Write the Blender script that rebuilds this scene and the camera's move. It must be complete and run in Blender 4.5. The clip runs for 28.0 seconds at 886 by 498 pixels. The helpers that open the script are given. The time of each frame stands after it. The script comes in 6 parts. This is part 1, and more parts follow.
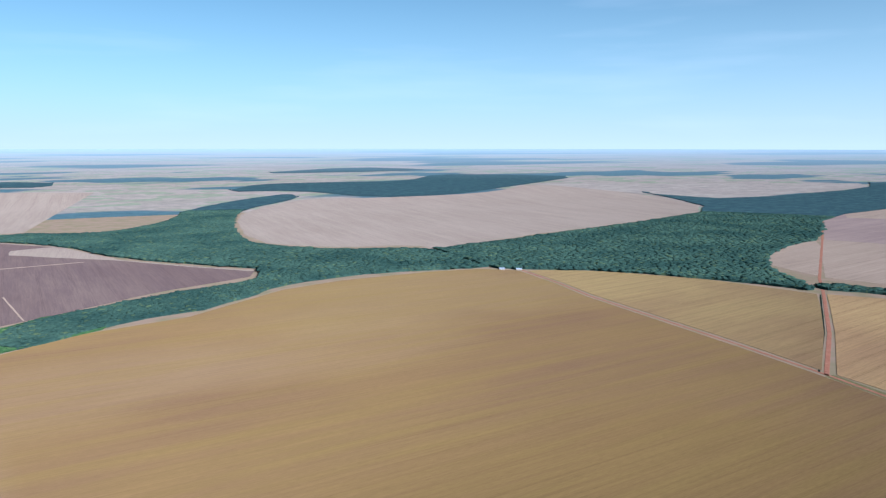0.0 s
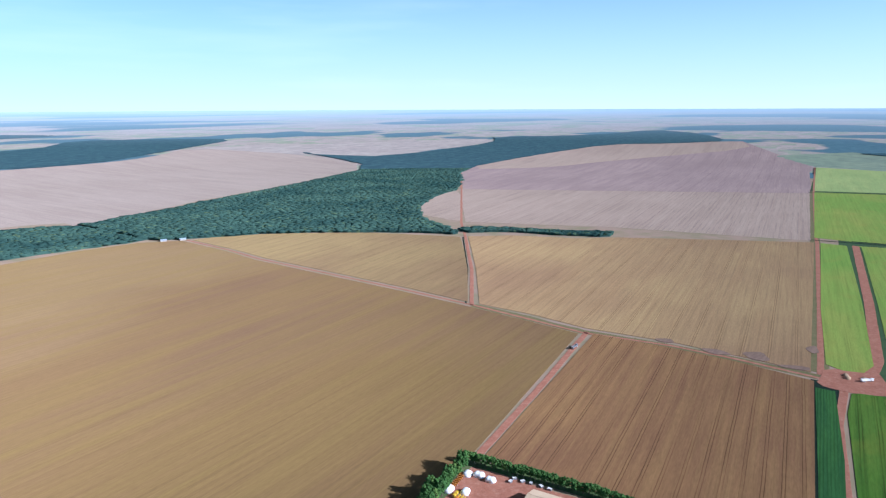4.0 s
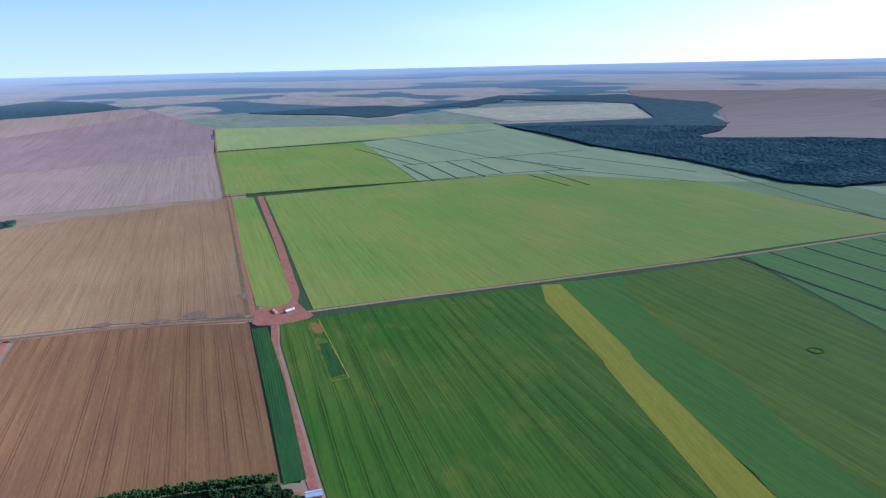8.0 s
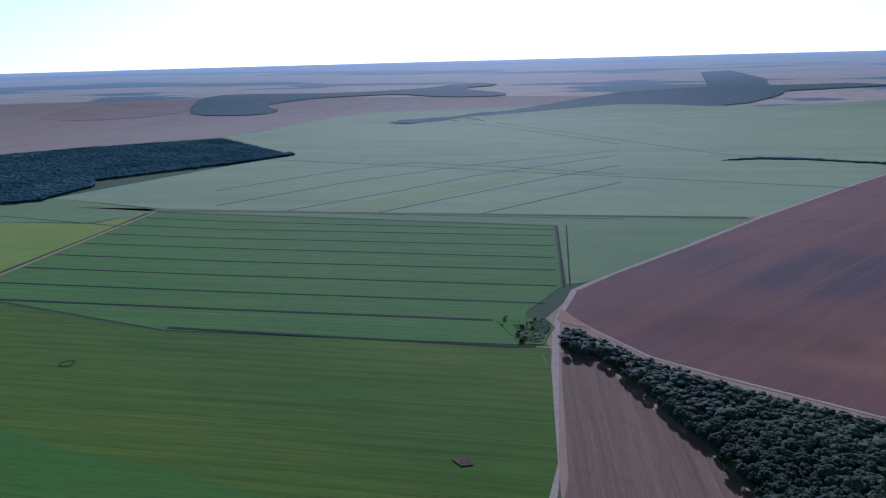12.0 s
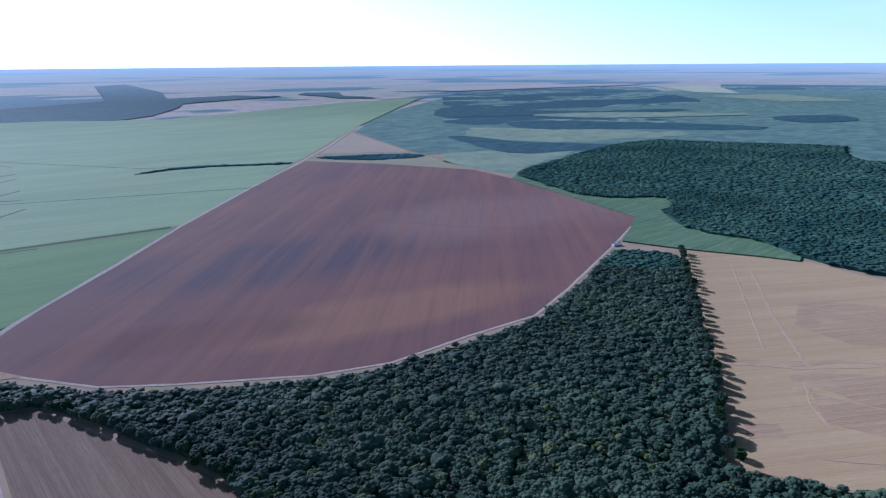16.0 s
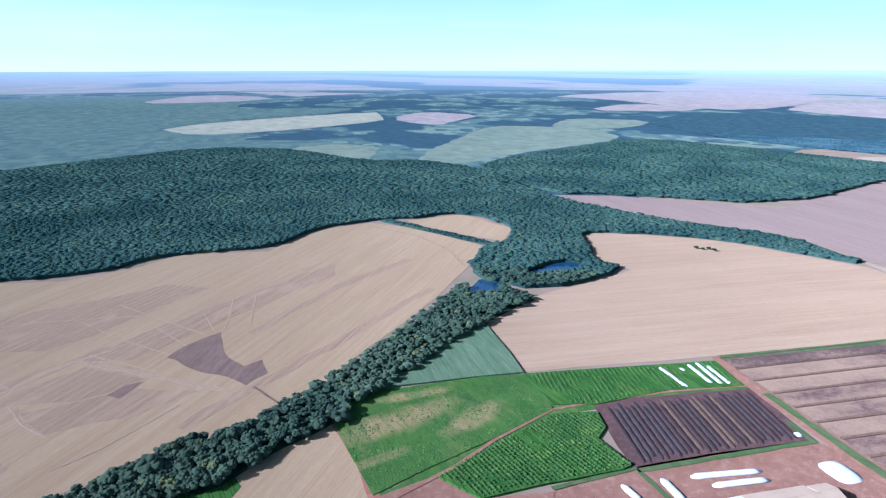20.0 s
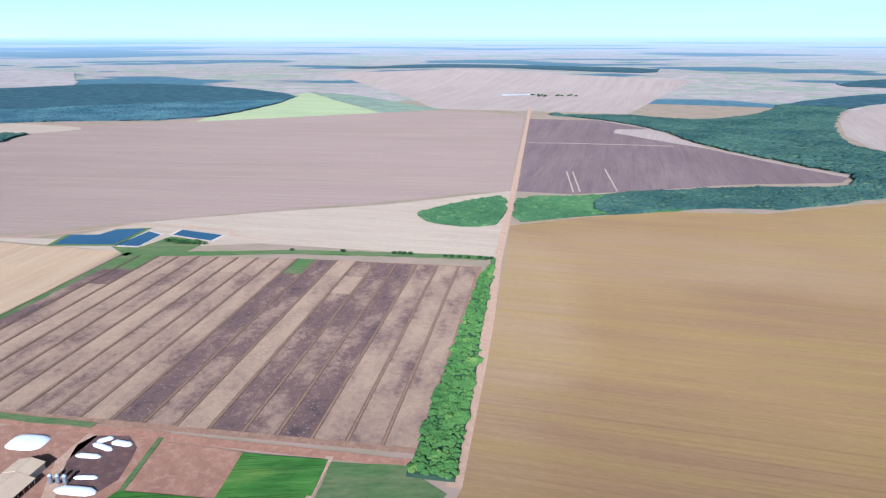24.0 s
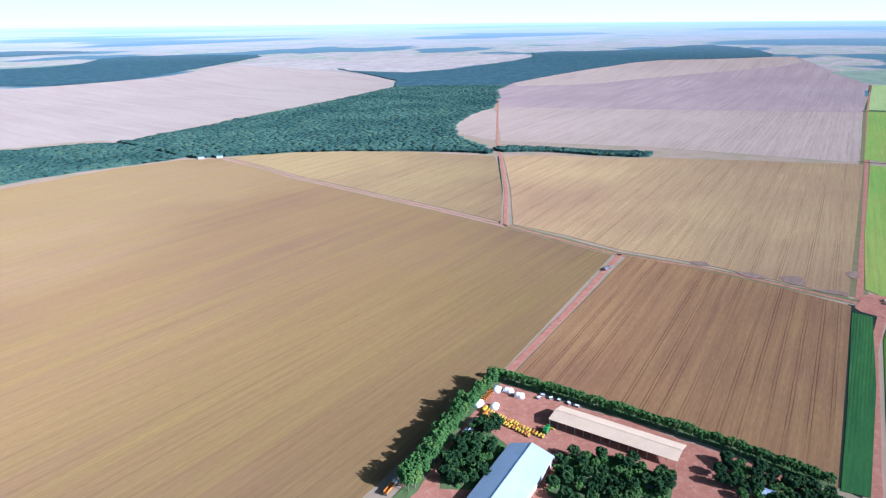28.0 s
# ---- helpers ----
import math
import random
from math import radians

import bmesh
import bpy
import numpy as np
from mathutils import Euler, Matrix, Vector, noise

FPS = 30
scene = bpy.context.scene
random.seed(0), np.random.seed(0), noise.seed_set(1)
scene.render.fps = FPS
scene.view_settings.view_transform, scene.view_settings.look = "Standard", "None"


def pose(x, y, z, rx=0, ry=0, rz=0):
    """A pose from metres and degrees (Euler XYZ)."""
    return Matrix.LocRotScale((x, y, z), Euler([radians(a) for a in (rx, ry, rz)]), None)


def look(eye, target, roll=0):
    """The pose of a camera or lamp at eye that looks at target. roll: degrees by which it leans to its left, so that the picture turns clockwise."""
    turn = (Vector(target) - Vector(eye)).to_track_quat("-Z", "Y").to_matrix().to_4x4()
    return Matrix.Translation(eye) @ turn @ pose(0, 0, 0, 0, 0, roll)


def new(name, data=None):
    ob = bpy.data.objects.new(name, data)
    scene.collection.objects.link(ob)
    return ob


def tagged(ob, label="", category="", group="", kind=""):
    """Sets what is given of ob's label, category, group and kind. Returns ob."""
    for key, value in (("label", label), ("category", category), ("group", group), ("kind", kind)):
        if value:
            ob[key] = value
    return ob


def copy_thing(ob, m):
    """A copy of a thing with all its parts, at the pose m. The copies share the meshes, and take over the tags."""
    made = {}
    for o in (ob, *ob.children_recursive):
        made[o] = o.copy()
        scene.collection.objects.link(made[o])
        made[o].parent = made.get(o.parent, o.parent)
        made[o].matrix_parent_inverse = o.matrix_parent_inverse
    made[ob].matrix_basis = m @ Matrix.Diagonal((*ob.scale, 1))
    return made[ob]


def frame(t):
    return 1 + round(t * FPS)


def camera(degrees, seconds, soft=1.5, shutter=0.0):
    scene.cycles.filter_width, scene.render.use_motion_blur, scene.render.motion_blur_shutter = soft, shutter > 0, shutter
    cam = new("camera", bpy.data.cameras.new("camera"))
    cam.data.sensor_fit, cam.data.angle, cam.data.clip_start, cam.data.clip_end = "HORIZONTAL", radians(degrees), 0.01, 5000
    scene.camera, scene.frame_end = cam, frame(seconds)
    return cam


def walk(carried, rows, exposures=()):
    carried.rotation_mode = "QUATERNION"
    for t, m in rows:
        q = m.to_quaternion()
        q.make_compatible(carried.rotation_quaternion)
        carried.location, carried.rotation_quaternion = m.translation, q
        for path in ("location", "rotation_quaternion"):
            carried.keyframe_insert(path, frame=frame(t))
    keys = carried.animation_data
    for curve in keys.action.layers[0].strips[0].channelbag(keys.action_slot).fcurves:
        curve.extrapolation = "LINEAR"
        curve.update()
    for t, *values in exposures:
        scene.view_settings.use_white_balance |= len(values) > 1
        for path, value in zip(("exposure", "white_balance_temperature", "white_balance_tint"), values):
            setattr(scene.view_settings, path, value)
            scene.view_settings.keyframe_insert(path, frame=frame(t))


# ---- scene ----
cam = camera(65.6, 28.0, soft=1.25)
EYE = 270.0
ROWS = [
    (0, -3.8, 11.6, 270.3, 0.01, -8.58, -0.04),
    (0.5, -3.2, 10.4, 270.0, -2.32, -8.61, -0.21),
    (1, -2.8, 9.2, 269.6, -8.76, -8.50, 0.02),
    (1.5, -2.7, 8.6, 269.4, -12.93, -8.51, 0.01),
    (2, -2.4, 7.7, 269.2, -16.60, -8.49, 0.05),
    (2.5, -2.9, 6.7, 269.3, -18.44, -9.38, 0.26),
    (4.5, -4.2, 3.7, 270.4, -31.61, -12.83, 0.28),
    (5, -4.0, 3.3, 270.5, -35.96, -13.97, 0.44),
    (5.5, -3.7, 2.2, 270.7, -41.37, -14.77, 0.54),
    (6, -3.9, 1.7, 271.0, -49.50, -14.91, 0.68),
    (6.5, -3.8, 0.9, 271.2, -55.41, -14.95, 0.88),
    (7, -3.0, 0.6, 271.6, -61.39, -15.00, 1.07),
    (7.5, -2.2, 0.0, 271.7, -67.60, -15.07, 1.17),
    (8, -1.8, -0.2, 271.5, -74.11, -15.11, 1.30),
    (8.5, -0.9, -0.1, 271.4, -80.75, -15.16, 1.38),
    (9, -0.3, -0.3, 270.9, -87.47, -15.20, 1.50),
    (9.5, 1.3, 0.6, 270.8, -94.32, -15.24, 1.49),
    (10, 0.0, -0.0, 270.0, -101.06, -15.24, 1.65),
    (10.5, -0.7, -0.8, 269.8, -108.13, -15.32, 1.68),
    (11, -1.3, -0.6, 269.5, -116.73, -15.40, 1.60),
    (11.5, -2.9, -0.7, 270.1, -126.34, -15.52, 1.55),
    (12, -2.6, -0.7, 269.8, -135.21, -15.56, 1.47),
    (12.5, -3.3, -0.6, 269.7, -139.64, -15.46, 1.37),
    (14.5, -4.3, 2.6, 268.5, -159.61, -15.24, 0.82),
    (15, -5.0, 2.8, 268.2, -166.18, -15.24, 0.71),
    (15.5, -6.3, 2.9, 268.5, -173.65, -15.22, 0.64),
    (16, -6.8, 2.6, 267.7, -181.43, -15.22, 0.41),
    (16.5, -7.1, 2.3, 267.2, -189.28, -15.15, 0.34),
    (17, -7.6, 2.7, 266.6, -197.18, -15.09, 0.24),
    (17.5, -8.2, 2.5, 266.4, -205.12, -15.00, 0.08),
    (18, -8.1, 2.6, 266.8, -213.24, -14.96, 0.06),
    (18.5, -8.6, 4.0, 267.3, -221.29, -14.89, 0.00),
    (19, -8.8, 4.4, 267.0, -229.43, -14.80, 0.04),
    (19.5, -9.0, 5.7, 268.0, -237.53, -14.81, 0.01),
    (20, -9.7, 6.3, 268.1, -245.67, -14.82, 0.09),
    (20.5, -10.5, 6.7, 267.9, -253.85, -14.84, 0.21),
    (21, -11.7, 6.2, 266.9, -262.01, -14.83, 0.26),
    (21.5, -11.3, 4.2, 266.4, -270.31, -14.77, 0.13),
    (23.5, -6.7, 5.3, 266.0, -304.57, -16.35, 0.08),
    (24, -6.2, 5.1, 267.0, -313.66, -17.40, 0.07),
    (24.5, -5.6, 4.9, 267.5, -322.96, -17.47, 0.05),
    (25, -4.5, 4.8, 268.4, -332.39, -18.04, 0.07),
    (25.5, -3.3, 5.1, 269.3, -341.44, -18.34, 0.09),
    (26, -1.9, 5.5, 270.4, -350.61, -18.34, 0.13),
    (26.5, -1.5, 3.8, 271.6, -359.91, -18.36, 0.17),
    (27, -1.3, 3.4, 271.5, -369.19, -18.39, 0.34),
    (27.5, -1.6, 3.3, 271.3, -378.23, -18.42, 0.50),
    (28, -2.0, 3.8, 270.7, -384.54, -18.45, 0.48),
]
walk(cam, [(t, pose(x, y, z, 90 + pitch, roll, yaw)) for t, x, y, z, yaw, pitch, roll in ROWS],
     [(0.0, 0.44, 5250, 13), (2.5, 0.48, 5250, 13), (5, 0.80, 5030, 20), (6.8, 0.54, 5000, 22), (8, 0.48, 4880, 26), (11, 0.17, 4920, 28), (12.5, 0.08, 4830, 26),
      (15, 0.24, 4690, 25), (16, 0.60, 4690, 23), (17, 1.20, 4730, 22), (18.5, 1.12, 4720, 23), (20, 0.88, 4720, 23), (23, 0.68, 4940, 17), (25, 0.70, 5050, 14), (28, 1.12, 4890, 18)])

# ---- light: hazy morning sun and sky ----
SUN_AZ, SUN_EL = 139.0, 26.0
world = bpy.data.worlds.new("sky")
scene.world = world
world.use_nodes = True
wt = world.node_tree
sky = wt.nodes.new("ShaderNodeTexSky")
sky.sky_type, sky.sun_disc = "NISHITA", False
sky.sun_elevation, sky.sun_rotation = radians(SUN_EL), radians(SUN_AZ)
sky.air_density, sky.dust_density, sky.ozone_density = 1.0, 1.2, 1.0
back = wt.nodes["Background"]
back.inputs["Strength"].default_value = 0.082


def wmath(op, a, b=0.0):
    n = wt.nodes.new("ShaderNodeMath")
    n.operation, n.use_clamp = op, False
    for i, v in enumerate((a, b)):
        if isinstance(v, bpy.types.NodeSocket):
            wt.links.new(v, n.inputs[i])
        else:
            n.inputs[i].default_value = v
    return n.outputs[0]


def wmix(f, a, b, blend="MIX"):
    n = wt.nodes.new("ShaderNodeMix")
    n.data_type, n.blend_type = "RGBA", blend
    for i, v in ((0, f), (6, a), (7, b)):
        if isinstance(v, bpy.types.NodeSocket):
            wt.links.new(v, n.inputs[i])
        else:
            n.inputs[i].default_value = v
    return n.outputs[2]


aim = Vector((math.sin(radians(SUN_AZ)) * math.cos(radians(SUN_EL)), math.cos(radians(SUN_AZ)) * math.cos(radians(SUN_EL)), math.sin(radians(SUN_EL))))
way = wt.nodes.new("ShaderNodeTexCoord").outputs["Generated"]
split = wt.nodes.new("ShaderNodeSeparateXYZ")
wt.links.new(way, split.inputs[0])
height = wmath("MAXIMUM", split.outputs[2], 0.0)
haze = wmath("POWER", 2.718, wmath("MULTIPLY", height, -6.5))           # milky air low over the plain
dot = wt.nodes.new("ShaderNodeVectorMath")
dot.operation = "DOT_PRODUCT"
wt.links.new(way, dot.inputs[0])
dot.inputs[1].default_value = Vector((aim.x, aim.y, 0)).normalized()
below = wmath("MULTIPLY", wmath("POWER", wmath("MAXIMUM", dot.outputs["Value"], 0.0), 3.0), wmath("POWER", 2.718, wmath("MULTIPLY", height, -5.5)))
near = wt.nodes.new("ShaderNodeVectorMath")
near.operation = "DOT_PRODUCT"
wt.links.new(way, near.inputs[0])
near.inputs[1].default_value = aim
halo = wmath("MINIMUM", wmath("ADD", below, wmath("POWER", wmath("MAXIMUM", near.outputs["Value"], 0.0), 16.0)), 1.0)  # bright haze round and under the sun
depth = wmath("MAXIMUM", wmath("SUBTRACT", 1.0, wmath("MULTIPLY", height, 1.3)), 0.1)
cool = wmix(1.0, sky.outputs[0], (0.37, 0.92, 1.04, 1.0), "MULTIPLY")
deep = wmix(depth, (0.0, 0.0, 0.0, 1.0), cool)
air = wmix(wmath("MULTIPLY", haze, 0.88), deep, (7.5, 8.8, 9.8, 1.0))
wisp = wt.nodes.new("ShaderNodeTexNoise")
wisp.inputs["Scale"].default_value, wisp.inputs["Detail"].default_value = 2.2, 5.0
flat = wt.nodes.new("ShaderNodeMapping")
flat.inputs["Scale"].default_value = (1.0, 1.0, 9.0)
wt.links.new(way, flat.inputs[0])
wt.links.new(flat.outputs[0], wisp.inputs["Vector"])
thin = wt.nodes.new("ShaderNodeMapRange")
thin.inputs[1].default_value, thin.inputs[2].default_value, thin.inputs[4].default_value = 0.52, 0.75, 0.3
wt.links.new(wisp.outputs[0], thin.inputs[0])
air = wmix(wmath("MULTIPLY", thin.outputs[0], wmath("POWER", 2.718, wmath("MULTIPLY", height, -2.5))), air, (8.0, 9.0, 9.6, 1.0))
air = wmix(wmath("MULTIPLY", halo, 1.0), air, (17.5, 18.0, 18.5, 1.0))
wt.links.new(air, back.inputs[0])
sun = new("sun", bpy.data.lights.new("sun", "SUN"))
sun.data.energy, sun.data.angle, sun.data.color = 5.0, radians(0.6), (1.0, 0.96, 0.90)
sun.matrix_world = look(aim * 900, (0, 0, 0))

# ---- materials ----
class Nodes:
    """A short hand for node trees."""

    def __init__(self, name):
        self.mat = bpy.data.materials.new(name)
        self.mat.use_nodes = True
        self.t = self.mat.node_tree
        self.bsdf = self.t.nodes["Principled BSDF"]

    def put(self, socket, value):
        if isinstance(value, bpy.types.NodeSocket):
            self.t.links.new(value, socket)
        elif isinstance(value, tuple) and len(value) == 3 and socket.type == "RGBA":
            socket.default_value = (*value, 1.0)
        else:
            socket.default_value = value

    def math(self, op, a, b=0.0, c=0.0):
        n = self.t.nodes.new("ShaderNodeMath")
        n.operation = op
        for i, v in enumerate((a, b, c)):
            self.put(n.inputs[i], v)
        return n.outputs[0]

    def mix(self, f, a, b, blend="MIX"):
        n = self.t.nodes.new("ShaderNodeMix")
        n.data_type, n.blend_type = "RGBA", blend
        self.put(n.inputs[0], f)
        self.put(n.inputs[6], a)
        self.put(n.inputs[7], b)
        return n.outputs[2]

    def where(self):
        n = self.t.nodes.new("ShaderNodeNewGeometry")
        s = self.t.nodes.new("ShaderNodeSeparateXYZ")
        self.t.links.new(n.outputs["Position"], s.inputs[0])
        return n, s

    def vec(self, x, y, z=0.0):
        n = self.t.nodes.new("ShaderNodeCombineXYZ")
        for i, v in enumerate((x, y, z)):
            self.put(n.inputs[i], v)
        return n.outputs[0]

    def noise(self, vector, scale=1.0, detail=3.0, rough=0.55):
        n = self.t.nodes.new("ShaderNodeTexNoise")
        self.put(n.inputs["Vector"], vector)
        n.inputs["Scale"].default_value, n.inputs["Detail"].default_value, n.inputs["Roughness"].default_value = scale, detail, rough
        return n.outputs[0]

    def spread(self, v, lo, hi):
        n = self.t.nodes.new("ShaderNodeMapRange")
        n.inputs[1].default_value, n.inputs[2].default_value = lo, hi
        self.put(n.inputs[0], v)
        return n.outputs[0]

    def bump(self, height, strength, distance):
        n = self.t.nodes.new("ShaderNodeBump")
        n.inputs["Strength"].default_value, n.inputs["Distance"].default_value = strength, distance
        self.put(n.inputs["Height"], height)
        self.t.links.new(n.outputs[0], self.bsdf.inputs["Normal"])

    def up(self, amount=1.0):
        """Lights the surface as level ground."""
        n = self.t.nodes.new("ShaderNodeCombineXYZ")
        n.inputs[2].default_value = amount
        self.t.links.new(n.outputs[0], self.bsdf.inputs["Normal"])

    def done(self, colour, rough=0.9, spec=0.2, metal=0.0, diffuse=0.0):
        self.put(self.bsdf.inputs["Base Color"], colour)
        self.bsdf.inputs["Diffuse Roughness"].default_value = diffuse
        self.put(self.bsdf.inputs["Roughness"], rough)
        self.bsdf.inputs["Specular IOR Level"].default_value = spec
        self.bsdf.inputs["Metallic"].default_value = metal
        return self.mat


def field_mat(name, a, b, c, angle, tram=0.0, dark=0.6, streak=(180.0, 9.0), relief=0.25, spots=None, broad=260.0, tram_w=0.5, blotch=0.7, grain=1.0, matt=0.5, areas=(), rows=0.0, ridge=0.35):
    """A sown or harvested field: broad patches of a and b, streaks of c along the rows, wheel tracks every tram metres,
    and soil of another tone in areas (x, y, half length, half width, degrees, colour, amount)."""
    n = Nodes(name)
    geo, p = n.where()
    ca, sa = math.cos(radians(angle)), math.sin(radians(angle))
    u = n.math("ADD", n.math("MULTIPLY", p.outputs[0], ca), n.math("MULTIPLY", p.outputs[1], sa))
    v = n.math("SUBTRACT", n.math("MULTIPLY", p.outputs[1], ca), n.math("MULTIPLY", p.outputs[0], sa))
    wide = n.noise(n.vec(n.math("DIVIDE", u, broad * 1.7), n.math("DIVIDE", v, broad)), 1.0, 4.0)
    col = n.mix(n.spread(wide, 0.36, 0.64), a, b)
    for ax, ay, rx, ry, turn, tone, amount in areas:
        c0, s0 = math.cos(radians(turn)), math.sin(radians(turn))
        dx, dy = n.math("SUBTRACT", p.outputs[0], ax), n.math("SUBTRACT", p.outputs[1], ay)
        du = n.math("DIVIDE", n.math("ADD", n.math("MULTIPLY", dx, c0), n.math("MULTIPLY", dy, s0)), rx)
        dv = n.math("DIVIDE", n.math("SUBTRACT", n.math("MULTIPLY", dy, c0), n.math("MULTIPLY", dx, s0)), ry)
        far_out = n.math("SQRT", n.math("ADD", n.math("MULTIPLY", du, du), n.math("MULTIPLY", dv, dv)))
        far_out = n.math("ADD", far_out, n.math("MULTIPLY", n.math("SUBTRACT", wide, 0.5), 1.3))
        col = n.mix(n.math("MULTIPLY", n.math("SUBTRACT", 1.0, n.spread(far_out, 0.55, 1.05)), amount), col, tone)
    lines = n.noise(n.vec(n.math("DIVIDE", u, streak[0]), n.math("DIVIDE", v, streak[1])), 1.0, 3.0, 0.6)
    col = n.mix(n.math("MULTIPLY", n.spread(lines, 0.42, 0.72), 0.75), col, c)
    fine = n.noise(n.vec(n.math("DIVIDE", u, 9.0), n.math("DIVIDE", v, 1.3)), 1.0, 2.0, 0.7)
    mid = n.noise(n.vec(n.math("DIVIDE", u, streak[0] * 0.22), n.math("DIVIDE", v, 3.4)), 1.0, 3.0, 0.65)
    col = n.mix(n.spread(mid, 0.35, 0.7), n.mix(1.0, col, (1 - 0.11 * grain,) * 3, "MULTIPLY"), n.mix(1.0, col, (1.06, 1.06, 1.05), "MULTIPLY"))
    col = n.mix(n.spread(fine, 0.3, 0.75), col, n.mix(1.0, col, (1 - 0.22 * grain,) * 3, "MULTIPLY"))
    seam = n.noise(n.vec(n.math("DIVIDE", u, streak[0] * 1.6), n.math("DIVIDE", v, 5.5), 5.0), 1.0, 2.0, 0.7)
    col = n.mix(n.math("MULTIPLY", n.spread(seam, 0.56, 0.64), 0.24 * grain), col, n.mix(1.0, col, (0.66, 0.62, 0.62), "MULTIPLY"))
    if spots:
        blot = n.noise(n.vec(n.math("DIVIDE", u, 70.0), n.math("DIVIDE", v, 32.0)), 1.0, 4.0, 0.6)
        col = n.mix(n.math("MULTIPLY", n.spread(blot, 0.55, 0.72), blotch), col, spots)
    if rows:
        sway = n.math("ADD", v, n.math("MULTIPLY", n.noise(n.vec(n.math("DIVIDE", u, 90.0), n.math("DIVIDE", v, 25.0)), 1.0, 2.0), 2.0))
        comb = n.math("ABSOLUTE", n.math("SUBTRACT", n.math("FRACT", n.math("DIVIDE", sway, rows)), 0.5))
        grown = n.spread(n.noise(n.vec(n.math("DIVIDE", u, 70.0), n.math("DIVIDE", v, 7.0), 8.0), 1.0, 3.0, 0.65), 0.38, 0.66)
        col = n.mix(n.math("MULTIPLY", n.math("MULTIPLY", n.spread(comb, 0.28, 0.42), grown), ridge), col, n.mix(1.0, col, (0.42, 0.46, 0.5), "MULTIPLY"))
    if tram:
        wob = n.math("ADD", v, n.math("MULTIPLY", n.noise(n.vec(n.math("DIVIDE", u, 60.0), n.math("DIVIDE", v, 60.0))), 1.5))
        cell = n.math("MULTIPLY", n.math("ABSOLUTE", n.math("SUBTRACT", n.math("FRACT", n.math("DIVIDE", wob, tram)), 0.5)), tram)
        track = n.math("LESS_THAN", n.math("ABSOLUTE", n.math("SUBTRACT", cell, 1.2)), tram_w)
        part_on = n.spread(n.noise(n.vec(n.math("DIVIDE", u, 240.0), n.math("DIVIDE", v, 40.0), 3.0)), 0.36, 0.55)
        col = n.mix(n.math("MULTIPLY", n.math("MULTIPLY", track, part_on), dark), col, n.mix(1.0, col, (0.45, 0.4, 0.38), "MULTIPLY"))
    n.bump(n.math("ADD", fine, n.math("MULTIPLY", lines, 0.4)), relief * grain, 0.5)
    return n.done(col, 0.95, 0.06, 0.0, matt)


def soil_mat(name, a, b, c, size=14.0, relief=0.3, speck=0.0):
    n = Nodes(name)
    geo, p = n.where()
    info = n.t.nodes.new("ShaderNodeObjectInfo")
    big = n.noise(geo.outputs["Position"], 1.0 / size, 5.0, 0.6)
    small = n.noise(geo.outputs["Position"], 0.8, 3.0, 0.7)
    col = n.mix(n.spread(big, 0.35, 0.65), a, b)
    col = n.mix(n.math("MULTIPLY", n.spread(n.noise(geo.outputs["Position"], 2.6 / size, 4.0, 0.65), 0.5, 0.72), 0.7), col, c)
    col = n.mix(n.spread(small, 0.3, 0.8), col, n.mix(1.0, col, (0.7, 0.7, 0.7), "MULTIPLY"))
    if speck:
        col = n.mix(n.math("MULTIPLY", info.outputs["Random"], speck), col, c)
    n.bump(small, relief, 0.4)
    return n.done(col, 0.95, 0.06, 0.0, 0.5)


def pen_mat(name, bias):
    """Trodden pen soil: dry tan and wet dark stretches that run into one another along the strip."""
    n = Nodes(name)
    geo, p = n.where()
    info = n.t.nodes.new("ShaderNodeObjectInfo")
    u = n.math("ADD", n.math("MULTIPLY", p.outputs[0], 0.797), n.math("MULTIPLY", p.outputs[1], 0.604))
    v = n.math("SUBTRACT", n.math("MULTIPLY", p.outputs[1], 0.797), n.math("MULTIPLY", p.outputs[0], 0.604))
    big = n.noise(n.vec(n.math("DIVIDE", u, 26.0), n.math("DIVIDE", v, 60.0)), 1.0, 3.0, 0.55)
    mid = n.noise(geo.outputs["Position"], 0.16, 4.0, 0.65)
    wet = n.math("ADD", n.math("ADD", n.math("MULTIPLY", big, 0.7), 0.15 + bias), n.math("MULTIPLY", n.math("SUBTRACT", mid, 0.5), 0.36))
    wet = n.math("ADD", wet, n.math("MULTIPLY", n.math("SUBTRACT", info.outputs["Random"], 0.5), 0.06))
    col = n.mix(n.spread(wet, 0.36, 0.54), (0.315, 0.213, 0.137), (0.228, 0.150, 0.104))
    col = n.mix(n.spread(wet, 0.53, 0.66), col, (0.122, 0.076, 0.064))
    col = n.mix(n.math("MULTIPLY", n.spread(wet, 0.70, 0.80), 0.8), col, (0.058, 0.044, 0.044))
    fine = n.noise(geo.outputs["Position"], 0.8, 3.0, 0.7)
    col = n.mix(n.spread(fine, 0.3, 0.8), n.mix(1.0, col, (1.1, 1.1, 1.1), "MULTIPLY"), n.mix(1.0, col, (0.78, 0.78, 0.78), "MULTIPLY"))
    hoof = n.noise(geo.outputs["Position"], 0.45, 2.0, 0.5)
    col = n.mix(n.math("MULTIPLY", n.spread(hoof, 0.64, 0.70), 0.5), col, (0.38, 0.27, 0.18))
    n.bump(fine, 0.6, 0.4)
    return n.done(col, 0.95, 0.06, 0.0, 0.5)


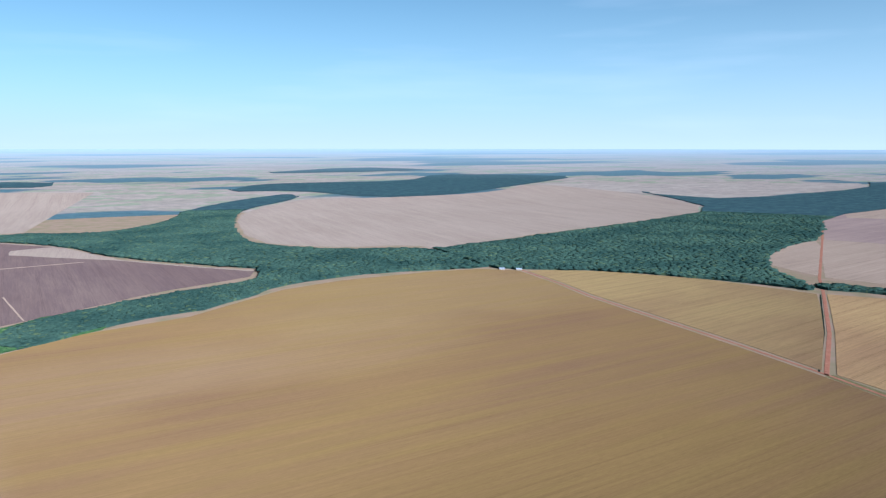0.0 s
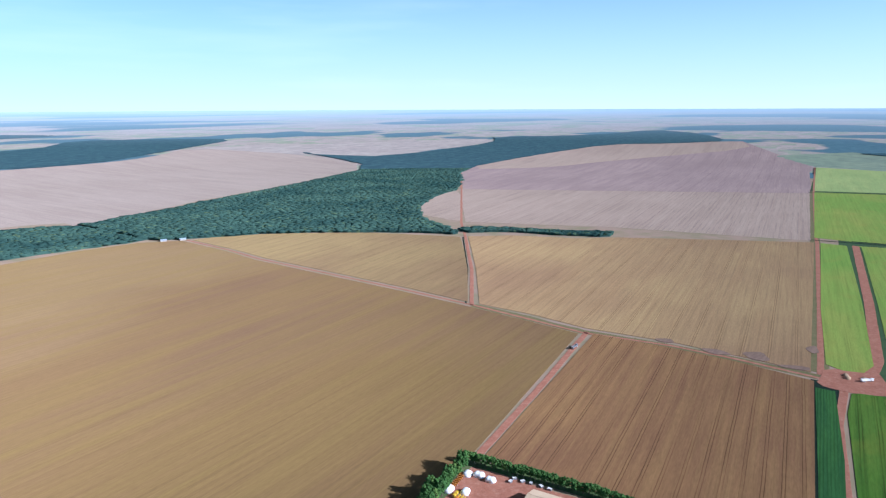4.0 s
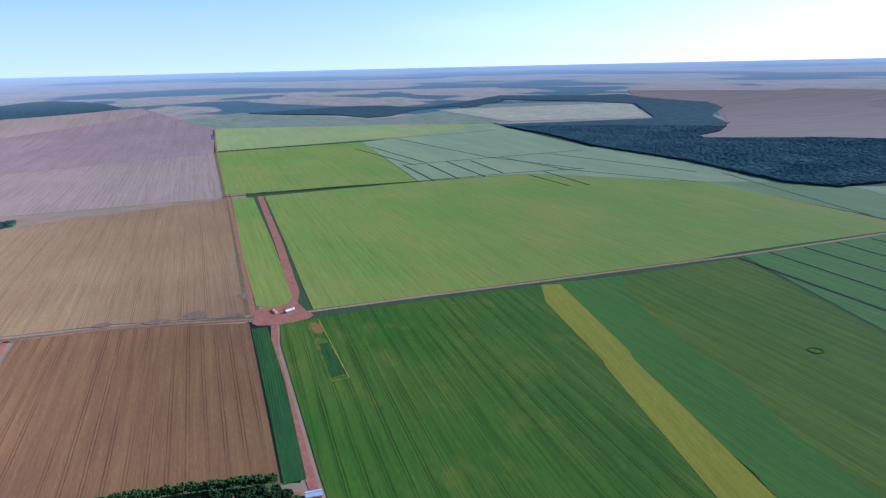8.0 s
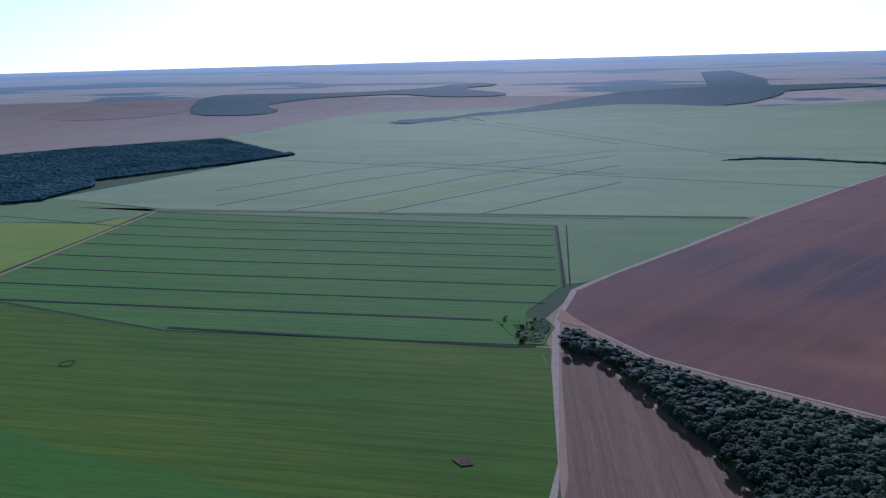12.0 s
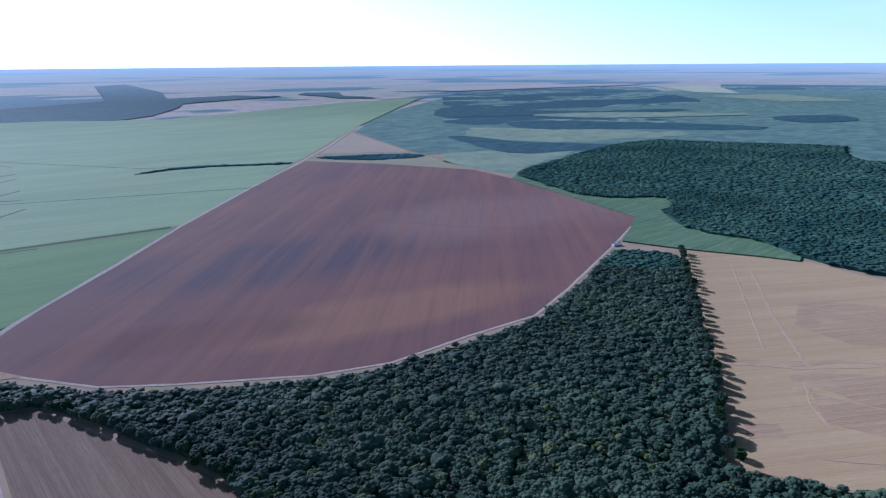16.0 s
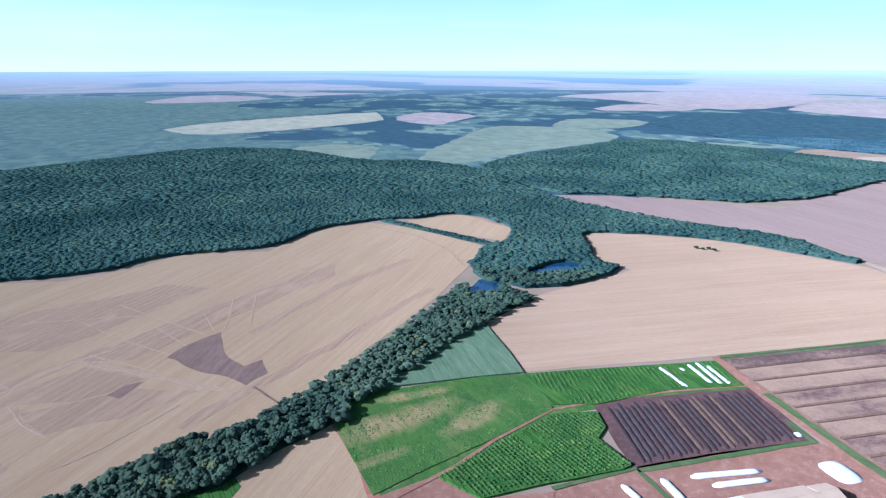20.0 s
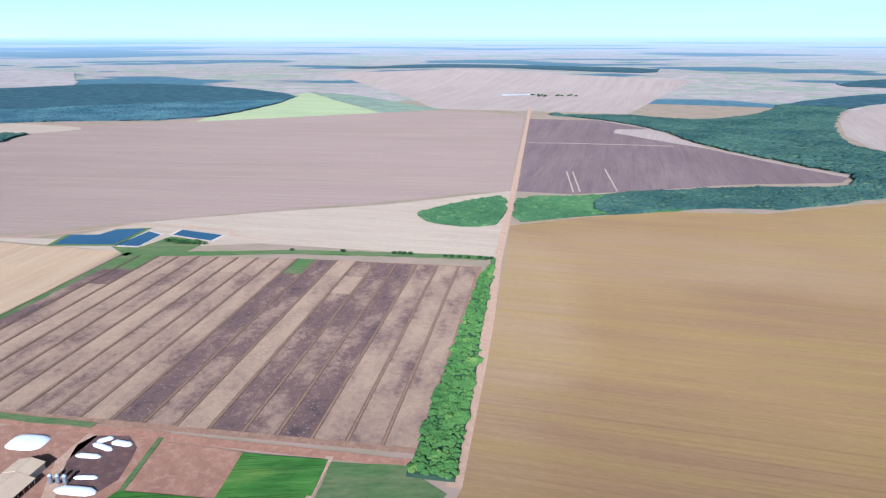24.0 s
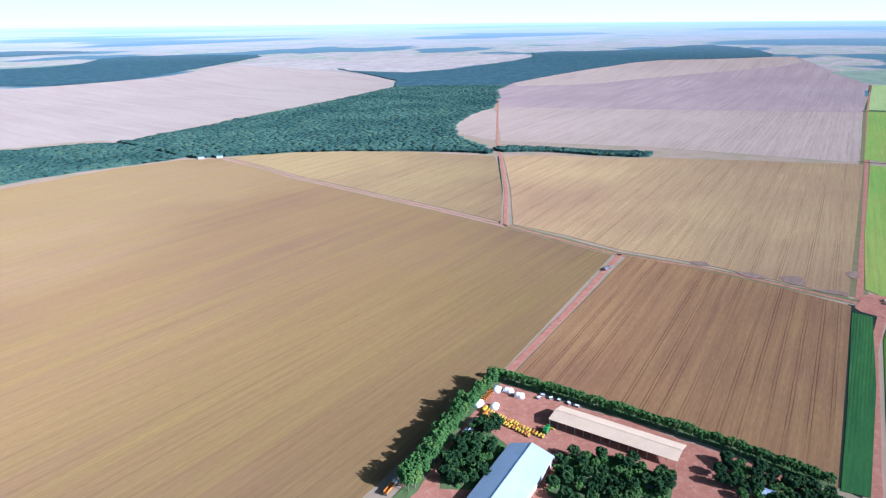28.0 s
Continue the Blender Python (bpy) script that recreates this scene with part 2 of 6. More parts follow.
def leaf_mat(name, a, b, c, rare=0.9, crown=7.0, low=(0.78, 0.80, 0.80), relief=0.4, skyward=0.45):
    """Foliage: the tone varies from crown to crown and within a crown; a few crowns have the tone c."""
    n = Nodes(name)
    geo, p = n.where()
    info = n.t.nodes.new("ShaderNodeObjectInfo")
    cell = n.t.nodes.new("ShaderNodeTexVoronoi")
    n.put(cell.inputs["Vector"], n.vec(p.outputs[0], p.outputs[1]))
    cell.inputs["Scale"].default_value = 1.0 / crown
    tone = n.t.nodes.new("ShaderNodeSeparateXYZ")
    n.put(tone.inputs[0], cell.outputs["Color"])
    r = n.math("FRACT", n.math("ADD", tone.outputs[0], info.outputs["Random"]))
    col = n.mix(n.math("ADD", n.math("MULTIPLY", r, 0.8), n.math("MULTIPLY", geo.outputs["Random Per Island"], 0.2)), a, b)
    col = n.mix(n.math("MULTIPLY", n.math("GREATER_THAN", r, rare), 0.8), col, c)
    fine = n.noise(geo.outputs["Position"], 0.9, 4.0, 0.75)
    col = n.mix(n.spread(fine, 0.36, 0.62), n.mix(1.0, col, low, "MULTIPLY"), n.mix(1.0, col, (1.15, 1.15, 1.08), "MULTIPLY"))
    stand = n.noise(geo.outputs["Position"], 0.006, 4.0, 0.55)
    col = n.mix(n.spread(stand, 0.38, 0.62), col, n.mix(1.0, col, (0.56, 0.64, 0.72), "MULTIPLY"))
    soft = n.t.nodes.new("ShaderNodeVectorMath")
    soft.operation = "MULTIPLY_ADD"
    n.put(soft.inputs[0], geo.outputs["Normal"])
    soft.inputs[1].default_value, soft.inputs[2].default_value = (1 - skyward,) * 3, (0, 0, skyward)
    if relief:
        n.bump(fine, relief, 0.9)
        n.t.links.new(soft.outputs[0], n.bsdf.inputs["Normal"].links[0].from_node.inputs["Normal"])
    else:
        n.t.links.new(soft.outputs[0], n.bsdf.inputs["Normal"])
    return n.done(col, 0.8, 0.08 if relief else 0.0, 0.0, 1.0 if relief else 0.4)


def plain_mat(name, a, b, rough=0.7, spec=0.3, metal=0.0, size=1.5, relief=0.1):
    n = Nodes(name)
    co = n.t.nodes.new("ShaderNodeTexCoord")
    big = n.noise(co.outputs["Object"], 1.0 / size, 4.0, 0.6)
    small = n.noise(co.outputs["Object"], 9.0 / size, 2.0, 0.6)
    col = n.mix(n.spread(n.math("ADD", n.math("MULTIPLY", big, 0.7), n.math("MULTIPLY", small, 0.3)), 0.35, 0.65), a, b)
    if relief:
        n.bump(small, relief, 0.05)
    return n.done(col, rough, spec, metal)


def distance_mat(name, a, b, c, far, cell=700.0, soil=None, wood=None, share=0.55, reach=17000.0, start=5500.0, mottle=60.0):
    """Land so far off that only woods and fields can be told: fields of the tones a, b and c, woods between them; haze
    is painted in as a blend to far, full in the last strip.
    """
    n = Nodes(name)
    geo, p = n.where()
    s = n.math("SQRT", n.math("ADD", n.math("POWER", p.outputs[0], 2.0), n.math("POWER", p.outputs[1], 2.0)))
    dip = n.math("MAXIMUM", n.math("DIVIDE", n.math("SUBTRACT", EYE, p.outputs[2]), n.math("MAXIMUM", s, 1.0)), 0.004)
    true = n.math("DIVIDE", EYE, dip)
    k = n.math("DIVIDE", true, n.math("MAXIMUM", s, 1.0))
    x, y = n.math("MULTIPLY", p.outputs[0], k), n.math("MULTIPLY", p.outputs[1], k)
    u = n.math("ADD", n.math("MULTIPLY", x, 0.81), n.math("MULTIPLY", y, 0.58))
    v = n.math("SUBTRACT", n.math("MULTIPLY", y, 0.81), n.math("MULTIPLY", x, 0.58))
    size = n.math("ADD", cell, n.math("MULTIPLY", n.math("GREATER_THAN", true, 8000.0), cell * 2.4))
    size = n.math("ADD", size, n.math("MULTIPLY", n.math("GREATER_THAN", true, 17000.0), cell * 4.0))
    grid = n.vec(n.math("DIVIDE", u, size), n.math("DIVIDE", v, n.math("MULTIPLY", size, 0.62)))
    plot = n.t.nodes.new("ShaderNodeTexVoronoi")
    plot.distance = "CHEBYCHEV"
    n.put(plot.inputs["Vector"], grid)
    plot.inputs["Randomness"].default_value = 0.75
    tone = n.t.nodes.new("ShaderNodeSeparateXYZ")
    n.put(tone.inputs[0], plot.outputs["Color"])
    col = n.mix(n.spread(tone.outputs[0], 0.35, 0.65), a, b)
    col = n.mix(n.math("GREATER_THAN", tone.outputs[1], 0.72), col, c)
    if wood:
        valley = n.noise(grid, 0.55, 2.0, 0.5)
        col = n.mix(n.spread(valley, share, share + 0.03), col, wood)
    speckle = n.noise(n.vec(n.math("DIVIDE", u, mottle), n.math("DIVIDE", v, mottle)), 1.0, 4.0, 0.7)
    col = n.mix(n.spread(speckle, 0.35, 0.65), n.mix(1.0, col, (0.80, 0.82, 0.85), "MULTIPLY"), n.mix(1.0, col, (1.12, 1.12, 1.10), "MULTIPLY"))
    # painted haze: the base colour blends towards far with true distance
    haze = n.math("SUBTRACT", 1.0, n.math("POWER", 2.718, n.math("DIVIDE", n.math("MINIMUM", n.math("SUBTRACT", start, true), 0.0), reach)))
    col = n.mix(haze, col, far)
    if soil:
        patch_noise = n.noise(geo.outputs["Position"], 0.02, 5.0, 0.6)
        col = n.mix(n.math("GREATER_THAN", s, 2900.0), n.mix(n.spread(patch_noise, 0.4, 0.65), *soil), col)
    n.up()
    return n.done(col, 0.9, 0.02, 0.0, 0.3)


M = {}
HAZE_TONE = (0.42, 0.56, 0.67)        # painted haze, fullest in the last strip of land before the sky
# these base colours are mixed bluish and pale, as haze would make them
M["ground"] = distance_mat("hazy_far_land", (0.36, 0.30, 0.262), (0.32, 0.272, 0.232), (0.27, 0.285, 0.205), HAZE_TONE, 900.0, ((0.31, 0.22, 0.16), (0.24, 0.20, 0.12)), (0.085, 0.15, 0.175), 0.53)
# wood greens greyed to blue in the base colour, in place of haze
M["hazy_wood"] = distance_mat("hazy_wood", (0.072, 0.125, 0.128), (0.115, 0.175, 0.155), (0.19, 0.25, 0.19), HAZE_TONE, 420.0, None, (0.05, 0.092, 0.11), 0.47)
M["far_block"] = distance_mat("hazy_forest_block", (0.045, 0.086, 0.098), (0.056, 0.104, 0.11), (0.04, 0.078, 0.092), HAZE_TONE, 160.0)
M["far_pink"] = distance_mat("hazy_pink_field", (0.360, 0.301, 0.262), (0.335, 0.281, 0.248), (0.380, 0.321, 0.276), HAZE_TONE)
M["far_green"] = distance_mat("hazy_green_field", (0.207, 0.248, 0.172), (0.194, 0.235, 0.167), (0.220, 0.258, 0.176), HAZE_TONE)
M["far_teal"] = distance_mat("hazy_dull_green", (0.115, 0.175, 0.145), (0.14, 0.20, 0.155), (0.10, 0.155, 0.14), HAZE_TONE, 300.0)
M["far_yellow"] = distance_mat("hazy_straw_field", (0.37, 0.36, 0.245), (0.355, 0.345, 0.24), (0.39, 0.37, 0.26), HAZE_TONE)
M["straw"] = field_mat("ripe_straw_field", (0.224, 0.139, 0.059), (0.185, 0.110, 0.058), (0.222, 0.148, 0.051), 31.0, 0.0, spots=None, streak=(620.0, 26.0), grain=0.8, relief=0.3, matt=1.0, rows=7.0, ridge=0.10, areas=((-430, 500, 330, 85, 128, (0.275, 0.188, 0.112), 0.45), (-150, 900, 330, 120, 31, (0.250, 0.162, 0.085), 0.5), (-420, 760, 260, 150, 31, (0.24, 0.156, 0.090), 0.45), (0, 1250, 420, 260, 31, (0.250, 0.170, 0.080), 0.55), (150, 500, 260, 190, 31, (0.185, 0.115, 0.044), 0.5)))
M["straw_e"] = field_mat("ripe_field_tracks", (0.309, 0.216, 0.095), (0.228, 0.141, 0.075), (0.266, 0.171, 0.083), 35.5, 27.0, 0.5, (400.0, 16.0), matt=1.0, rows=9.0, ridge=0.3)
M["brown_e"] = field_mat("brown_field_tracks", (0.283, 0.155, 0.068), (0.227, 0.117, 0.059), (0.323, 0.190, 0.078), 35.5, 13.5, 0.8, (300.0, 9.0), broad=120.0, tram_w=0.35, matt=1.0, rows=3.4, ridge=0.08)
M["mauve"] = field_mat("bare_mauve_field", (0.418, 0.308, 0.236), (0.362, 0.265, 0.203), (0.452, 0.341, 0.258), 35.5, 36.0, 0.3, (500.0, 22.0), rows=11.0, ridge=0.3)
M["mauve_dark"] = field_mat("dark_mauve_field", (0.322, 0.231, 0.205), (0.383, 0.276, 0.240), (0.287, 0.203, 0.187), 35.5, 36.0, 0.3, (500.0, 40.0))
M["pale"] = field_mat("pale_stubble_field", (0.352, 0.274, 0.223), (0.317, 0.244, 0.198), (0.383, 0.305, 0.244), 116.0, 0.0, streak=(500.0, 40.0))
M["pink"] = field_mat("pink_bare_field", (0.318, 0.227, 0.178), (0.285, 0.202, 0.157), (0.337, 0.245, 0.187), 39.0, 0.0, streak=(600.0, 60.0), broad=500.0)
M["cream"] = field_mat("cream_stubble_field", (0.420, 0.323, 0.227), (0.378, 0.286, 0.202), (0.445, 0.353, 0.252), 31.0, 0.0, streak=(300.0, 20.0))
M["dark"] = field_mat("dark_tilled_field", (0.17, 0.115, 0.105), (0.20, 0.14, 0.125), (0.14, 0.095, 0.095), 122.0, 60.0, 0.3, (300.0, 30.0))
M["tan"] = field_mat("tan_harvested_field", (0.436, 0.302, 0.166), (0.397, 0.273, 0.148), (0.465, 0.336, 0.190), 8.0, 18.0, 0.15, (400.0, 24.0), grain=0.7)
M["tan_sw"] = field_mat("tan_stubble_rows", (0.27, 0.18, 0.125), (0.235, 0.155, 0.11), (0.31, 0.22, 0.155), 129.0, 6.0, 0.25, (300.0, 7.0), rows=3.0, ridge=0.35)
M["arc"] = field_mat("dark_red_ploughed_field", (0.198, 0.102, 0.086), (0.147, 0.085, 0.086), (0.249, 0.124, 0.088), 85.0, 0.0, streak=(700.0, 46.0), broad=320.0, grain=0.45, rows=26.0, ridge=0.16, areas=((220, -930, 300, 130, 25, (0.10, 0.074, 0.088), 0.85), (-150, -1240, 320, 200, 30, (0.25, 0.15, 0.13), 0.7), (29, -722, 210, 62, 27.6, (0.29, 0.155, 0.098), 0.75), (250, -650, 140, 50, 20, (0.14, 0.07, 0.062), 0.7)))
M["arc_top"] = field_mat("olive_stubble_field", (0.336, 0.300, 0.180), (0.288, 0.252, 0.156), (0.372, 0.324, 0.204), 10.0)
M["green"] = field_mat("green_soy_field", (0.195, 0.313, 0.053), (0.283, 0.324, 0.066), (0.226, 0.343, 0.060), 35.5, 27.0, 0.25, (420.0, 34.0), spots=(0.26, 0.235, 0.05), blotch=0.45, broad=170.0, rows=9.0, ridge=0.3)
M["green_c"] = field_mat("deep_green_soy_field", (0.055, 0.157, 0.016), (0.104, 0.185, 0.025), (0.041, 0.110, 0.014), 33.0, 14.0, 0.75, (240.0, 9.0), spots=(0.16, 0.18, 0.024), blotch=0.5, broad=120.0, rows=4.6, ridge=0.45)
M["green_d"] = field_mat("dark_green_soy_field", (0.084, 0.178, 0.023), (0.130, 0.202, 0.025), (0.064, 0.137, 0.019), 34.7, 13.0, 0.5, (240.0, 10.0), spots=(0.11, 0.15, 0.022), blotch=0.5, broad=160.0, rows=5.2, ridge=0.45)
M["green_lines"] = field_mat("green_terraced_field", (0.105, 0.226, 0.051), (0.089, 0.200, 0.048), (0.131, 0.252, 0.051), 34.7, 0.0, 0.5, (300.0, 14.0), rows=9.0, ridge=0.45)
# green paled in the base colour for the haze over these fields
M["green_pale"] = field_mat("hazy_pale_green", (0.298, 0.383, 0.201), (0.257, 0.343, 0.187), (0.348, 0.414, 0.201), 34.7, 0.0, 0.4, (600.0, 70.0), broad=500.0, spots=(0.235, 0.28, 0.12), blotch=0.35)
M["lime"] = field_mat("lime_green_strip", (0.302, 0.295, 0.028), (0.246, 0.272, 0.028), (0.333, 0.307, 0.040), 23.0, 0.0, streak=(160.0, 9.0))
M["limefar"] = field_mat("lime_green_field", (0.348, 0.414, 0.144), (0.300, 0.378, 0.132), (0.396, 0.438, 0.156), 35.0, 0.0, streak=(300.0, 40.0))
M["corn"] = field_mat("young_maize_field", (0.13, 0.20, 0.10), (0.095, 0.165, 0.08), (0.21, 0.27, 0.165), 40.0, 0.0, 0.5, (90.0, 7.0), 0.6, broad=60.0, rows=4.0, ridge=0.3)
M["weeds"] = field_mat("weedy_green_field", (0.075, 0.165, 0.032), (0.05, 0.125, 0.026), (0.11, 0.185, 0.04), 48.0, 0.0, streak=(30.0, 9.0), spots=(0.17, 0.19, 0.06), broad=24.0, relief=0.8, areas=((-443, -224, 66, 19, 151, (0.37, 0.27, 0.12), 0.9), (-468, -174, 36, 14, 165, (0.36, 0.26, 0.12), 0.85), (-481, -235, 36, 9, 136, (0.36, 0.27, 0.12), 0.85), (-380, -215, 30, 7, 150, (0.33, 0.25, 0.11), 0.7)))
M["lush"] = field_mat("lush_green_crop", (0.062, 0.165, 0.028), (0.036, 0.108, 0.02), (0.10, 0.20, 0.04), 52.0, 7.0, 0.7, (60.0, 9.0), 0.8, broad=16.0, spots=(0.14, 0.19, 0.04), blotch=0.5)
M["grass"] = field_mat("rough_grass", (0.085, 0.145, 0.045), (0.14, 0.16, 0.07), (0.055, 0.11, 0.035), 50.0, 0.0, streak=(30.0, 8.0), broad=40.0)
M["marsh"] = soil_mat("bright_marsh_weeds", (0.075, 0.20, 0.025), (0.10, 0.25, 0.035), (0.05, 0.12, 0.025), 7.0, 0.6)
M["red"] = soil_mat("red_earth", (0.40, 0.175, 0.112), (0.335, 0.138, 0.088), (0.48, 0.262, 0.18), 12.0)
M["red_pale"] = soil_mat("pale_red_earth", (0.427, 0.280, 0.180), (0.380, 0.235, 0.150), (0.475, 0.350, 0.250), 10.0)
M["road_pale"] = soil_mat("pale_dirt_road", (0.50, 0.41, 0.34), (0.44, 0.34, 0.27), (0.58, 0.49, 0.42), 9.0)
M["verge_green"] = soil_mat("dark_green_verge", (0.05, 0.095, 0.04), (0.065, 0.11, 0.045), (0.09, 0.10, 0.05), 12.0)
M["verge"] = soil_mat("dry_verge", (0.20, 0.165, 0.08), (0.15, 0.14, 0.06), (0.25, 0.20, 0.10), 12.0)
M["ditch"] = soil_mat("dark_wet_ditch", (0.014, 0.024, 0.018), (0.02, 0.034, 0.022), (0.012, 0.018, 0.016), 8.0)
M["leaf"] = leaf_mat("forest_leaves", (0.052, 0.082, 0.052), (0.114, 0.162, 0.096), (0.19, 0.21, 0.075), 0.965)
# the forest leaves again, with distance haze mixed into their colour
M["leaf_hazy"] = leaf_mat("hazy_forest_leaves", (0.046, 0.090, 0.074), (0.080, 0.140, 0.104), (0.12, 0.16, 0.08), 0.93, 7.0, (0.70, 0.73, 0.76), 0.0, 0.6)
M["leaf_dark"] = leaf_mat("dark_tree_leaves", (0.02, 0.05, 0.018), (0.042, 0.088, 0.026), (0.07, 0.12, 0.03))
M["leaf_bright"] = leaf_mat("bright_shrub_leaves", (0.065, 0.145, 0.036), (0.115, 0.215, 0.05), (0.17, 0.25, 0.055))
M["leaf_scrub"] = leaf_mat("scrub_leaves", (0.050, 0.112, 0.048), (0.082, 0.158, 0.058), (0.13, 0.19, 0.07), 0.9, 7.0, (0.72, 0.74, 0.72), 0.3, 0.6)
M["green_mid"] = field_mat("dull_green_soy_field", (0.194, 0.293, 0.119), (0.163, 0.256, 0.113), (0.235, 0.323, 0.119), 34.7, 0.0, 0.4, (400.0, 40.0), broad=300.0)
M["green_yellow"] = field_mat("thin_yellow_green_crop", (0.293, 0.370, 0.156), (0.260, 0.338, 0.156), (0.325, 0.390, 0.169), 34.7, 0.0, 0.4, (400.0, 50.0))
M["brown_m"] = field_mat("browning_ripe_field", (0.439, 0.295, 0.137), (0.323, 0.198, 0.105), (0.370, 0.230, 0.112), 35.5, 27.0, 0.5, (400.0, 16.0), matt=1.0, rows=9.0, ridge=0.22)
M["lime_pale"] = field_mat("pale_lime_field", (0.35, 0.38, 0.19), (0.31, 0.35, 0.18), (0.40, 0.40, 0.22), 35.0, 0.0, streak=(500.0, 60.0))
# leaf colour pushed to blue, haze painted in for the farthest stands
M["leaf_haze_blue"] = leaf_mat("hazy_blue_leaves", (0.068, 0.132, 0.154), (0.095, 0.166, 0.178), (0.128, 0.198, 0.180), 0.95, 9.0, (0.8, 0.82, 0.85), 0.0, 0.8)
M["tan_b"] = field_mat("tan_stubble_field", (0.419, 0.287, 0.170), (0.378, 0.256, 0.151), (0.446, 0.318, 0.194), 127.0, 0.0, 0.15, (400.0, 20.0), grain=0.7, broad=120.0)
M["trial"] = field_mat("patchy_trial_crop", (0.06, 0.15, 0.02), (0.20, 0.205, 0.035), (0.04, 0.115, 0.018), 33.0, 0.0, streak=(16.0, 5.0), broad=13.0, spots=(0.34, 0.17, 0.05), blotch=0.6)
M["rust"] = field_mat("rusty_dying_crop", (0.30, 0.15, 0.045), (0.20, 0.18, 0.035), (0.36, 0.19, 0.07), 33.0, 0.0, streak=(9.0, 3.0), broad=8.0)
M["green_strip"] = field_mat("dark_bluish_green_crop", (0.032, 0.105, 0.031), (0.045, 0.130, 0.031), (0.025, 0.080, 0.029), 34.0, 5.0, 0.5, (120.0, 4.0))
M["lane"] = soil_mat("brown_feed_lane", (0.285, 0.168, 0.105), (0.225, 0.130, 0.085), (0.36, 0.225, 0.145), 10.0)
M["pen_road"] = soil_mat("brown_red_dirt", (0.335, 0.172, 0.108), (0.275, 0.138, 0.088), (0.41, 0.245, 0.165), 12.0)
M["trough"] = plain_mat("soiled_trough_concrete", (0.20, 0.132, 0.090), (0.27, 0.185, 0.128), 0.95, 0.1, 0.0, 3.0)
M["emerald"] = field_mat("emerald_soy_strip", (0.074, 0.192, 0.031), (0.097, 0.208, 0.033), (0.066, 0.164, 0.027), 34.7, 13.0, 0.3, (240.0, 14.0), rows=5.2, ridge=0.25)
# dark tone painted in for the shade between near crowns
M["under"] = soil_mat("painted_forest_shade", (0.031, 0.058, 0.036), (0.038, 0.069, 0.040), (0.042, 0.056, 0.035), 8.0)
def water_mat():
    n = Nodes("pond_water")
    geo, p = n.where()
    n.bump(n.noise(geo.outputs["Position"], 0.7, 3.0, 0.6), 0.05, 0.3)
    big = n.noise(geo.outputs["Position"], 0.03, 2.0)
    return n.done(n.mix(n.spread(big, 0.4, 0.6), (0.015, 0.05, 0.10), (0.02, 0.065, 0.11)), 0.12, 0.35)


M["water"] = water_mat()
M["bark"] = plain_mat("tree_bark", (0.12, 0.09, 0.06), (0.2, 0.16, 0.12), 0.9)

M["zinc"] = plain_mat("white_metal_roof", (0.38, 0.45, 0.53), (0.32, 0.39, 0.47), 0.55, 0.4, 0.0, 14.0)
M["tan_roof"] = plain_mat("dusty_tan_roof_sheets", (0.62, 0.46, 0.30), (0.54, 0.39, 0.255), 0.85, 0.2, 0.0, 12.0)
M["tarp"] = plain_mat("white_plastic_sheet", (0.86, 0.86, 0.85), (0.76, 0.75, 0.73), 0.75, 0.25, 0.0, 5.0, 0.3)
M["wall"] = plain_mat("whitewashed_wall", (0.50, 0.45, 0.40), (0.42, 0.36, 0.31), 0.9, 0.2, 0.0, 4.0)
M["steel"] = plain_mat("grey_steel", (0.30, 0.30, 0.31), (0.22, 0.22, 0.23), 0.5, 0.5, 0.6, 2.0)
M["yellow"] = plain_mat("yellow_machine_paint", (0.62, 0.40, 0.03), (0.52, 0.32, 0.03), 0.45, 0.4, 0.0, 2.0)
M["orange"] = plain_mat("orange_machine_paint", (0.55, 0.20, 0.03), (0.45, 0.16, 0.03), 0.45, 0.4, 0.0, 2.0)
M["green_paint"] = plain_mat("green_machine_paint", (0.03, 0.20, 0.05), (0.03, 0.15, 0.04), 0.4, 0.4, 0.0, 2.0)
M["white_paint"] = plain_mat("white_vehicle_paint", (0.75, 0.74, 0.72), (0.66, 0.64, 0.61), 0.35, 0.5, 0.0, 3.0)
M["rubber"] = plain_mat("black_rubber", (0.02, 0.02, 0.02), (0.035, 0.03, 0.028), 0.85, 0.2)
M["glass"] = plain_mat("dark_cab_glass", (0.02, 0.025, 0.03), (0.03, 0.035, 0.04), 0.08, 0.6, 0.0, 3.0, 0.0)
M["blue"] = plain_mat("blue_pool_lining", (0.05, 0.20, 0.45), (0.06, 0.24, 0.5), 0.2, 0.5)
M["concrete"] = plain_mat("dusty_concrete", (0.52, 0.44, 0.37), (0.44, 0.36, 0.30), 0.9, 0.2, 0.0, 3.0)
M["compost"] = soil_mat("dark_compost", (0.06, 0.042, 0.04), (0.08, 0.054, 0.048), (0.04, 0.03, 0.03), 6.0, 0.6)
M["compost_yard"] = soil_mat("brown_compost_yard", (0.131, 0.074, 0.063), (0.095, 0.055, 0.049), (0.200, 0.119, 0.090), 14.0)
M["compost_grey"] = soil_mat("grey_ash_compost", (0.076, 0.061, 0.060), (0.053, 0.041, 0.041), (0.111, 0.089, 0.085), 5.0, 0.6)
M["compost_tan"] = soil_mat("tan_straw_compost", (0.15, 0.10, 0.068), (0.115, 0.076, 0.054), (0.19, 0.135, 0.092), 5.0, 0.6)
M["yard"] = soil_mat("brown_trodden_yard", (0.320, 0.168, 0.108), (0.252, 0.129, 0.084), (0.407, 0.249, 0.176), 18.0)
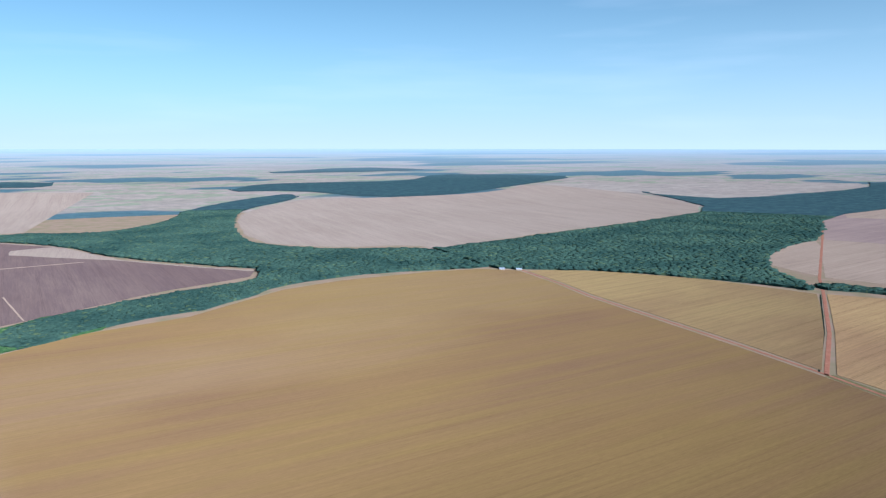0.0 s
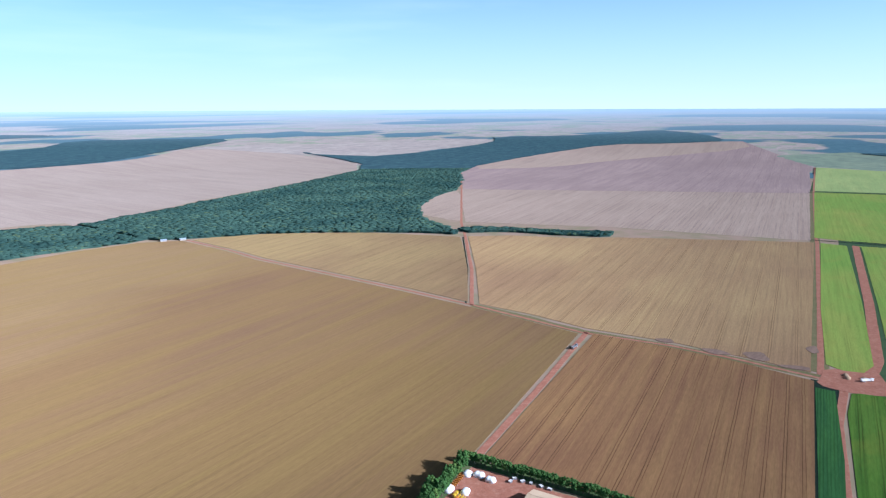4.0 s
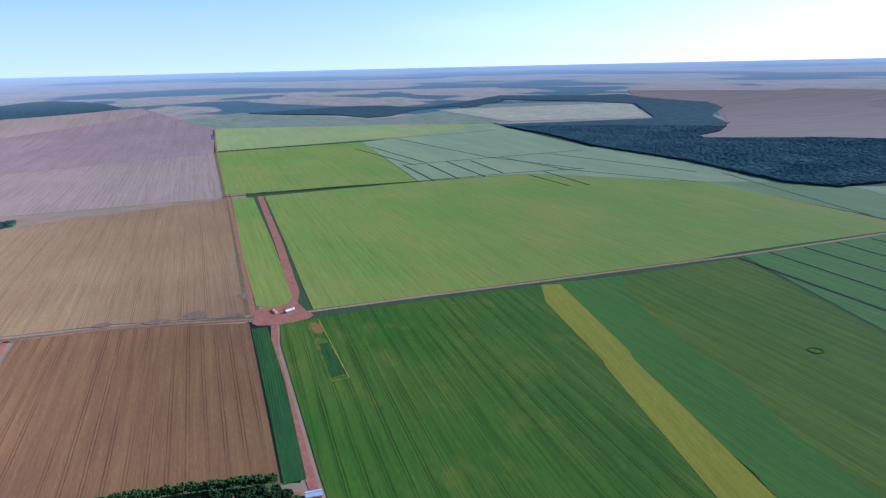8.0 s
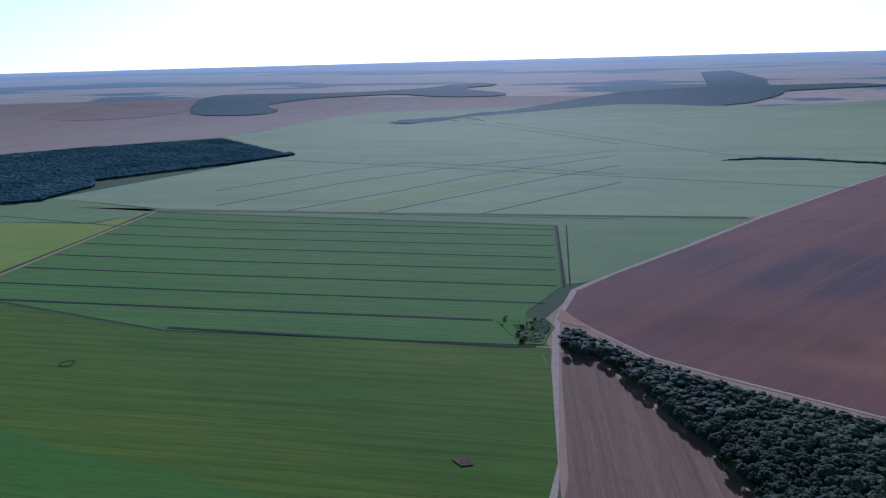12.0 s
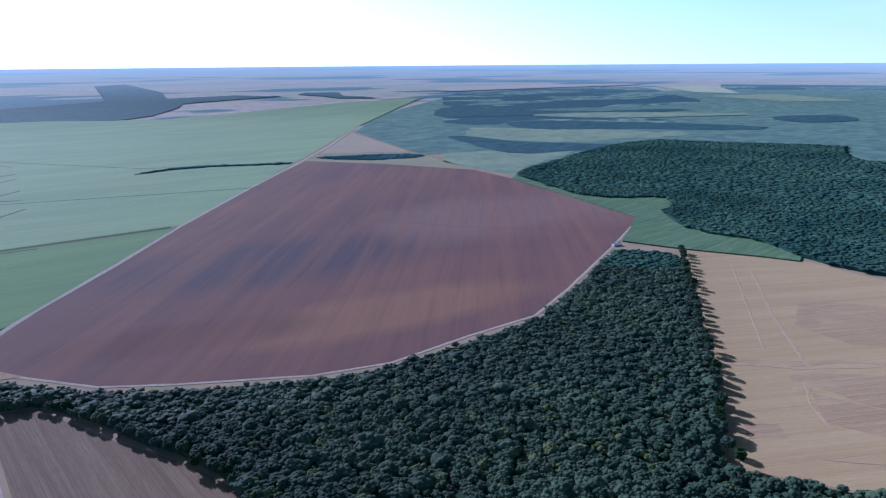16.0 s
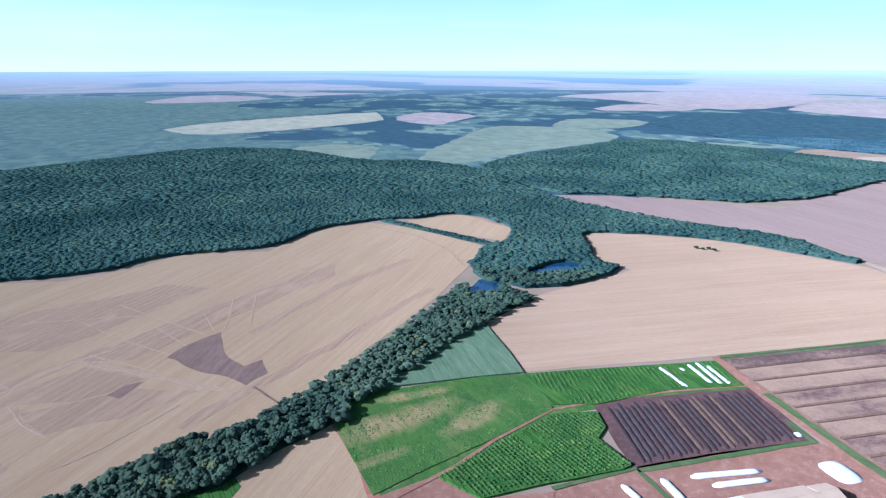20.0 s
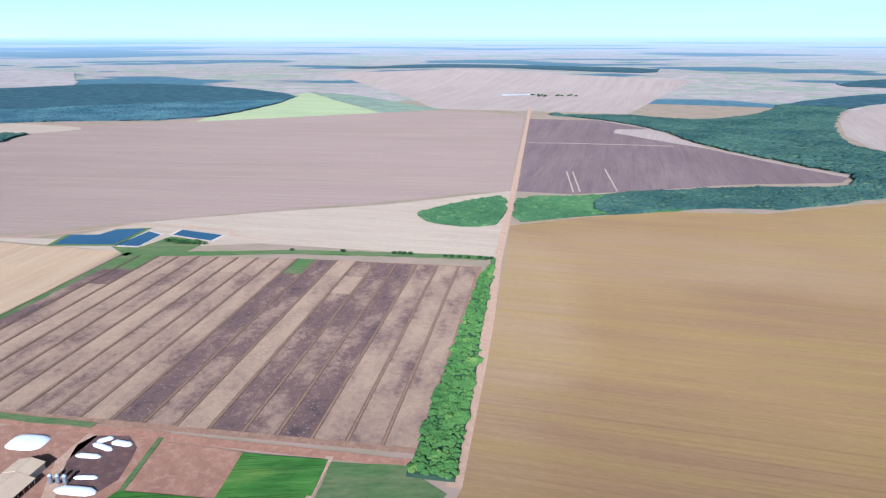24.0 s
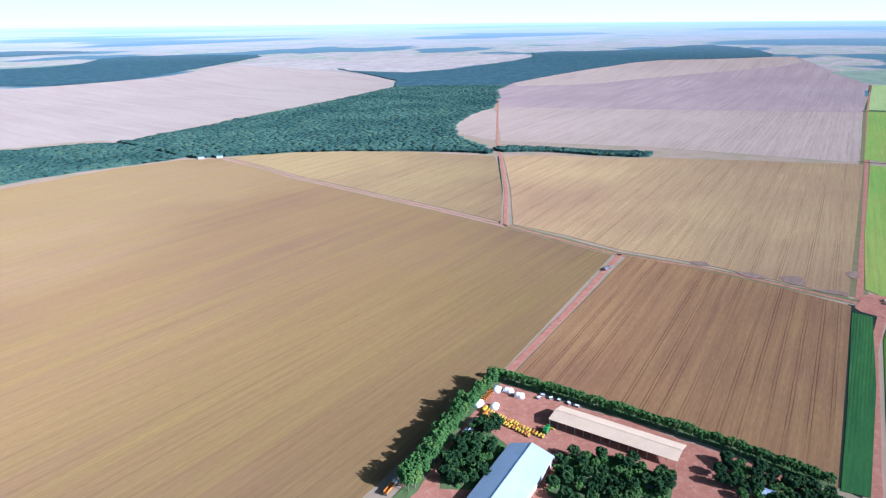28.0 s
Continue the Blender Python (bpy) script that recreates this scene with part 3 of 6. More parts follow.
for word, bias in (("dark", 0.13), ("mid", 0.0), ("tan", -0.07)):
    M["pen_" + word] = pen_mat("feedlot_soil_" + word, bias)
M["mulch"] = field_mat("dark_cut_stubble", (0.235, 0.155, 0.112), (0.275, 0.185, 0.135), (0.20, 0.13, 0.10), 20.0, 0.0, streak=(60.0, 5.0), broad=30.0)
M["stubble"] = field_mat("brown_cut_stubble", (0.412, 0.280, 0.168), (0.38, 0.255, 0.155), (0.44, 0.305, 0.188), 8.0, 9.0, 0.25, (300.0, 7.0), blotch=0.8, spots=(0.445, 0.305, 0.185))
M["swath"] = field_mat("pale_straw_swath", (0.462, 0.322, 0.205), (0.44, 0.302, 0.19), (0.482, 0.34, 0.22), 8.0, 0.0, 0.2, (40.0, 5.0))

# ---- shape helpers ----
LAYER = 0.06                        # sheets of soil, crop and track lie this far above one another
FLAT, RIM = 3000.0, 4800.0          # the plain is flat so far; past it the land is drawn in towards the rim
Q0, Q1 = EYE / FLAT, math.tan(radians(0.3))
GRIP = (RIM - FLAT) / FLAT * Q0 / (Q0 - Q1)


def lie(x, y, h=0.0):
    """The place of a point of the plan: on the plain, or on the far slope, where far land is drawn together under its true bearing and dip."""
    r = math.hypot(x, y)
    if r <= FLAT:
        return (x, y, h)
    g = (Q0 - max(EYE / r, Q1)) / (Q0 - Q1)
    k = (-GRIP + math.sqrt(GRIP * GRIP + 4 * (1 - GRIP) * g)) / (2 * (1 - GRIP))
    s = FLAT + k * (RIM - FLAT)
    q = max(EYE / r, Q1)
    w = min(1.0, k * 20)
    rise = h * s / r + min(h, 0.6) * 9.0 * w if h < 1.0 else (h + (0.8 - h) * w) * s / r + 2.6 * w
    return (x / r * s, y / r * s, EYE - s * q + rise)


def mesh_ob(name, verts, faces, mat, parent=None, smooth=False):
    me = bpy.data.meshes.new(name)
    me.from_pydata([tuple(v) for v in verts], [], faces)
    me.materials.append(mat)
    if smooth:
        me.shade_smooth()
    ob = new(name, me)
    if parent:
        ob.parent = parent
    return ob


def soften(pts, rounds=2):
    """Rounds the corners of a closed outline."""
    for _ in range(rounds):
        out = []
        for i, p in enumerate(pts):
            q = pts[(i + 1) % len(pts)]
            out += [(p[0] * .78 + q[0] * .22, p[1] * .78 + q[1] * .22), (p[0] * .22 + q[0] * .78, p[1] * .22 + q[1] * .78)]
        pts = out
    return pts


def dense(pts, step, rough=0.0, closed=True):
    out = []
    for i in range(len(pts) if closed else len(pts) - 1):
        p, q = pts[i], pts[(i + 1) % len(pts)]
        n = max(1, int(math.hypot(q[0] - p[0], q[1] - p[1]) / step))
        for k in range(n):
            x, y = p[0] + (q[0] - p[0]) * k / n, p[1] + (q[1] - p[1]) * k / n
            if rough:
                d = noise.noise_vector(Vector((x / 45.0, y / 45.0, 7.0)))
                x, y = x + d[0] * rough, y + d[1] * rough
            out.append((x, y))
    if not closed:
        out.append(pts[-1])
    return out


def inside(pts, x, y):
    """Which of the points x, y lie in the outline."""
    hit = np.zeros(len(x), bool)
    for i in range(len(pts)):
        (ax, ay), (bx, by) = pts[i - 1], pts[i]
        if ay != by:
            hit ^= ((ay > y) != (by > y)) & (x < (bx - ax) * (y - ay) / (by - ay) + ax)
    return hit


from mathutils.geometry import delaunay_2d_cdt


def fill(pts, h, skirt=0.0, holes=()):
    """Vertices and faces of a sheet over the outline, h above the ground, with sides down to h - skirt."""
    a = np.array(pts)
    grid = []
    if np.hypot(a[:, 0], a[:, 1]).max() > FLAT:
        for r in np.geomspace(FLAT * 0.97, 30000, 60):
            n = 240
            t = np.arange(n) * 2 * np.pi / n
            x, y = r * np.sin(t), r * np.cos(t)
            ok = inside(pts, x, y)
            grid += list(zip(x[ok], y[ok]))
    vs = [Vector(p) for p in pts] + [Vector(p) for p in grid]
    n = len(pts)
    edges = [(i, (i + 1) % n) for i in range(n)]
    for hole in holes:
        k = len(vs)
        vs += [Vector(p) for p in hole]
        edges += [(k + i, k + (i + 1) % len(hole)) for i in range(len(hole))]
    out = delaunay_2d_cdt(vs, edges, [], 1, 0.01)
    verts = [lie(v[0], v[1], h) for v in out[0]]
    faces = [list(f) for f in out[2]]
    if holes:
        mid = np.array([np.mean([out[0][i][:] for i in f], axis=0) for f in faces])
        ok = ~np.any([inside(hole, mid[:, 0], mid[:, 1]) for hole in holes], axis=0)
        faces = [f for f, keep in zip(faces, ok) if keep]
    if skirt:
        seen = {}
        for f in faces:
            for i in range(len(f)):
                e = (f[i - 1], f[i])
                seen[e] = 1
        for a0, b0 in list(seen):
            if (b0, a0) not in seen:
                k = len(verts)
                verts += [lie(*out[0][b0], h - skirt), lie(*out[0][a0], h - skirt)]
                faces.append([b0, a0, k + 1, k][::-1])
    return verts, faces


def patch(name, pts, mat, level, label, rough=0.0, crop=0.0, rounds=0, category="field", kind="structure", step=40.0):
    """A field: a sheet with the given outline, its crop raised over the soil."""
    if rounds:
        pts = soften(pts, rounds)
    pts = dense(pts, step, rough)
    h = LAYER * level + crop
    verts, faces = fill(pts, h, crop + 0.1)
    return tagged(mesh_ob(name, verts, faces, M[mat]), label, category, "", kind)


def ribbon(name, line, width, mat, level, label, category="road", rough=0.6, lift=0.0, kind="structure"):
    """A road, track or ditch along a line, with uneven edges."""
    line = dense(line, 14.0, 0.0, False)
    verts, faces = [], []
    for i, (x, y) in enumerate(line):
        (ax, ay), (bx, by) = line[max(i - 1, 0)], line[min(i + 1, len(line) - 1)]
        d = math.hypot(bx - ax, by - ay) or 1.0
        nx, ny = -(by - ay) / d, (bx - ax) / d
        w = width / 2 + noise.noise(Vector((x / 17.0, y / 17.0, 1.0))) * rough
        e = width / 2 + noise.noise(Vector((x / 17.0, y / 17.0, 9.0))) * rough
        z = LAYER * level + lift
        low = max(-0.05, z - 0.12)
        verts += [lie(x - nx * (e + .15), y - ny * (e + .15), low), lie(x - nx * e, y - ny * e, z), lie(x + nx * w, y + ny * w, z), lie(x + nx * (w + .15), y + ny * (w + .15), low)]
        if i:
            k = 4 * i
            faces += [[k - 4 + j, k - 3 + j, k + 1 + j, k + j][::-1] for j in range(3)]
    return tagged(mesh_ob(name, verts, faces, M[mat]), label, category, "", kind)


# ---- ground: one sheet out to the horizon ----
verts, faces = [(0, 0, 0)], []
RINGS = list(np.linspace(300, FLAT, 10)) + list(np.geomspace(FLAT * 1.04, EYE / Q1, 44))
for r in RINGS:
    for k in range(360):
        verts.append(lie(r * math.sin(radians(k)), r * math.cos(radians(k))))
for k in range(360):
    faces.append([0, 1 + (k + 1) % 360, 1 + k])
    for i in range(len(RINGS) - 1):
        a, b = 1 + i * 360, 1 + (i + 1) * 360
        faces.append([a + k, a + (k + 1) % 360, b + (k + 1) % 360, b + k])
ground = tagged(mesh_ob("ground", verts, faces, M["ground"]), "flat farmland of bare reddish soil, haze painted in towards the horizon", "ground", "", "structure")

# ---- fields, from the far ones to the near ----
def sector(a0, a1, r0, r1):
    s = [radians(a0 + (a1 - a0) * k / 12) for k in range(13)]
    return [(r0 * math.sin(a), r0 * math.cos(a)) for a in s] + [(r1 * math.sin(a), r1 * math.cos(a)) for a in reversed(s)]


patch("woodland", sector(203, 262, 1500, 8500)[:13] + [(-2600, 150), (-3000, 700), (-4300, 900), (-5200, 300), (-7000, -300)] + sector(203, 262, 1500, 8500)[13:], "hazy_wood", 1, "hazy blue-green woodland reaching far off", category="woodland", step=200.0)
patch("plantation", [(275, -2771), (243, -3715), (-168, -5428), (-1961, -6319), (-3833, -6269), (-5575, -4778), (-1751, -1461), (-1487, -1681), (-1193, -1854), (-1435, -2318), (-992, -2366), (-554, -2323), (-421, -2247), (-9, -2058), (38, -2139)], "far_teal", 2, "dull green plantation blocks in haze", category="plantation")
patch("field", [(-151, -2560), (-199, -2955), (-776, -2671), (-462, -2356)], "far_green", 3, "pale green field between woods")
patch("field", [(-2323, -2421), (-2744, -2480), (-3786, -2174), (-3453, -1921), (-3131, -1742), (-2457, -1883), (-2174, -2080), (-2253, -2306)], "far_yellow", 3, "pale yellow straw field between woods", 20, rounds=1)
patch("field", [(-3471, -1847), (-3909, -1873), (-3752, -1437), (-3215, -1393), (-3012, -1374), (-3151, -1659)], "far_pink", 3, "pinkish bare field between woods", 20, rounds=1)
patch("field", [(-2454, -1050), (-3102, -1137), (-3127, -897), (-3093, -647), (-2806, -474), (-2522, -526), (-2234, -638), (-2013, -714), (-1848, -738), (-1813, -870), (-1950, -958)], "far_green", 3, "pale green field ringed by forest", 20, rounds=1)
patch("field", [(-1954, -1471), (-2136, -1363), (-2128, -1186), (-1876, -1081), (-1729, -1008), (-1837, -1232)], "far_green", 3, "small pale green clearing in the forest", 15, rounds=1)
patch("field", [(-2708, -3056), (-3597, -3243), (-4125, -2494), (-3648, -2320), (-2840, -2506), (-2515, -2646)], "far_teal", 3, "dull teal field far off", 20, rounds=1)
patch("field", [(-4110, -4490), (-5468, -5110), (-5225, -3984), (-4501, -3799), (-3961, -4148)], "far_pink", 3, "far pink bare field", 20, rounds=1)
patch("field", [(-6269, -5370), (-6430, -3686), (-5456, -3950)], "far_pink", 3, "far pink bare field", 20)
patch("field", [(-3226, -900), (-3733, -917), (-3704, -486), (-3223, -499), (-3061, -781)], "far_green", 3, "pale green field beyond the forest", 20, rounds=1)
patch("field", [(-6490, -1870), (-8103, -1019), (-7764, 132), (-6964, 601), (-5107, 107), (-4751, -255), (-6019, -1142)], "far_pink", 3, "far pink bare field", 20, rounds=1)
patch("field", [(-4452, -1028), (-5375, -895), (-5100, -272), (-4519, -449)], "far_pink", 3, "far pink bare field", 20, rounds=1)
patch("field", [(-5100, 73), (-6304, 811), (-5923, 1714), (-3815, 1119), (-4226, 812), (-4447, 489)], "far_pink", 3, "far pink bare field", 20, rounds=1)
patch("field", [(-2426, 245), (-2544, 514), (-2394, 598), (-2214, 667), (-2202, 528), (-2289, 410)], "cream", 4, "cream strip of stubble beside the forest", 10, rounds=1)
patch("field", [(-2736, -187), (-2688, -32), (-2668, 133), (-2524, -53)], "far_green", 3, "small pale clearing in the forest", 10, rounds=1)
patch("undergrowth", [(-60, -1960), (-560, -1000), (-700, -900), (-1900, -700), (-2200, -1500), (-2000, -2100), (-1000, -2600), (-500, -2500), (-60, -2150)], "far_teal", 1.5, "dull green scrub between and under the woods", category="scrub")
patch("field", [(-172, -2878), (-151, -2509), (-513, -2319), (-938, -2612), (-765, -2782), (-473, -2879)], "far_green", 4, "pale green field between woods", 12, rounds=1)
patch("woodland", [(-92, -3500), (-677, -3553), (-1162, -3254), (-1123, -2953), (-577, -3012), (-82, -3066)], "hazy_wood", 3, "dark bluish woodland between fields", 20, rounds=1, category="woodland")
patch("woodland", [(-155, -6006), (-717, -6708), (-1816, -7487), (-2280, -7143), (-1998, -5659), (-1876, -4582), (-1525, -4300), (-757, -3979), (-107, -4067)], "hazy_wood", 3, "hazy blue woodland far off", 20, rounds=1, category="woodland")
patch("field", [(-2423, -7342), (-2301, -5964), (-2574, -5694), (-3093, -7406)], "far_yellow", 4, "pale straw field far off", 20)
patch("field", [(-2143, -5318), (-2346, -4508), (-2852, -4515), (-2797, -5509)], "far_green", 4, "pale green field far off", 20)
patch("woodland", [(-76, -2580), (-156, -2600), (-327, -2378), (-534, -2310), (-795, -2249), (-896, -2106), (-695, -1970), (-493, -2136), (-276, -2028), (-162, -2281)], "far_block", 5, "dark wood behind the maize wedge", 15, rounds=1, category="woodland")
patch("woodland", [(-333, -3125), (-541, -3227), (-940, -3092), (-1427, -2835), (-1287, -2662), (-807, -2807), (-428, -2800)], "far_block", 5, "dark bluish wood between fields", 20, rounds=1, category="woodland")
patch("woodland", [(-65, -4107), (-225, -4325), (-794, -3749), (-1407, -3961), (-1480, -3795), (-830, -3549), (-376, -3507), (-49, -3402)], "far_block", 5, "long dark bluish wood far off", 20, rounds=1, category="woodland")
patch("field", [(-213, -2896), (-488, -2808), (-857, -2611), (-1013, -2726), (-991, -2547), (-699, -2437), (-425, -2458), (-221, -2594)], "far_green", 6, "pale green field between two woods", 20, rounds=1)
patch("field", [(-475, -3550), (-866, -3700), (-1296, -3651), (-1739, -3455), (-1188, -3350), (-825, -3314)], "far_green", 6, "thin pale green field far off", 20, rounds=1)
patch("field", [(-147, -7634), (-1267, -8037), (-2416, -8318), (-2461, -7824), (-1011, -7036), (-119, -6416)], "far_pink", 6, "thin pale bare field far off", 20, rounds=1)
patch("woodland", [(-1681, -3340), (-2067, -3397), (-1961, -3053), (-1681, -2974), (-1599, -3115)], "far_block", 5, "small dark wood far off", 20, rounds=1, category="woodland")
# east, far
patch("field", [(3252, 2488), (3884, 2422), (3431, 1431), (3503, 1267), (4601, 1017), (4842, 365), (4618, 83), (3480, -27), (3192, 679), (2844, 1933)], "far_green", 1, "hazy green field far off")
patch("field", [(4064, 1196), (4679, 84), (3480, -32), (3255, 610)], "far_yellow", 2, "straw-coloured field beside far woods")
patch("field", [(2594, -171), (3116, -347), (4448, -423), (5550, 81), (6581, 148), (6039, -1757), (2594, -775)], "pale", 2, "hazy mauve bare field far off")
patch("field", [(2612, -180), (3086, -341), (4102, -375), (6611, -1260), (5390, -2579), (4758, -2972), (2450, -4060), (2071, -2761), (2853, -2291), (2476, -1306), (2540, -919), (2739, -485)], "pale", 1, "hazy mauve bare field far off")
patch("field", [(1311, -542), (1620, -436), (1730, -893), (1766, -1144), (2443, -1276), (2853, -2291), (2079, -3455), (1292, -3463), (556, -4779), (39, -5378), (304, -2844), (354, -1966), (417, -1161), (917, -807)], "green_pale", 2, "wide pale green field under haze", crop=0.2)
patch("field", [(486, -3290), (305, -2843), (245, -3862), (299, -4025)], "far_teal", 4, "dull green corner plot beside the road")
patch("field", [(496, -3346), (453, -4190), (-1, -5547), (245, -3620), (304, -2844)], "far_teal", 3, "dull green wedge of crop beside the road")
patch("field", [(4424, -1157), (3852, -1221), (3779, -1667), (4471, -2208), (5332, -2504), (5384, -1740)], "mauve_dark", 3, "darker mauve part of a bare field", 20, rounds=1)
# north-east, mauve fields
patch("field", [(1450, 2633), (1103, 1988), (1985, 1356), (2592, 1788), (2790, 1896), (4397, 3596), (3885, 3707), (3344, 3893), (2111, 3103)], "mauve_dark", 1, "dark mauve bare field with faint wheel tracks")
patch("field", [(1450, 2633), (2111, 3103), (3344, 3893), (3885, 3707), (4397, 3596), (3700, 2950), (2300, 2650), (1800, 2500)], "mauve", 2, "pale mauve edge of a bare field", rounds=1)
patch("field", [(787, 1410), (1040, 1190), (1290, 862), (1980, 1352), (1110, 1980), (1092, 1991)], "mauve", 2, "pale mauve bare field with wheel tracks")
patch("field", [(1092, 1991), (791, 1425), (762, 1468), (740, 1593), (789, 1724), (966, 1897)], "mauve", 3, "small pale mauve field at the forest edge", 6, rounds=1)
# north-west
patch("field", [(-791, 2601), (-548, 1933), (-309, 1824), (-73, 1880), (-18, 1761), (187, 2035), (603, 2383), (1165, 2944), (1140, 3828), (640, 4933), (304, 4088), (40, 3790), (-362, 3574), (-694, 3515), (-807, 2980)], "pale", 2, "pale mauve stubble field held by forest on three sides", 8, rounds=1)
patch("field", [(1184, 3570), (1506, 3566), (2801, 4527), (3000, 5000), (640, 4933), (1140, 3828)], "far_pink", 2, "pinkish bare field behind the forest")
patch("field", [(-1464, 1776), (-1278, 1906), (-1045, 1832), (-771, 1615), (-479, 1508), (-413, 1485), (-405, 1414), (-537, 1257), (-625, 1091), (-696, 975), (-778, 923)], "dark", 3, "dark tilled field with pale wheel tracks", 4)
patch("field", [(-1045, 1832), (-771, 1615), (-1080, 1690), (-1120, 1760)], "pale", 4, "pale unploughed corner of a tilled field", 6)
patch("field", [(-962, 524), (-886, 693), (-824, 860), (-789, 917), (-1523, 1834), (-1856, 1757), (-2018, 1313), (-2161, 963), (-2324, 597), (-1979, 300), (-1483, 68), (-1489, -264), (-1444, -381), (-1305, -145), (-1250, 69), (-1115, 174), (-1038, 355)], "pink", 2, "broad pinkish bare field")
patch("field", [(-4173, 2869), (-3921, 3979), (-2681, 3950), (-2004, 3951), (-1310, 2135), (-1694, 1919), (-1900, 1774), (-2300, 2000)], "pale", 1, "pale pinkish stubble far off")
patch("field", [(-2148, 958), (-2451, 1250), (-2874, 1851), (-1942, 1548)], "lime_pale", 3, "yellow-green field beside the forest", 8)
patch("field", [(-1942, 1548), (-2866, 1862), (-2622, 1921), (-1870, 1781)], "far_green", 3, "dull green field beside the yellow one", 8)
patch("field", [(-811, 434), (-670, 530), (-549, 616), (-640, 735), (-789, 917), (-862, 694), (-957, 521), (-1030, 355), (-1020, 247), (-1115, 155), (-901, 288), (-870, 350)], "cream", 3, "cream stubble field beside the cattle pens")
# near the camera: the big ripe field
patch("field", [(-258, 261), (-367, 402), (-636, 741), (-590, 854), (-533, 966), (-407, 1076), (-360, 1174), (-306, 1284), (-209, 1375), (-35, 1471), (81, 1507), (160, 1488), (219, 1344), (253, 1234), (320, 1083), (397, 913), (446, 794), (506, 632), (242, 434), (185, 402), (145, 371), (94, 336), (40, 150), (-150, 60), (-235, 215)], "straw", 3, "wide ripe straw-yellow field with faint streaks", crop=0.2)
patch("field", [(180, 1484), (238, 1344), (272, 1238), (340, 1087), (415, 918), (456, 815), (553, 987), (629, 1135), (684, 1250), (531, 1390), (358, 1475), (231, 1500)], "straw_e", 3, "ripe straw-yellow field beside the road", crop=0.2)
patch("field", [(465, 798), (500, 725), (526, 645), (582, 555), (613, 485), (638, 421), (1272, 855), (1083, 1000), (970, 1083), (885, 1120), (788, 1210), (701, 1247), (643, 1131), (567, 983)], "brown_m", 3, "ripe straw field turning brown, with wheel tracks", crop=0.2)
patch("field", [(521, 622), (565, 545), (596, 478), (620, 405), (357, 222), (340, 262), (313, 310), (273, 387), (250, 428)], "brown_e", 3, "brown ripe field with paired wheel tracks", crop=0.2)
# green fields
patch("verge", [(640, 372), (1340, 850), (2040, 1400), (2800, 1900), (3150, 690), (2700, 100), (2500, -900), (1800, -1130), (1775, -1000), (800, -1950), (417, -1120), (440, -690), (400, -530), (200, -290), (170, -200), (200, 20)], "verge_green", 1, "dark green verges between the soy fields", category="grass")
patch("field", [(1277, 845), (857, 559), (673, 428), (671, 408), (684, 394), (712, 401), (938, 553), (1295, 803)], "green", 3, "narrow green wedge of soy between two roads", crop=0.2)
patch("field", [(1320, 888), (2017, 1369), (2349, 985), (1552, 512), (1458, 674), (1345, 821)], "green", 3, "bright green soy field", crop=0.2)
patch("field", [(2045, 1388), (2790, 1896), (3103, 660), (2489, 904)], "limefar", 3, "yellow-green field far off", crop=0.2)
patch("field", [(1310, 792), (1546, 502), (1698, 275), (1639, -145), (1287, -402), (1300, -500), (1200, -378), (1024, -136), (982, -89), (840, 116), (748, 250), (676, 355), (743, 401), (946, 536), (1305, 780)], "green", 3, "wide bright green soy field with yellowish spots", crop=0.2)
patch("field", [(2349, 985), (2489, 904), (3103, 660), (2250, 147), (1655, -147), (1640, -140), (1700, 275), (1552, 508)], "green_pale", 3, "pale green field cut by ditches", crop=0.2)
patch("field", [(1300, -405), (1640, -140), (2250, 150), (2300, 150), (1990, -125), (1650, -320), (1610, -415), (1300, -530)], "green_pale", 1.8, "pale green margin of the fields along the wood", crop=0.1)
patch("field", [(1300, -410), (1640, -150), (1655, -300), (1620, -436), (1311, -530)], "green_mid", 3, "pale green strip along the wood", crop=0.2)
patch("field", [(629, 365), (727, 246), (820, 112), (594, 19), (412, -60), (242, -142), (200, -60), (300, 148), (376, 203), (471, 269), (577, 343), (622, 368)], "green_c", 3, "deep green soy field with fine rows", crop=0.2)
patch("field", [(820, 112), (829, 90), (638, 2), (619, -3), (420, -94), (250, -176), (242, -140), (412, -58), (594, 21), (606, 24), (758, 98)], "lime", 6, "yellow-green strip of thinner crop", crop=0.12)
patch("field", [(830, 98), (832, 92), (768, 64), (657, 22), (617, -3), (491, -61), (330, -137), (348, -190), (520, -120), (650, -60), (690, -45), (800, 0), (880, 20)], "emerald", 4.2, "strip of fresher emerald green soy", 9, crop=0.2)
patch("field", [(826, 84), (1000, -141), (688, -263), (401, -470), (357, -498), (238, -345), (170, -215), (250, -180), (420, -98), (640, -2)], "green_d", 3, "dark green soy field with fine rows", crop=0.2)
patch("field", [(606, 394), (614, 379), (495, 293), (367, 208), (357, 220), (450, 284)], "green_strip", 3, "narrow strip of green crop by the road", crop=0.2)
patch("field", [(1011, -145), (1290, -516), (640, -895), (455, -655), (433, -557), (405, -525), (361, -502), (688, -268)], "green_lines", 3, "green field terraced by dark ditches", crop=0.2)
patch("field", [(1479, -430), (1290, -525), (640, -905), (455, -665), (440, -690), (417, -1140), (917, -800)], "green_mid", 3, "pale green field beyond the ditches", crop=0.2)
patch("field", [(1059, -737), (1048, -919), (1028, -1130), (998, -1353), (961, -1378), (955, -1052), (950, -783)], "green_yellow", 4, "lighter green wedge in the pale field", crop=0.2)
patch("crop_trial", [(636, 346), (647, 336), (518, 243), (507, 255)], "trial", 7, "small patchy trial plot in the soy field", 2, crop=0.1, step=8.0)
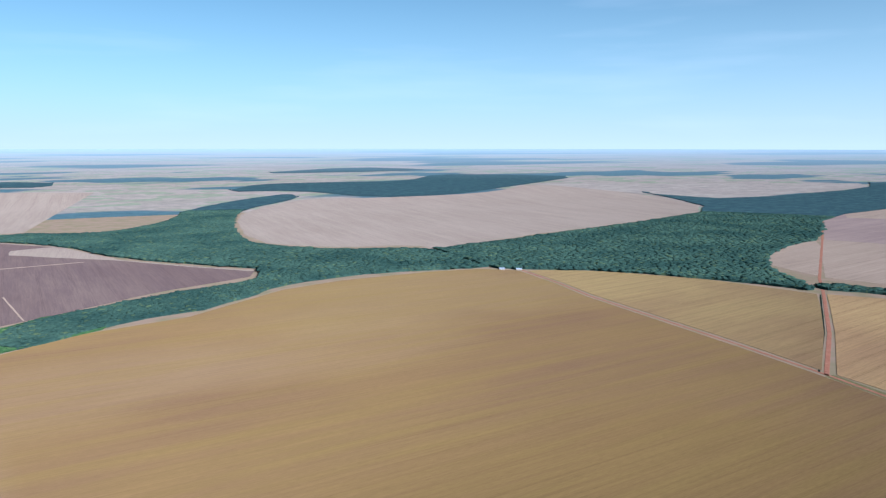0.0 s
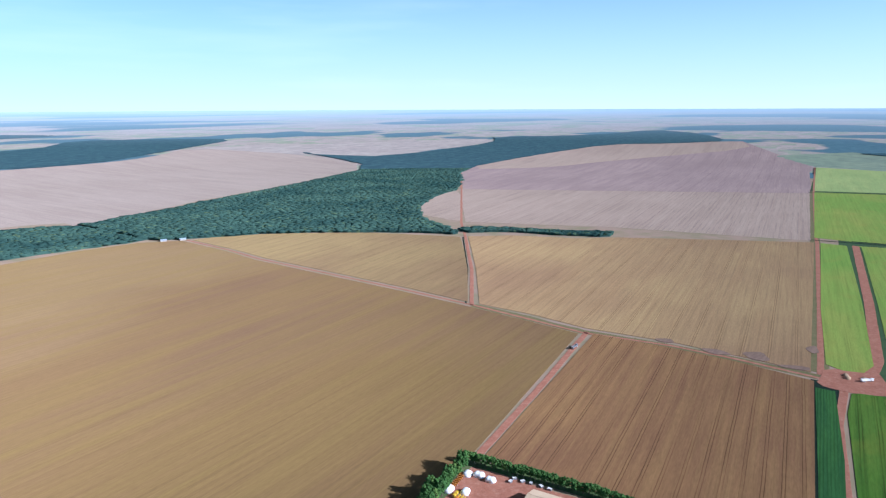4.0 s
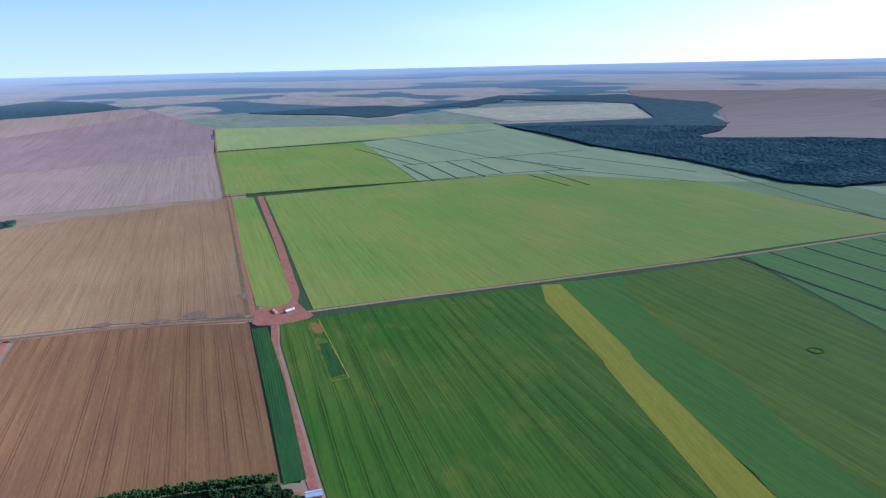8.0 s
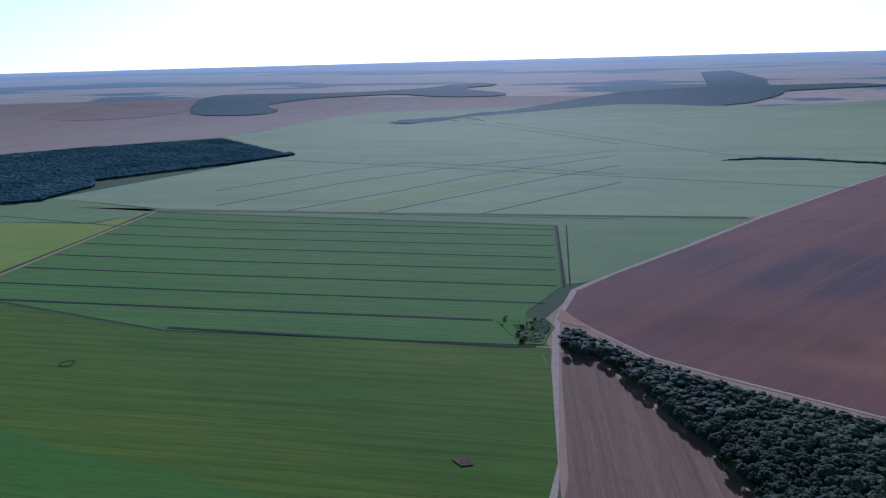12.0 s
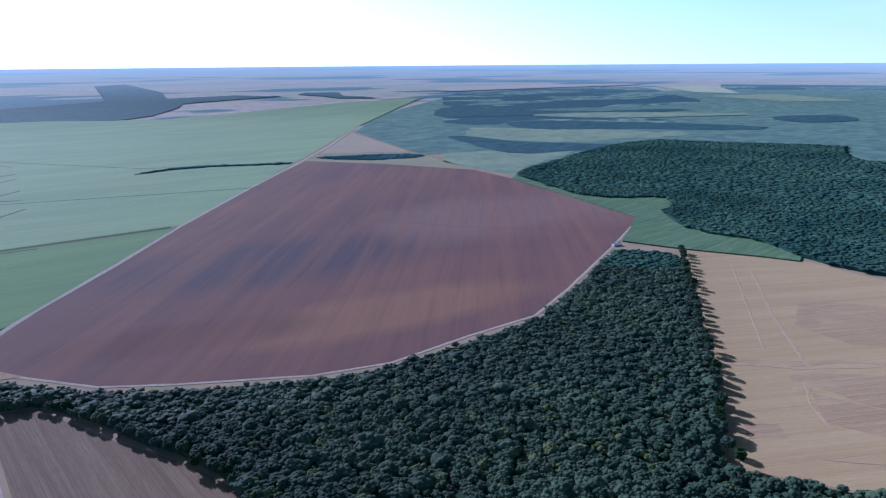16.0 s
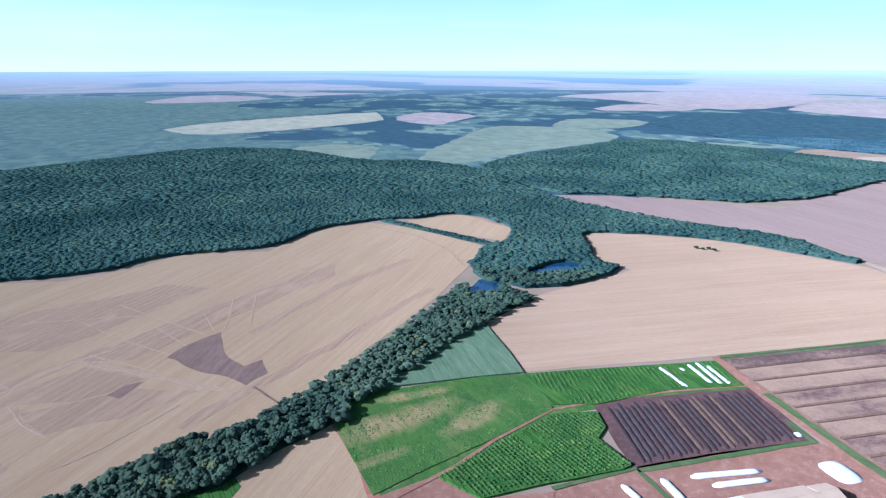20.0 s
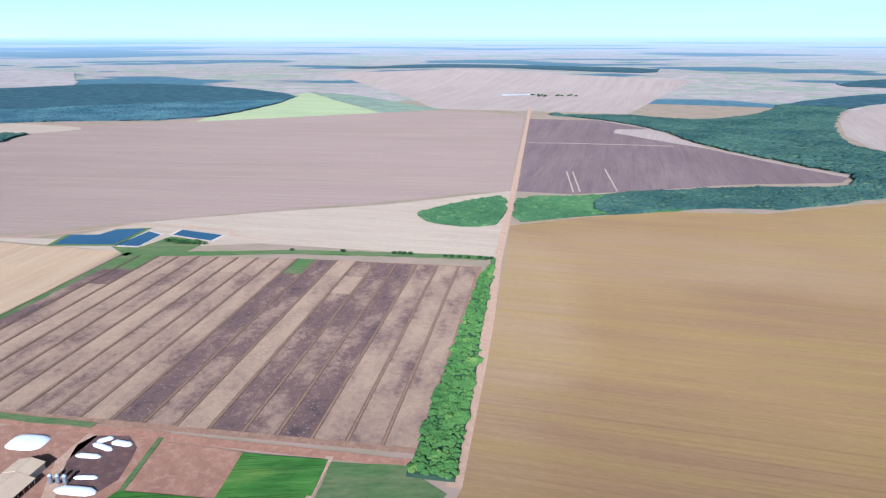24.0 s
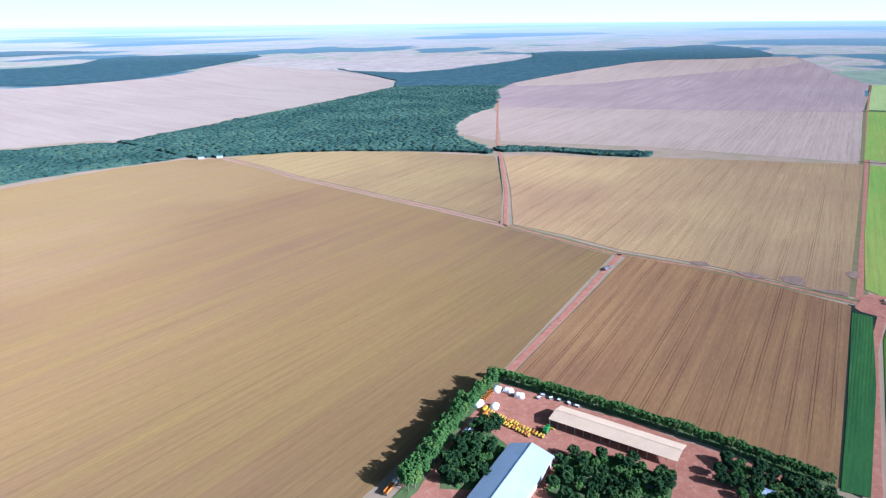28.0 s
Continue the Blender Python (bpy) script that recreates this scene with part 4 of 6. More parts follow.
patch("verge", [(622, 410), (358, 224), (362, 210), (398, 224), (634, 388)], "ditch", 2, "dark wet margin beside the brown field", category="grass")
# south
patch("field", [(398, -567), (430, -644), (433, -725), (421, -919), (413, -1152), (384, -1543), (334, -1945), (100, -1880), (-52, -1882), (-214, -1600), (-306, -1370), (-381, -1175), (-298, -1005), (-177, -790), (-123, -701), (-49, -648), (28, -585), (97, -561), (211, -548), (278, -543), (363, -567)], "arc", 3, "dark red ploughed field with a curved edge")
patch("field", [(338, -1950), (322, -2075), (71, -2138), (-13, -2021), (-123, -1783), (-134, -1748), (100, -1870)], "arc_top", 4, "olive stubble strip behind the ploughed field")
patch("field", [(287, -2755), (317, -2108), (46, -2141)], "cream", 4, "small tan triangle of stubble")
patch("field", [(345, -498), (309, -506), (238, -461), (160, -421), (121, -392), (60, -330), (150, -200), (223, -336)], "tan_sw", 3, "tan stubble field with rows, beside the dirt road")
patch("field", [(-385, -960), (-520, -898), (-583, -795), (-673, -753), (-740, -753), (-815, -648), (-964, -657), (-1047, -601), (-1034, -484), (-977, -366), (-919, -346), (-719, -325), (-524, -319), (-440, -318), (-350, -340), (-300, -365), (-219, -398), (-214, -431)], "tan", 3, "pale tan harvested field with wheel tracks", 6)
patch("field", [(-1086, -551), (-1177, -487), (-1109, -359), (-1021, -346), (-1026, -445)], "tan", 3, "small pale tan field enclosed by forest", 6)
patch("field", [(-305, -1008), (-385, -959), (-517, -890), (-540, -927), (-513, -1003), (-453, -1043), (-428, -1110), (-437, -1232), (-489, -1274), (-488, -1350), (-374, -1345), (-315, -1390), (-249, -1584), (-221, -1647), (-207, -1600), (-301, -1370), (-375, -1172)], "corn", 4, "green maize wedge between forest and ploughed field", 4, crop=1.8)
patch("field", [(-54, -1900), (-151, -1760), (-221, -1647), (-265, -1795), (-469, -2116), (-301, -2179), (-57, -2085)], "far_green", 4, "pale green strip beside the forest", 6)
patch("field", [(-1102, -248), (-1133, -240), (-1160, -72), (-1146, 6), (-1077, 168), (-901, 288), (-806, 170), (-729, 68), (-671, -13), (-564, -164), (-666, -246), (-780, -215), (-934, -129), (-964, -190)], "tan_b", 3, "pale tan stubble field beside the ponds", 4)
patch("field", [(-441, -327), (-392, -277), (-300, -150), (-200, -180), (-230, -290), (-300, -330)], "tan", 3.5, "pale tan bare ground by the tree belt", 4)

POND_A = soften([(-742, -290), (-760, -300), (-822, -305), (-818, -262), (-780, -262), (-752, -272)], 1)
POND_B = soften([(-850, -250), (-870, -262), (-935, -232), (-940, -192), (-900, -196), (-860, -230)], 1)
POND_C = soften([(-822, -306), (-835, -300), (-850, -255), (-830, -262)], 1)
for rim in (POND_A, POND_B):
    patch("pond", rim, "water", 5, "still green-blue pond among the trees", category="pond", step=12.0)

# ---- forests: crowns over a raised floor sheet, painted dark in near stands ----
def ico(sub):
    bm = bmesh.new()
    bmesh.ops.create_icosphere(bm, subdivisions=sub, radius=1.0)
    v = np.array([x.co[:] for x in bm.verts])
    f = np.array([[q.index for q in x.verts] for x in bm.faces])
    bm.free()
    return v, f


ICO = {s: ico(s) for s in (1, 2, 3)}


def crown_shape(rng, lumps, push=0.12):
    """One crown, about 1 in radius: a dome with uneven clumps set over it."""
    vs, fs, k = [], [], 0
    for i in range(lumps + 1):
        v, f = ICO[2 if i == 0 and lumps > 5 else 1]
        size = rng.uniform(0.14, 0.32) if i else (0.78 if lumps else 1.0)
        w = v * (1 + rng.normal(0, push if i else 0.09, (len(v), 1))) * size * np.array([1, 1, 0.9 if i else 0.8])
        if i:
            a, up = rng.uniform(0, 6.28), math.sqrt(rng.uniform(0.0, 1.0))
            d = 0.74 * math.sqrt(1 - up * up) * rng.uniform(0.85, 1.15)
            w = w + np.array([d * math.cos(a), d * math.sin(a), 0.62 * up + rng.normal(0, 0.05)])
        vs.append(w)
        fs.append(f + k)
        k += len(v)
    return np.concatenate(vs), np.concatenate(fs)


SHAPES = {lod: [crown_shape(np.random.default_rng(100 * lod + i), n) for i in range(12)] for lod, n in {0: 17, 1: 5, 2: 1, 3: 0}.items()}


def canopy(name, centres, radius, base, mat, lods, label, rng):
    """Many crowns as one mesh. centres: x, y; lods: which shape each has."""
    V, F, S, k = [], [], [], 0
    for (x, y), r, lod in zip(centres, radius, lods):
        v, f = SHAPES[lod][rng.integers(12)]
        a = rng.uniform(0, 6.28)
        c, s = math.cos(a), math.sin(a)
        h = rng.uniform(0.75, 1.15) * (0.74, 0.50, 0.34, 0.26)[lod]
        far = math.hypot(x, y) > FLAT
        px, py, pz = lie(x, y, base) if far else (x, y, base)
        pz -= (0.0, 0.1, 0.3, 0.35)[lod] * r * h
        V.append(np.column_stack((px + r * (c * v[:, 0] - s * v[:, 1]), py + r * (s * v[:, 0] + c * v[:, 1]), pz + rng.normal(0, (0.9, 0.7, 0.5, 0.4)[lod]) + r * h * v[:, 2])))
        F.append(f + k)
        S.append(np.full(len(f), lod > 1))
        k += len(v)
    V, F = np.concatenate(V), np.concatenate(F)
    me = bpy.data.meshes.new(name)
    me.vertices.add(len(V))
    me.vertices.foreach_set("co", V.astype(np.float32).ravel())
    me.loops.add(len(F) * 3)
    me.loops.foreach_set("vertex_index", F.astype(np.int32).ravel())
    me.polygons.add(len(F))
    me.polygons.foreach_set("loop_start", np.arange(0, len(F) * 3, 3, dtype=np.int32))
    me.polygons.foreach_set("use_smooth", np.ones(len(F), bool))
    me.polygons.foreach_set("material_index", np.concatenate(S).astype(np.int32))
    me.update(calc_edges=True)
    me.materials.append(M[mat])
    # coarse distant crowns get the leaf copies that have haze in their colour
    me.materials.append(M[mat] if mat != "leaf" else M["leaf_haze_blue" if min(math.hypot(*p) for p in centres) > 1550 else "leaf_hazy"])
    return tagged(new(name, me), label, "forest", "", "stuff")


def forest(name, pts, label, size=4.0, base=5.5, rough=8.0, mat="leaf", rounds=1, seed=1, keep=1.0, reach=4800.0, holes=()):
    """A stand of trees: crowns are finer and closer together where the camera comes near."""
    rng = np.random.default_rng(seed)
    edge = dense(soften(pts, rounds) if rounds else pts, 25.0, rough)
    a = np.array(edge)
    back = inside(edge, a[:, 0] * 0.97, a[:, 1] * 0.97) & ~inside(edge, a[:, 0] * 1.03, a[:, 1] * 1.03)
    a[back] *= 1 - (base + size * 0.4) / EYE    # the far edge of a stand is known by its tree tops
    edge = [tuple(p) for p in a]
    x0, y0 = np.maximum(a.min(0), -reach)
    x1, y1 = np.minimum(a.max(0), reach)
    C, L, R = [], [], []
    for lod, near, far, gap in ((0, 200, 500, 1.45), (1, 500, 900, 1.5), (2, 900, 1500, 1.6), (3, 1500, FLAT, 2.1)):
        step = size * gap
        gx, gy = np.meshgrid(np.arange(x0, x1 + step, step), np.arange(y0, y1 + step, step))
        gx = gx.ravel() + rng.uniform(-.45, .45, gx.size) * step
        gy = gy.ravel() + rng.uniform(-.45, .45, gy.size) * step
        d = np.hypot(gx, gy)
        ok = (d >= near) & (d < far) & (rng.uniform(0, 1, gx.size) < keep)
        gx, gy = gx[ok], gy[ok]
        ok = inside(edge, gx, gy)
        for hole in holes:
            ok &= ~inside(hole, gx, gy)
        C += list(zip(gx[ok], gy[ok]))
        L += [lod] * int(ok.sum())
        R += list(size * (1.2, 1.3, 1.5, 2.0)[lod] * rng.lognormal(0, (0.3, 0.3, 0.3, 0.28)[lod], int(ok.sum())))
    if C:
        canopy(name, C, R, base, mat, L, label, rng)
    near = np.hypot(a[:, 0], a[:, 1]).min()
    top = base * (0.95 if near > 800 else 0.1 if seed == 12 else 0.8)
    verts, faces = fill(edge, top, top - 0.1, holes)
    # near stands get the painted shade tone, distant ones hazed leaf tones
    floor = mesh_ob("forest_floor", verts, faces, M["leaf_haze_blue" if near > 1550 else mat if mat == "leaf_scrub" else "leaf_hazy" if near > 800 else "under"])
    # beyond the plain the sheet takes the wood tone with haze painted in
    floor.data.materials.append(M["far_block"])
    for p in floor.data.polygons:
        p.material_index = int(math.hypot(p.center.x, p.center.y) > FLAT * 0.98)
    tagged(floor, "raised undergrowth sheet filling the gaps beneath " + label, "undergrowth", "", "structure")


forest("forest", [(-31, 1832), (162, 1991), (393, 2205), (712, 2489), (1164, 2956), (1184, 3570), (1137, 4113), (1252, 3875), (1506, 3566), (2801, 4527), (3270, 5332), (4294, 5157), (5743, 5892), (5345, 4845), (4359, 3664), (3748, 3625), (3254, 3787), (2111, 3103), (1450, 2633), (1095, 1989), (966, 1897), (790, 1685), (733, 1541), (725, 1392), (715, 1330), (690, 1270), (655, 1315), (514, 1400), (361, 1480), (174, 1500), (108, 1520), (81, 1575), (0, 1740)], "dark green tropical forest along the valley", seed=2)
forest("tree_belt", [(700, 1290), (795, 1255), (891, 1145), (948, 1095), (991, 1117), (1013, 1170), (941, 1212), (862, 1292), (770, 1370)], "dark green belt of trees ending in a field", seed=3, rough=5)
forest("forest", [(-582, 877), (-521, 978), (-492, 1041), (-378, 1150), (-315, 1334), (-152, 1455), (115, 1530), (81, 1575), (4, 1770), (-72, 1850), (-279, 1815), (-526, 1905), (-640, 2116), (-773, 2506), (-850, 2900), (-735, 3548), (-883, 4000), (-1035, 3528), (-1103, 2940), (-999, 2512), (-1046, 2193), (-1189, 2128), (-1309, 2142), (-1540, 1908), (-1278, 1926), (-1045, 1855), (-771, 1635), (-479, 1528), (-400, 1495), (-385, 1400), (-515, 1265), (-579, 1174), (-635, 1093), (-667, 997)], "green valley forest beside the ripe field", seed=4)
forest("forest", [(-880, 4140), (-362, 3600), (40, 3810), (323, 4340), (1243, 6199), (592, 6592), (-86, 6641), (-282, 5358), (-928, 5162), (-1350, 4902), (-1303, 4018)], "far dark wood behind the stubble field", seed=5)
forest("shrubs", [(-645, 753), (-611, 830), (-562, 915), (-492, 1020), (-560, 1130), (-632, 1104), (-678, 984), (-762, 906)], "green shrubby strip beside the road", 3.2, 2.5, 4, "leaf_scrub", 1, 6)
forest("shrubs", [(-776, 685), (-801, 726), (-796, 830), (-781, 900), (-650, 740), (-669, 692), (-729, 667)], "rounded green thicket beside the road", 3.2, 2.5, 3, "leaf_scrub", 1, 7)
forest("forest", [(385, -558), (345, -503), (307, -512), (245, -477), (202, -448), (168, -433), (128, -404), (98, -366), (-20, -280), (-200, -250), (-294, -310), (-350, -335), (-303, -372), (-250, -384), (-210, -404), (-217, -440), (-239, -492), (-276, -618), (-334, -812), (-372, -950), (-300, -975), (-279, -965), (-175, -776), (-123, -692), (-49, -640), (28, -577), (96, -553), (210, -540), (278, -536), (360, -557)], "dense dark green tropical forest", seed=8, rough=5)
forest("forest", [(-221, -1640), (-250, -1590), (-315, -1395), (-374, -1347), (-488, -1352), (-480, -1274), (-437, -1232), (-428, -1110), (-453, -1043), (-513, -1003), (-525, -900), (-610, -788), (-742, -760), (-832, -652), (-975, -662), (-1055, -612), (-1100, -560), (-1190, -490), (-1120, -355), (-1030, -345), (-985, -366), (-900, -345), (-816, -321), (-790, -215), (-929, -135), (-985, -190), (-1095, -240), (-1135, -230), (-1165, -90), (-1150, 10), (-1090, 150), (-1117, 165), (-1253, 70), (-1305, -145), (-1444, -385), (-1700, -600), (-1790, -700), (-1890, -940), (-1780, -1041), (-1963, -1439), (-1879, -1758), (-1266, -1849), (-1201, -1854), (-1254, -2033), (-1354, -2170), (-1305, -2226), (-977, -2346), (-822, -2435), (-673, -2339), (-493, -2114), (-376, -1933), (-251, -1763)], "broad dark green tropical forest with a clearing edge", seed=9, holes=(POND_B, POND_C))
forest("forest", [(-1458, -395), (-1503, -266), (-1518, 75), (-1979, 305), (-2245, 545), (-2430, 249), (-2700, -123), (-2806, -460), (-2522, -515), (-2234, -630), (-1990, -704), (-1783, -700)], "green forest beyond the bare field", seed=10)
forest("forest", [(-3626, -545), (-2972, -183), (-2560, 295), (-2540, 560), (-2190, 976), (-2425, 1395), (-2789, 1781), (-3544, 1791), (-4236, 1518), (-4266, 770), (-4586, 88), (-4606, -357)], "far blue-green forest block", seed=11)
forest("tree_belt", [(-345, -378), (-370, -338), (-441, -329), (-524, -321), (-660, -316), (-816, -326), (-788, -208), (-659, -241), (-519, -258), (-427, -270), (-392, -276), (-361, -286), (-300, -294), (-294, -320)], "dark green belt of trees along the stream", seed=12, rough=4, holes=(POND_A,))
forest("forest", [(1644, -312), (1978, -119), (2288, 146), (2620, 325), (2891, 524), (3130, 673), (3243, 421), (3482, -51), (4519, 48), (4843, 341), (5142, 1034), (4316, 1014), (4242, 1095), (4972, 1276), (5944, 1188), (5813, 457), (5953, 156), (5393, 12), (4766, -396), (4186, -432), (3636, -324), (3192, -358), (2808, -283), (2593, -170), (2615, -403), (2643, -601), (2597, -843), (2445, -1263), (1770, -1146), (1750, -966), (1784, -577), (1705, -551), (1606, -407)], "dark flat-topped forest block beyond the green fields", seed=13, rounds=0, rough=3)
forest("forest", [(3805, 2379), (3694, 2089), (3702, 1716), (3397, 1319), (4163, 1332), (4518, 1032), (5039, 942), (5210, 1187), (4281, 1405), (4614, 1781), (4310, 2101)], "far dark forest tongue", base=2.0, seed=15)
forest("forest", [(3896, -1816), (3527, -1749), (3290, -1922), (3458, -2177), (3999, -2389), (4164, -2634), (4391, -3062), (4175, -3683), (3470, -3500), (3138, -3775), (3480, -4181), (4309, -4522), (4431, -5247), (5025, -5713), (5157, -5360), (4703, -4531), (4832, -3655), (5879, -3147), (5412, -2646)], "far dark wood with ragged arms", base=2.0, seed=16)
forest("forest", [(2308, -1984), (2217, -1970), (2169, -2165), (2184, -2371), (2132, -2582), (2002, -3330), (1810, -3439), (1501, -3404), (1444, -3734), (1531, -4394), (1662, -4853), (1187, -5846), (1636, -6127), (2044, -5629), (2567, -6930), (4041, -9633), (4113, -8903), (2400, -5351), (2542, -4810), (2655, -4441), (2286, -2765), (2342, -2603), (2301, -2374), (2385, -2117)], "long dark wood far off", base=2.0, seed=17, rounds=0)
forest("forest", [(1090, -6100), (833, -5783), (668, -5448), (371, -5398), (486, -5722), (673, -5881), (805, -6580), (1119, -6557)], "far dark wood", base=2.0, seed=18, rounds=0)
forest("forest", [(-4687, 3101), (-4851, 4460), (-4185, 4786), (-2916, 5177), (-2513, 4417), (-3036, 4328), (-4052, 4298)], "far dark wood", base=2.0, seed=19)
forest("forest", [(-1948, 6531), (-1129, 8666), (-127, 7865), (-537, 7218)], "far dark wood", base=2.0, seed=20)
forest("tree_belt", [(-1080, -590), (-1062, -592), (-1012, -446), (-980, -358), (-994, -352), (-1030, -446)], "thin row of trees between two tan fields", 2.6, 3.0, 3, seed=23, rounds=0)
forest("tree_belt", [(315, -1995), (262, -2078), (6, -2114), (-1, -2000), (151, -1950)], "dark belt of trees behind the ploughed field", base=2.0, seed=21)
forest("tree_belt", [(726, -1727), (672, -1819), (587, -1870), (368, -1907), (368, -1890), (580, -1850), (660, -1800)], "thin dark belt of trees in the pale field", base=2.0, seed=22, rounds=0, rough=2)

# ---- roads, tracks and ditches ----
ribbon("dirt_road", [(170, 1492), (228, 1344), (262, 1236), (330, 1085), (406, 915), (455, 797), (513, 632), (572, 548), (603, 482), (631, 409), (645, 380)], 4.6, "red", 4, "reddish dirt road between the fields")
ribbon("dirt_road", [(452, 797), (560, 985), (694, 1245), (770, 1400), (1095, 1985), (1450, 2633)], 5.5, "red", 4, "reddish dirt road running to the forest")
ribbon("dirt_road", [(650, 378), (671, 354), (745, 249), (835, 115), (977, -89), (1010, -140), (1200, -390), (1300, -525)], 6.0, "red_pale", 4, "narrow dirt road between green fields")
ribbon("verge", [(455, 797), (517, 632), (572, 542), (603, 480), (634, 409)], 15.0, "verge", 2.2, "dry grassy verge along the dirt road", "grass", 2.5)
ribbon("verge", [(646, 416), (856, 562), (1268, 850), (1325, 890), (2030, 1384)], 17.0, "verge", 2.4, "dry grassy verge along the straight road", "grass", 1.5)
ribbon("ditch", [(450, 810), (555, 990), (688, 1245)], 2.2, "ditch", 6, "dark drainage ditch along the road", "ditch")
ribbon("dirt_road", [(519, 632), (360, 513), (247, 432), (215, 410)], 6.5, "red", 4, "red dirt road to the farmyard")
ribbon("dirt_road", [(640, 392), (620, 374), (549, 333), (450, 263), (370, 207), (300, 155), (220, 60)], 7.0, "red", 4, "broad red dirt road beside the green crop")
ribbon("dirt_road", [(641, 412), (856, 560), (1268, 846), (1325, 888), (2030, 1380), (2790, 1900)], 6.5, "red", 4, "straight red dirt road between brown and green fields")
ribbon("dirt_road", [(668, 380), (727, 406), (941, 545), (1310, 795)], 12.0, "red", 4, "red dirt track between two crops")
ribbon("dirt_road", [(-262, 258), (-290, 300), (-400, 436), (-548, 617), (-640, 735), (-780, 915), (-1470, 1790), (-1700, 2080)], 10.0, "red_pale", 5, "straight reddish dirt road beside the big field")
ribbon("dirt_road", [(150, -190), (225, -322), (338, -480), (386, -548), (408, -590), (436, -655), (436, -740), (424, -919), (415, -1152), (384, -1543), (345, -1945), (318, -2300), (300, -2850), (245, -3620), (0, -5500)], 7.0, "road_pale", 5, "pale dirt road round the ploughed field")
ribbon("track", [(398, -567), (363, -567), (278, -543), (211, -546), (97, -559), (28, -583), (-49, -646), (-123, -699), (-177, -788), (-283, -982), (-386, -1183)], 3.6, "road_pale", 5, "narrow track along the forest edge", "track")
ribbon("track", [(413, -1137), (319, -1196), (230, -1261), (202, -1259)], 3.0, "verge", 6, "faint pale track over the ploughed field", "track")
ribbon("track", [(202, -1259), (76, -1182), (-33, -1132), (-260, -1080), (-330, -1060)], 3.0, "arc", 6, "faint track over the ploughed field", "track")
for line in ([(1036, -183), (754, -373), (435, -594)], [(1074, -237), (818, -405), (460, -653)], [(1113, -288), (882, -437), (499, -704)], [(1147, -343), (949, -471), (534, -750)],
             [(1186, -390), (1007, -500), (571, -799)], [(1224, -440), (1065, -529), (607, -846)], [(1262, -482), (1100, -572), (625, -880)]):
    ribbon("ditch", line, 3.8, "ditch", 9, "dark terrace ditch across the green field", "ditch")
for line in ([(997, -137), (695, -343), (445, -517)], [(692, -273), (389, -474), (369, -492)]):
    ribbon("ditch", line, 5.0, "ditch", 9, "broad dark drainage ditch across the green field", "ditch")
for line in ([(640, -903), (449, -652)], [(631, -916), (449, -664)]):
    ribbon("ditch", line, 2.0, "ditch", 9.2, "dark ditch along the edge of the terraces", "ditch")
ribbon("track", [(1307, -527), (1095, -684), (955, -775), (795, -880), (587, -1022), (417, -1140)], 4.5, "verge", 9.6, "narrow field track between green plots", "track")
for line in ([(1300, -520), (1090, -676), (950, -767), (790, -872), (580, -1012)], [(1408, -702), (1405, -1045), (1360, -1245)], [(1254, -624), (1257, -936), (1202, -1297), (1038, -1757)], [(1100, -687), (1080, -947), (1077, -1182), (1037, -1404), (990, -1679)],
             [(950, -783), (935, -1030), (923, -1255), (889, -1514)], [(796, -894), (783, -1071), (765, -1313)], [(1360, -1245), (1126, -1326), (819, -1400)], [(2151, -2203), (1655, -2071), (1115, -1883)], [(1780, -190), (1217, -432)], [(1775, -1035), (361, -1525)], [(2154, -2315), (756, -1833), (364, -1887)]):
    ribbon("ditch", line, 4.0, "verge_green", 9.5, "thin green ditch between pale green plots", "ditch")
for line in ([(1993, 1374), (2212, 1177), (2473, 951), (2694, 687), (2845, 590)], [(1287, 878), (1542, 522), (1715, 296), (1805, 141)], [(1798, 641), (1952, 462), (2189, 176)], [(1801, 634), (1562, 473)], [(1826, 570), (1600, 423)],
             [(1888, 533), (1641, 367)], [(1912, 468), (1700, 333)], [(2150, 928), (1804, 595)], [(2200, 887), (1847, 577)], [(2486, 911), (1998, 441), (1800, 153)], [(1999, 402), (1785, 190), (1634, -126)],
             [(2107, 289), (1935, 61), (1785, -134)], [(1682, 265), (1539, 150)], [(1739, 235), (1557, 108)], [(1345, 825), (1550, 508)]):
    ribbon("ditch", line, 5.0, "ditch", 9.5, "thin dark ditch between green plots", "ditch")
for pts in ([(572, 578), (592, 568), (582, 547), (569, 562)], [(592, 525), (612, 508), (607, 493), (590, 507)], [(626, 497), (648, 483), (635, 459), (614, 476)], [(629, 454), (649, 436), (636, 421), (624, 443)], [(700, 470), (716, 466), (702, 448), (690, 452)]):
    patch("stain", pts, "mulch", 8.0, "dark trampled stain at the edge of the ripe field", 9, 0.1, category="stain", step=4.0, rounds=1)

# ---- helpers for things ----
def part(name, bm, mat, parent, label=""):
    """Links a bmesh as one mesh object under a thing or a part."""
    me = bpy.data.meshes.new(name)
    bm.to_mesh(me)
    bm.free()
    me.materials.append(M[mat])
    ob = new(name, me)
    ob.parent = parent
    if label:
        ob["label"] = label
    return ob


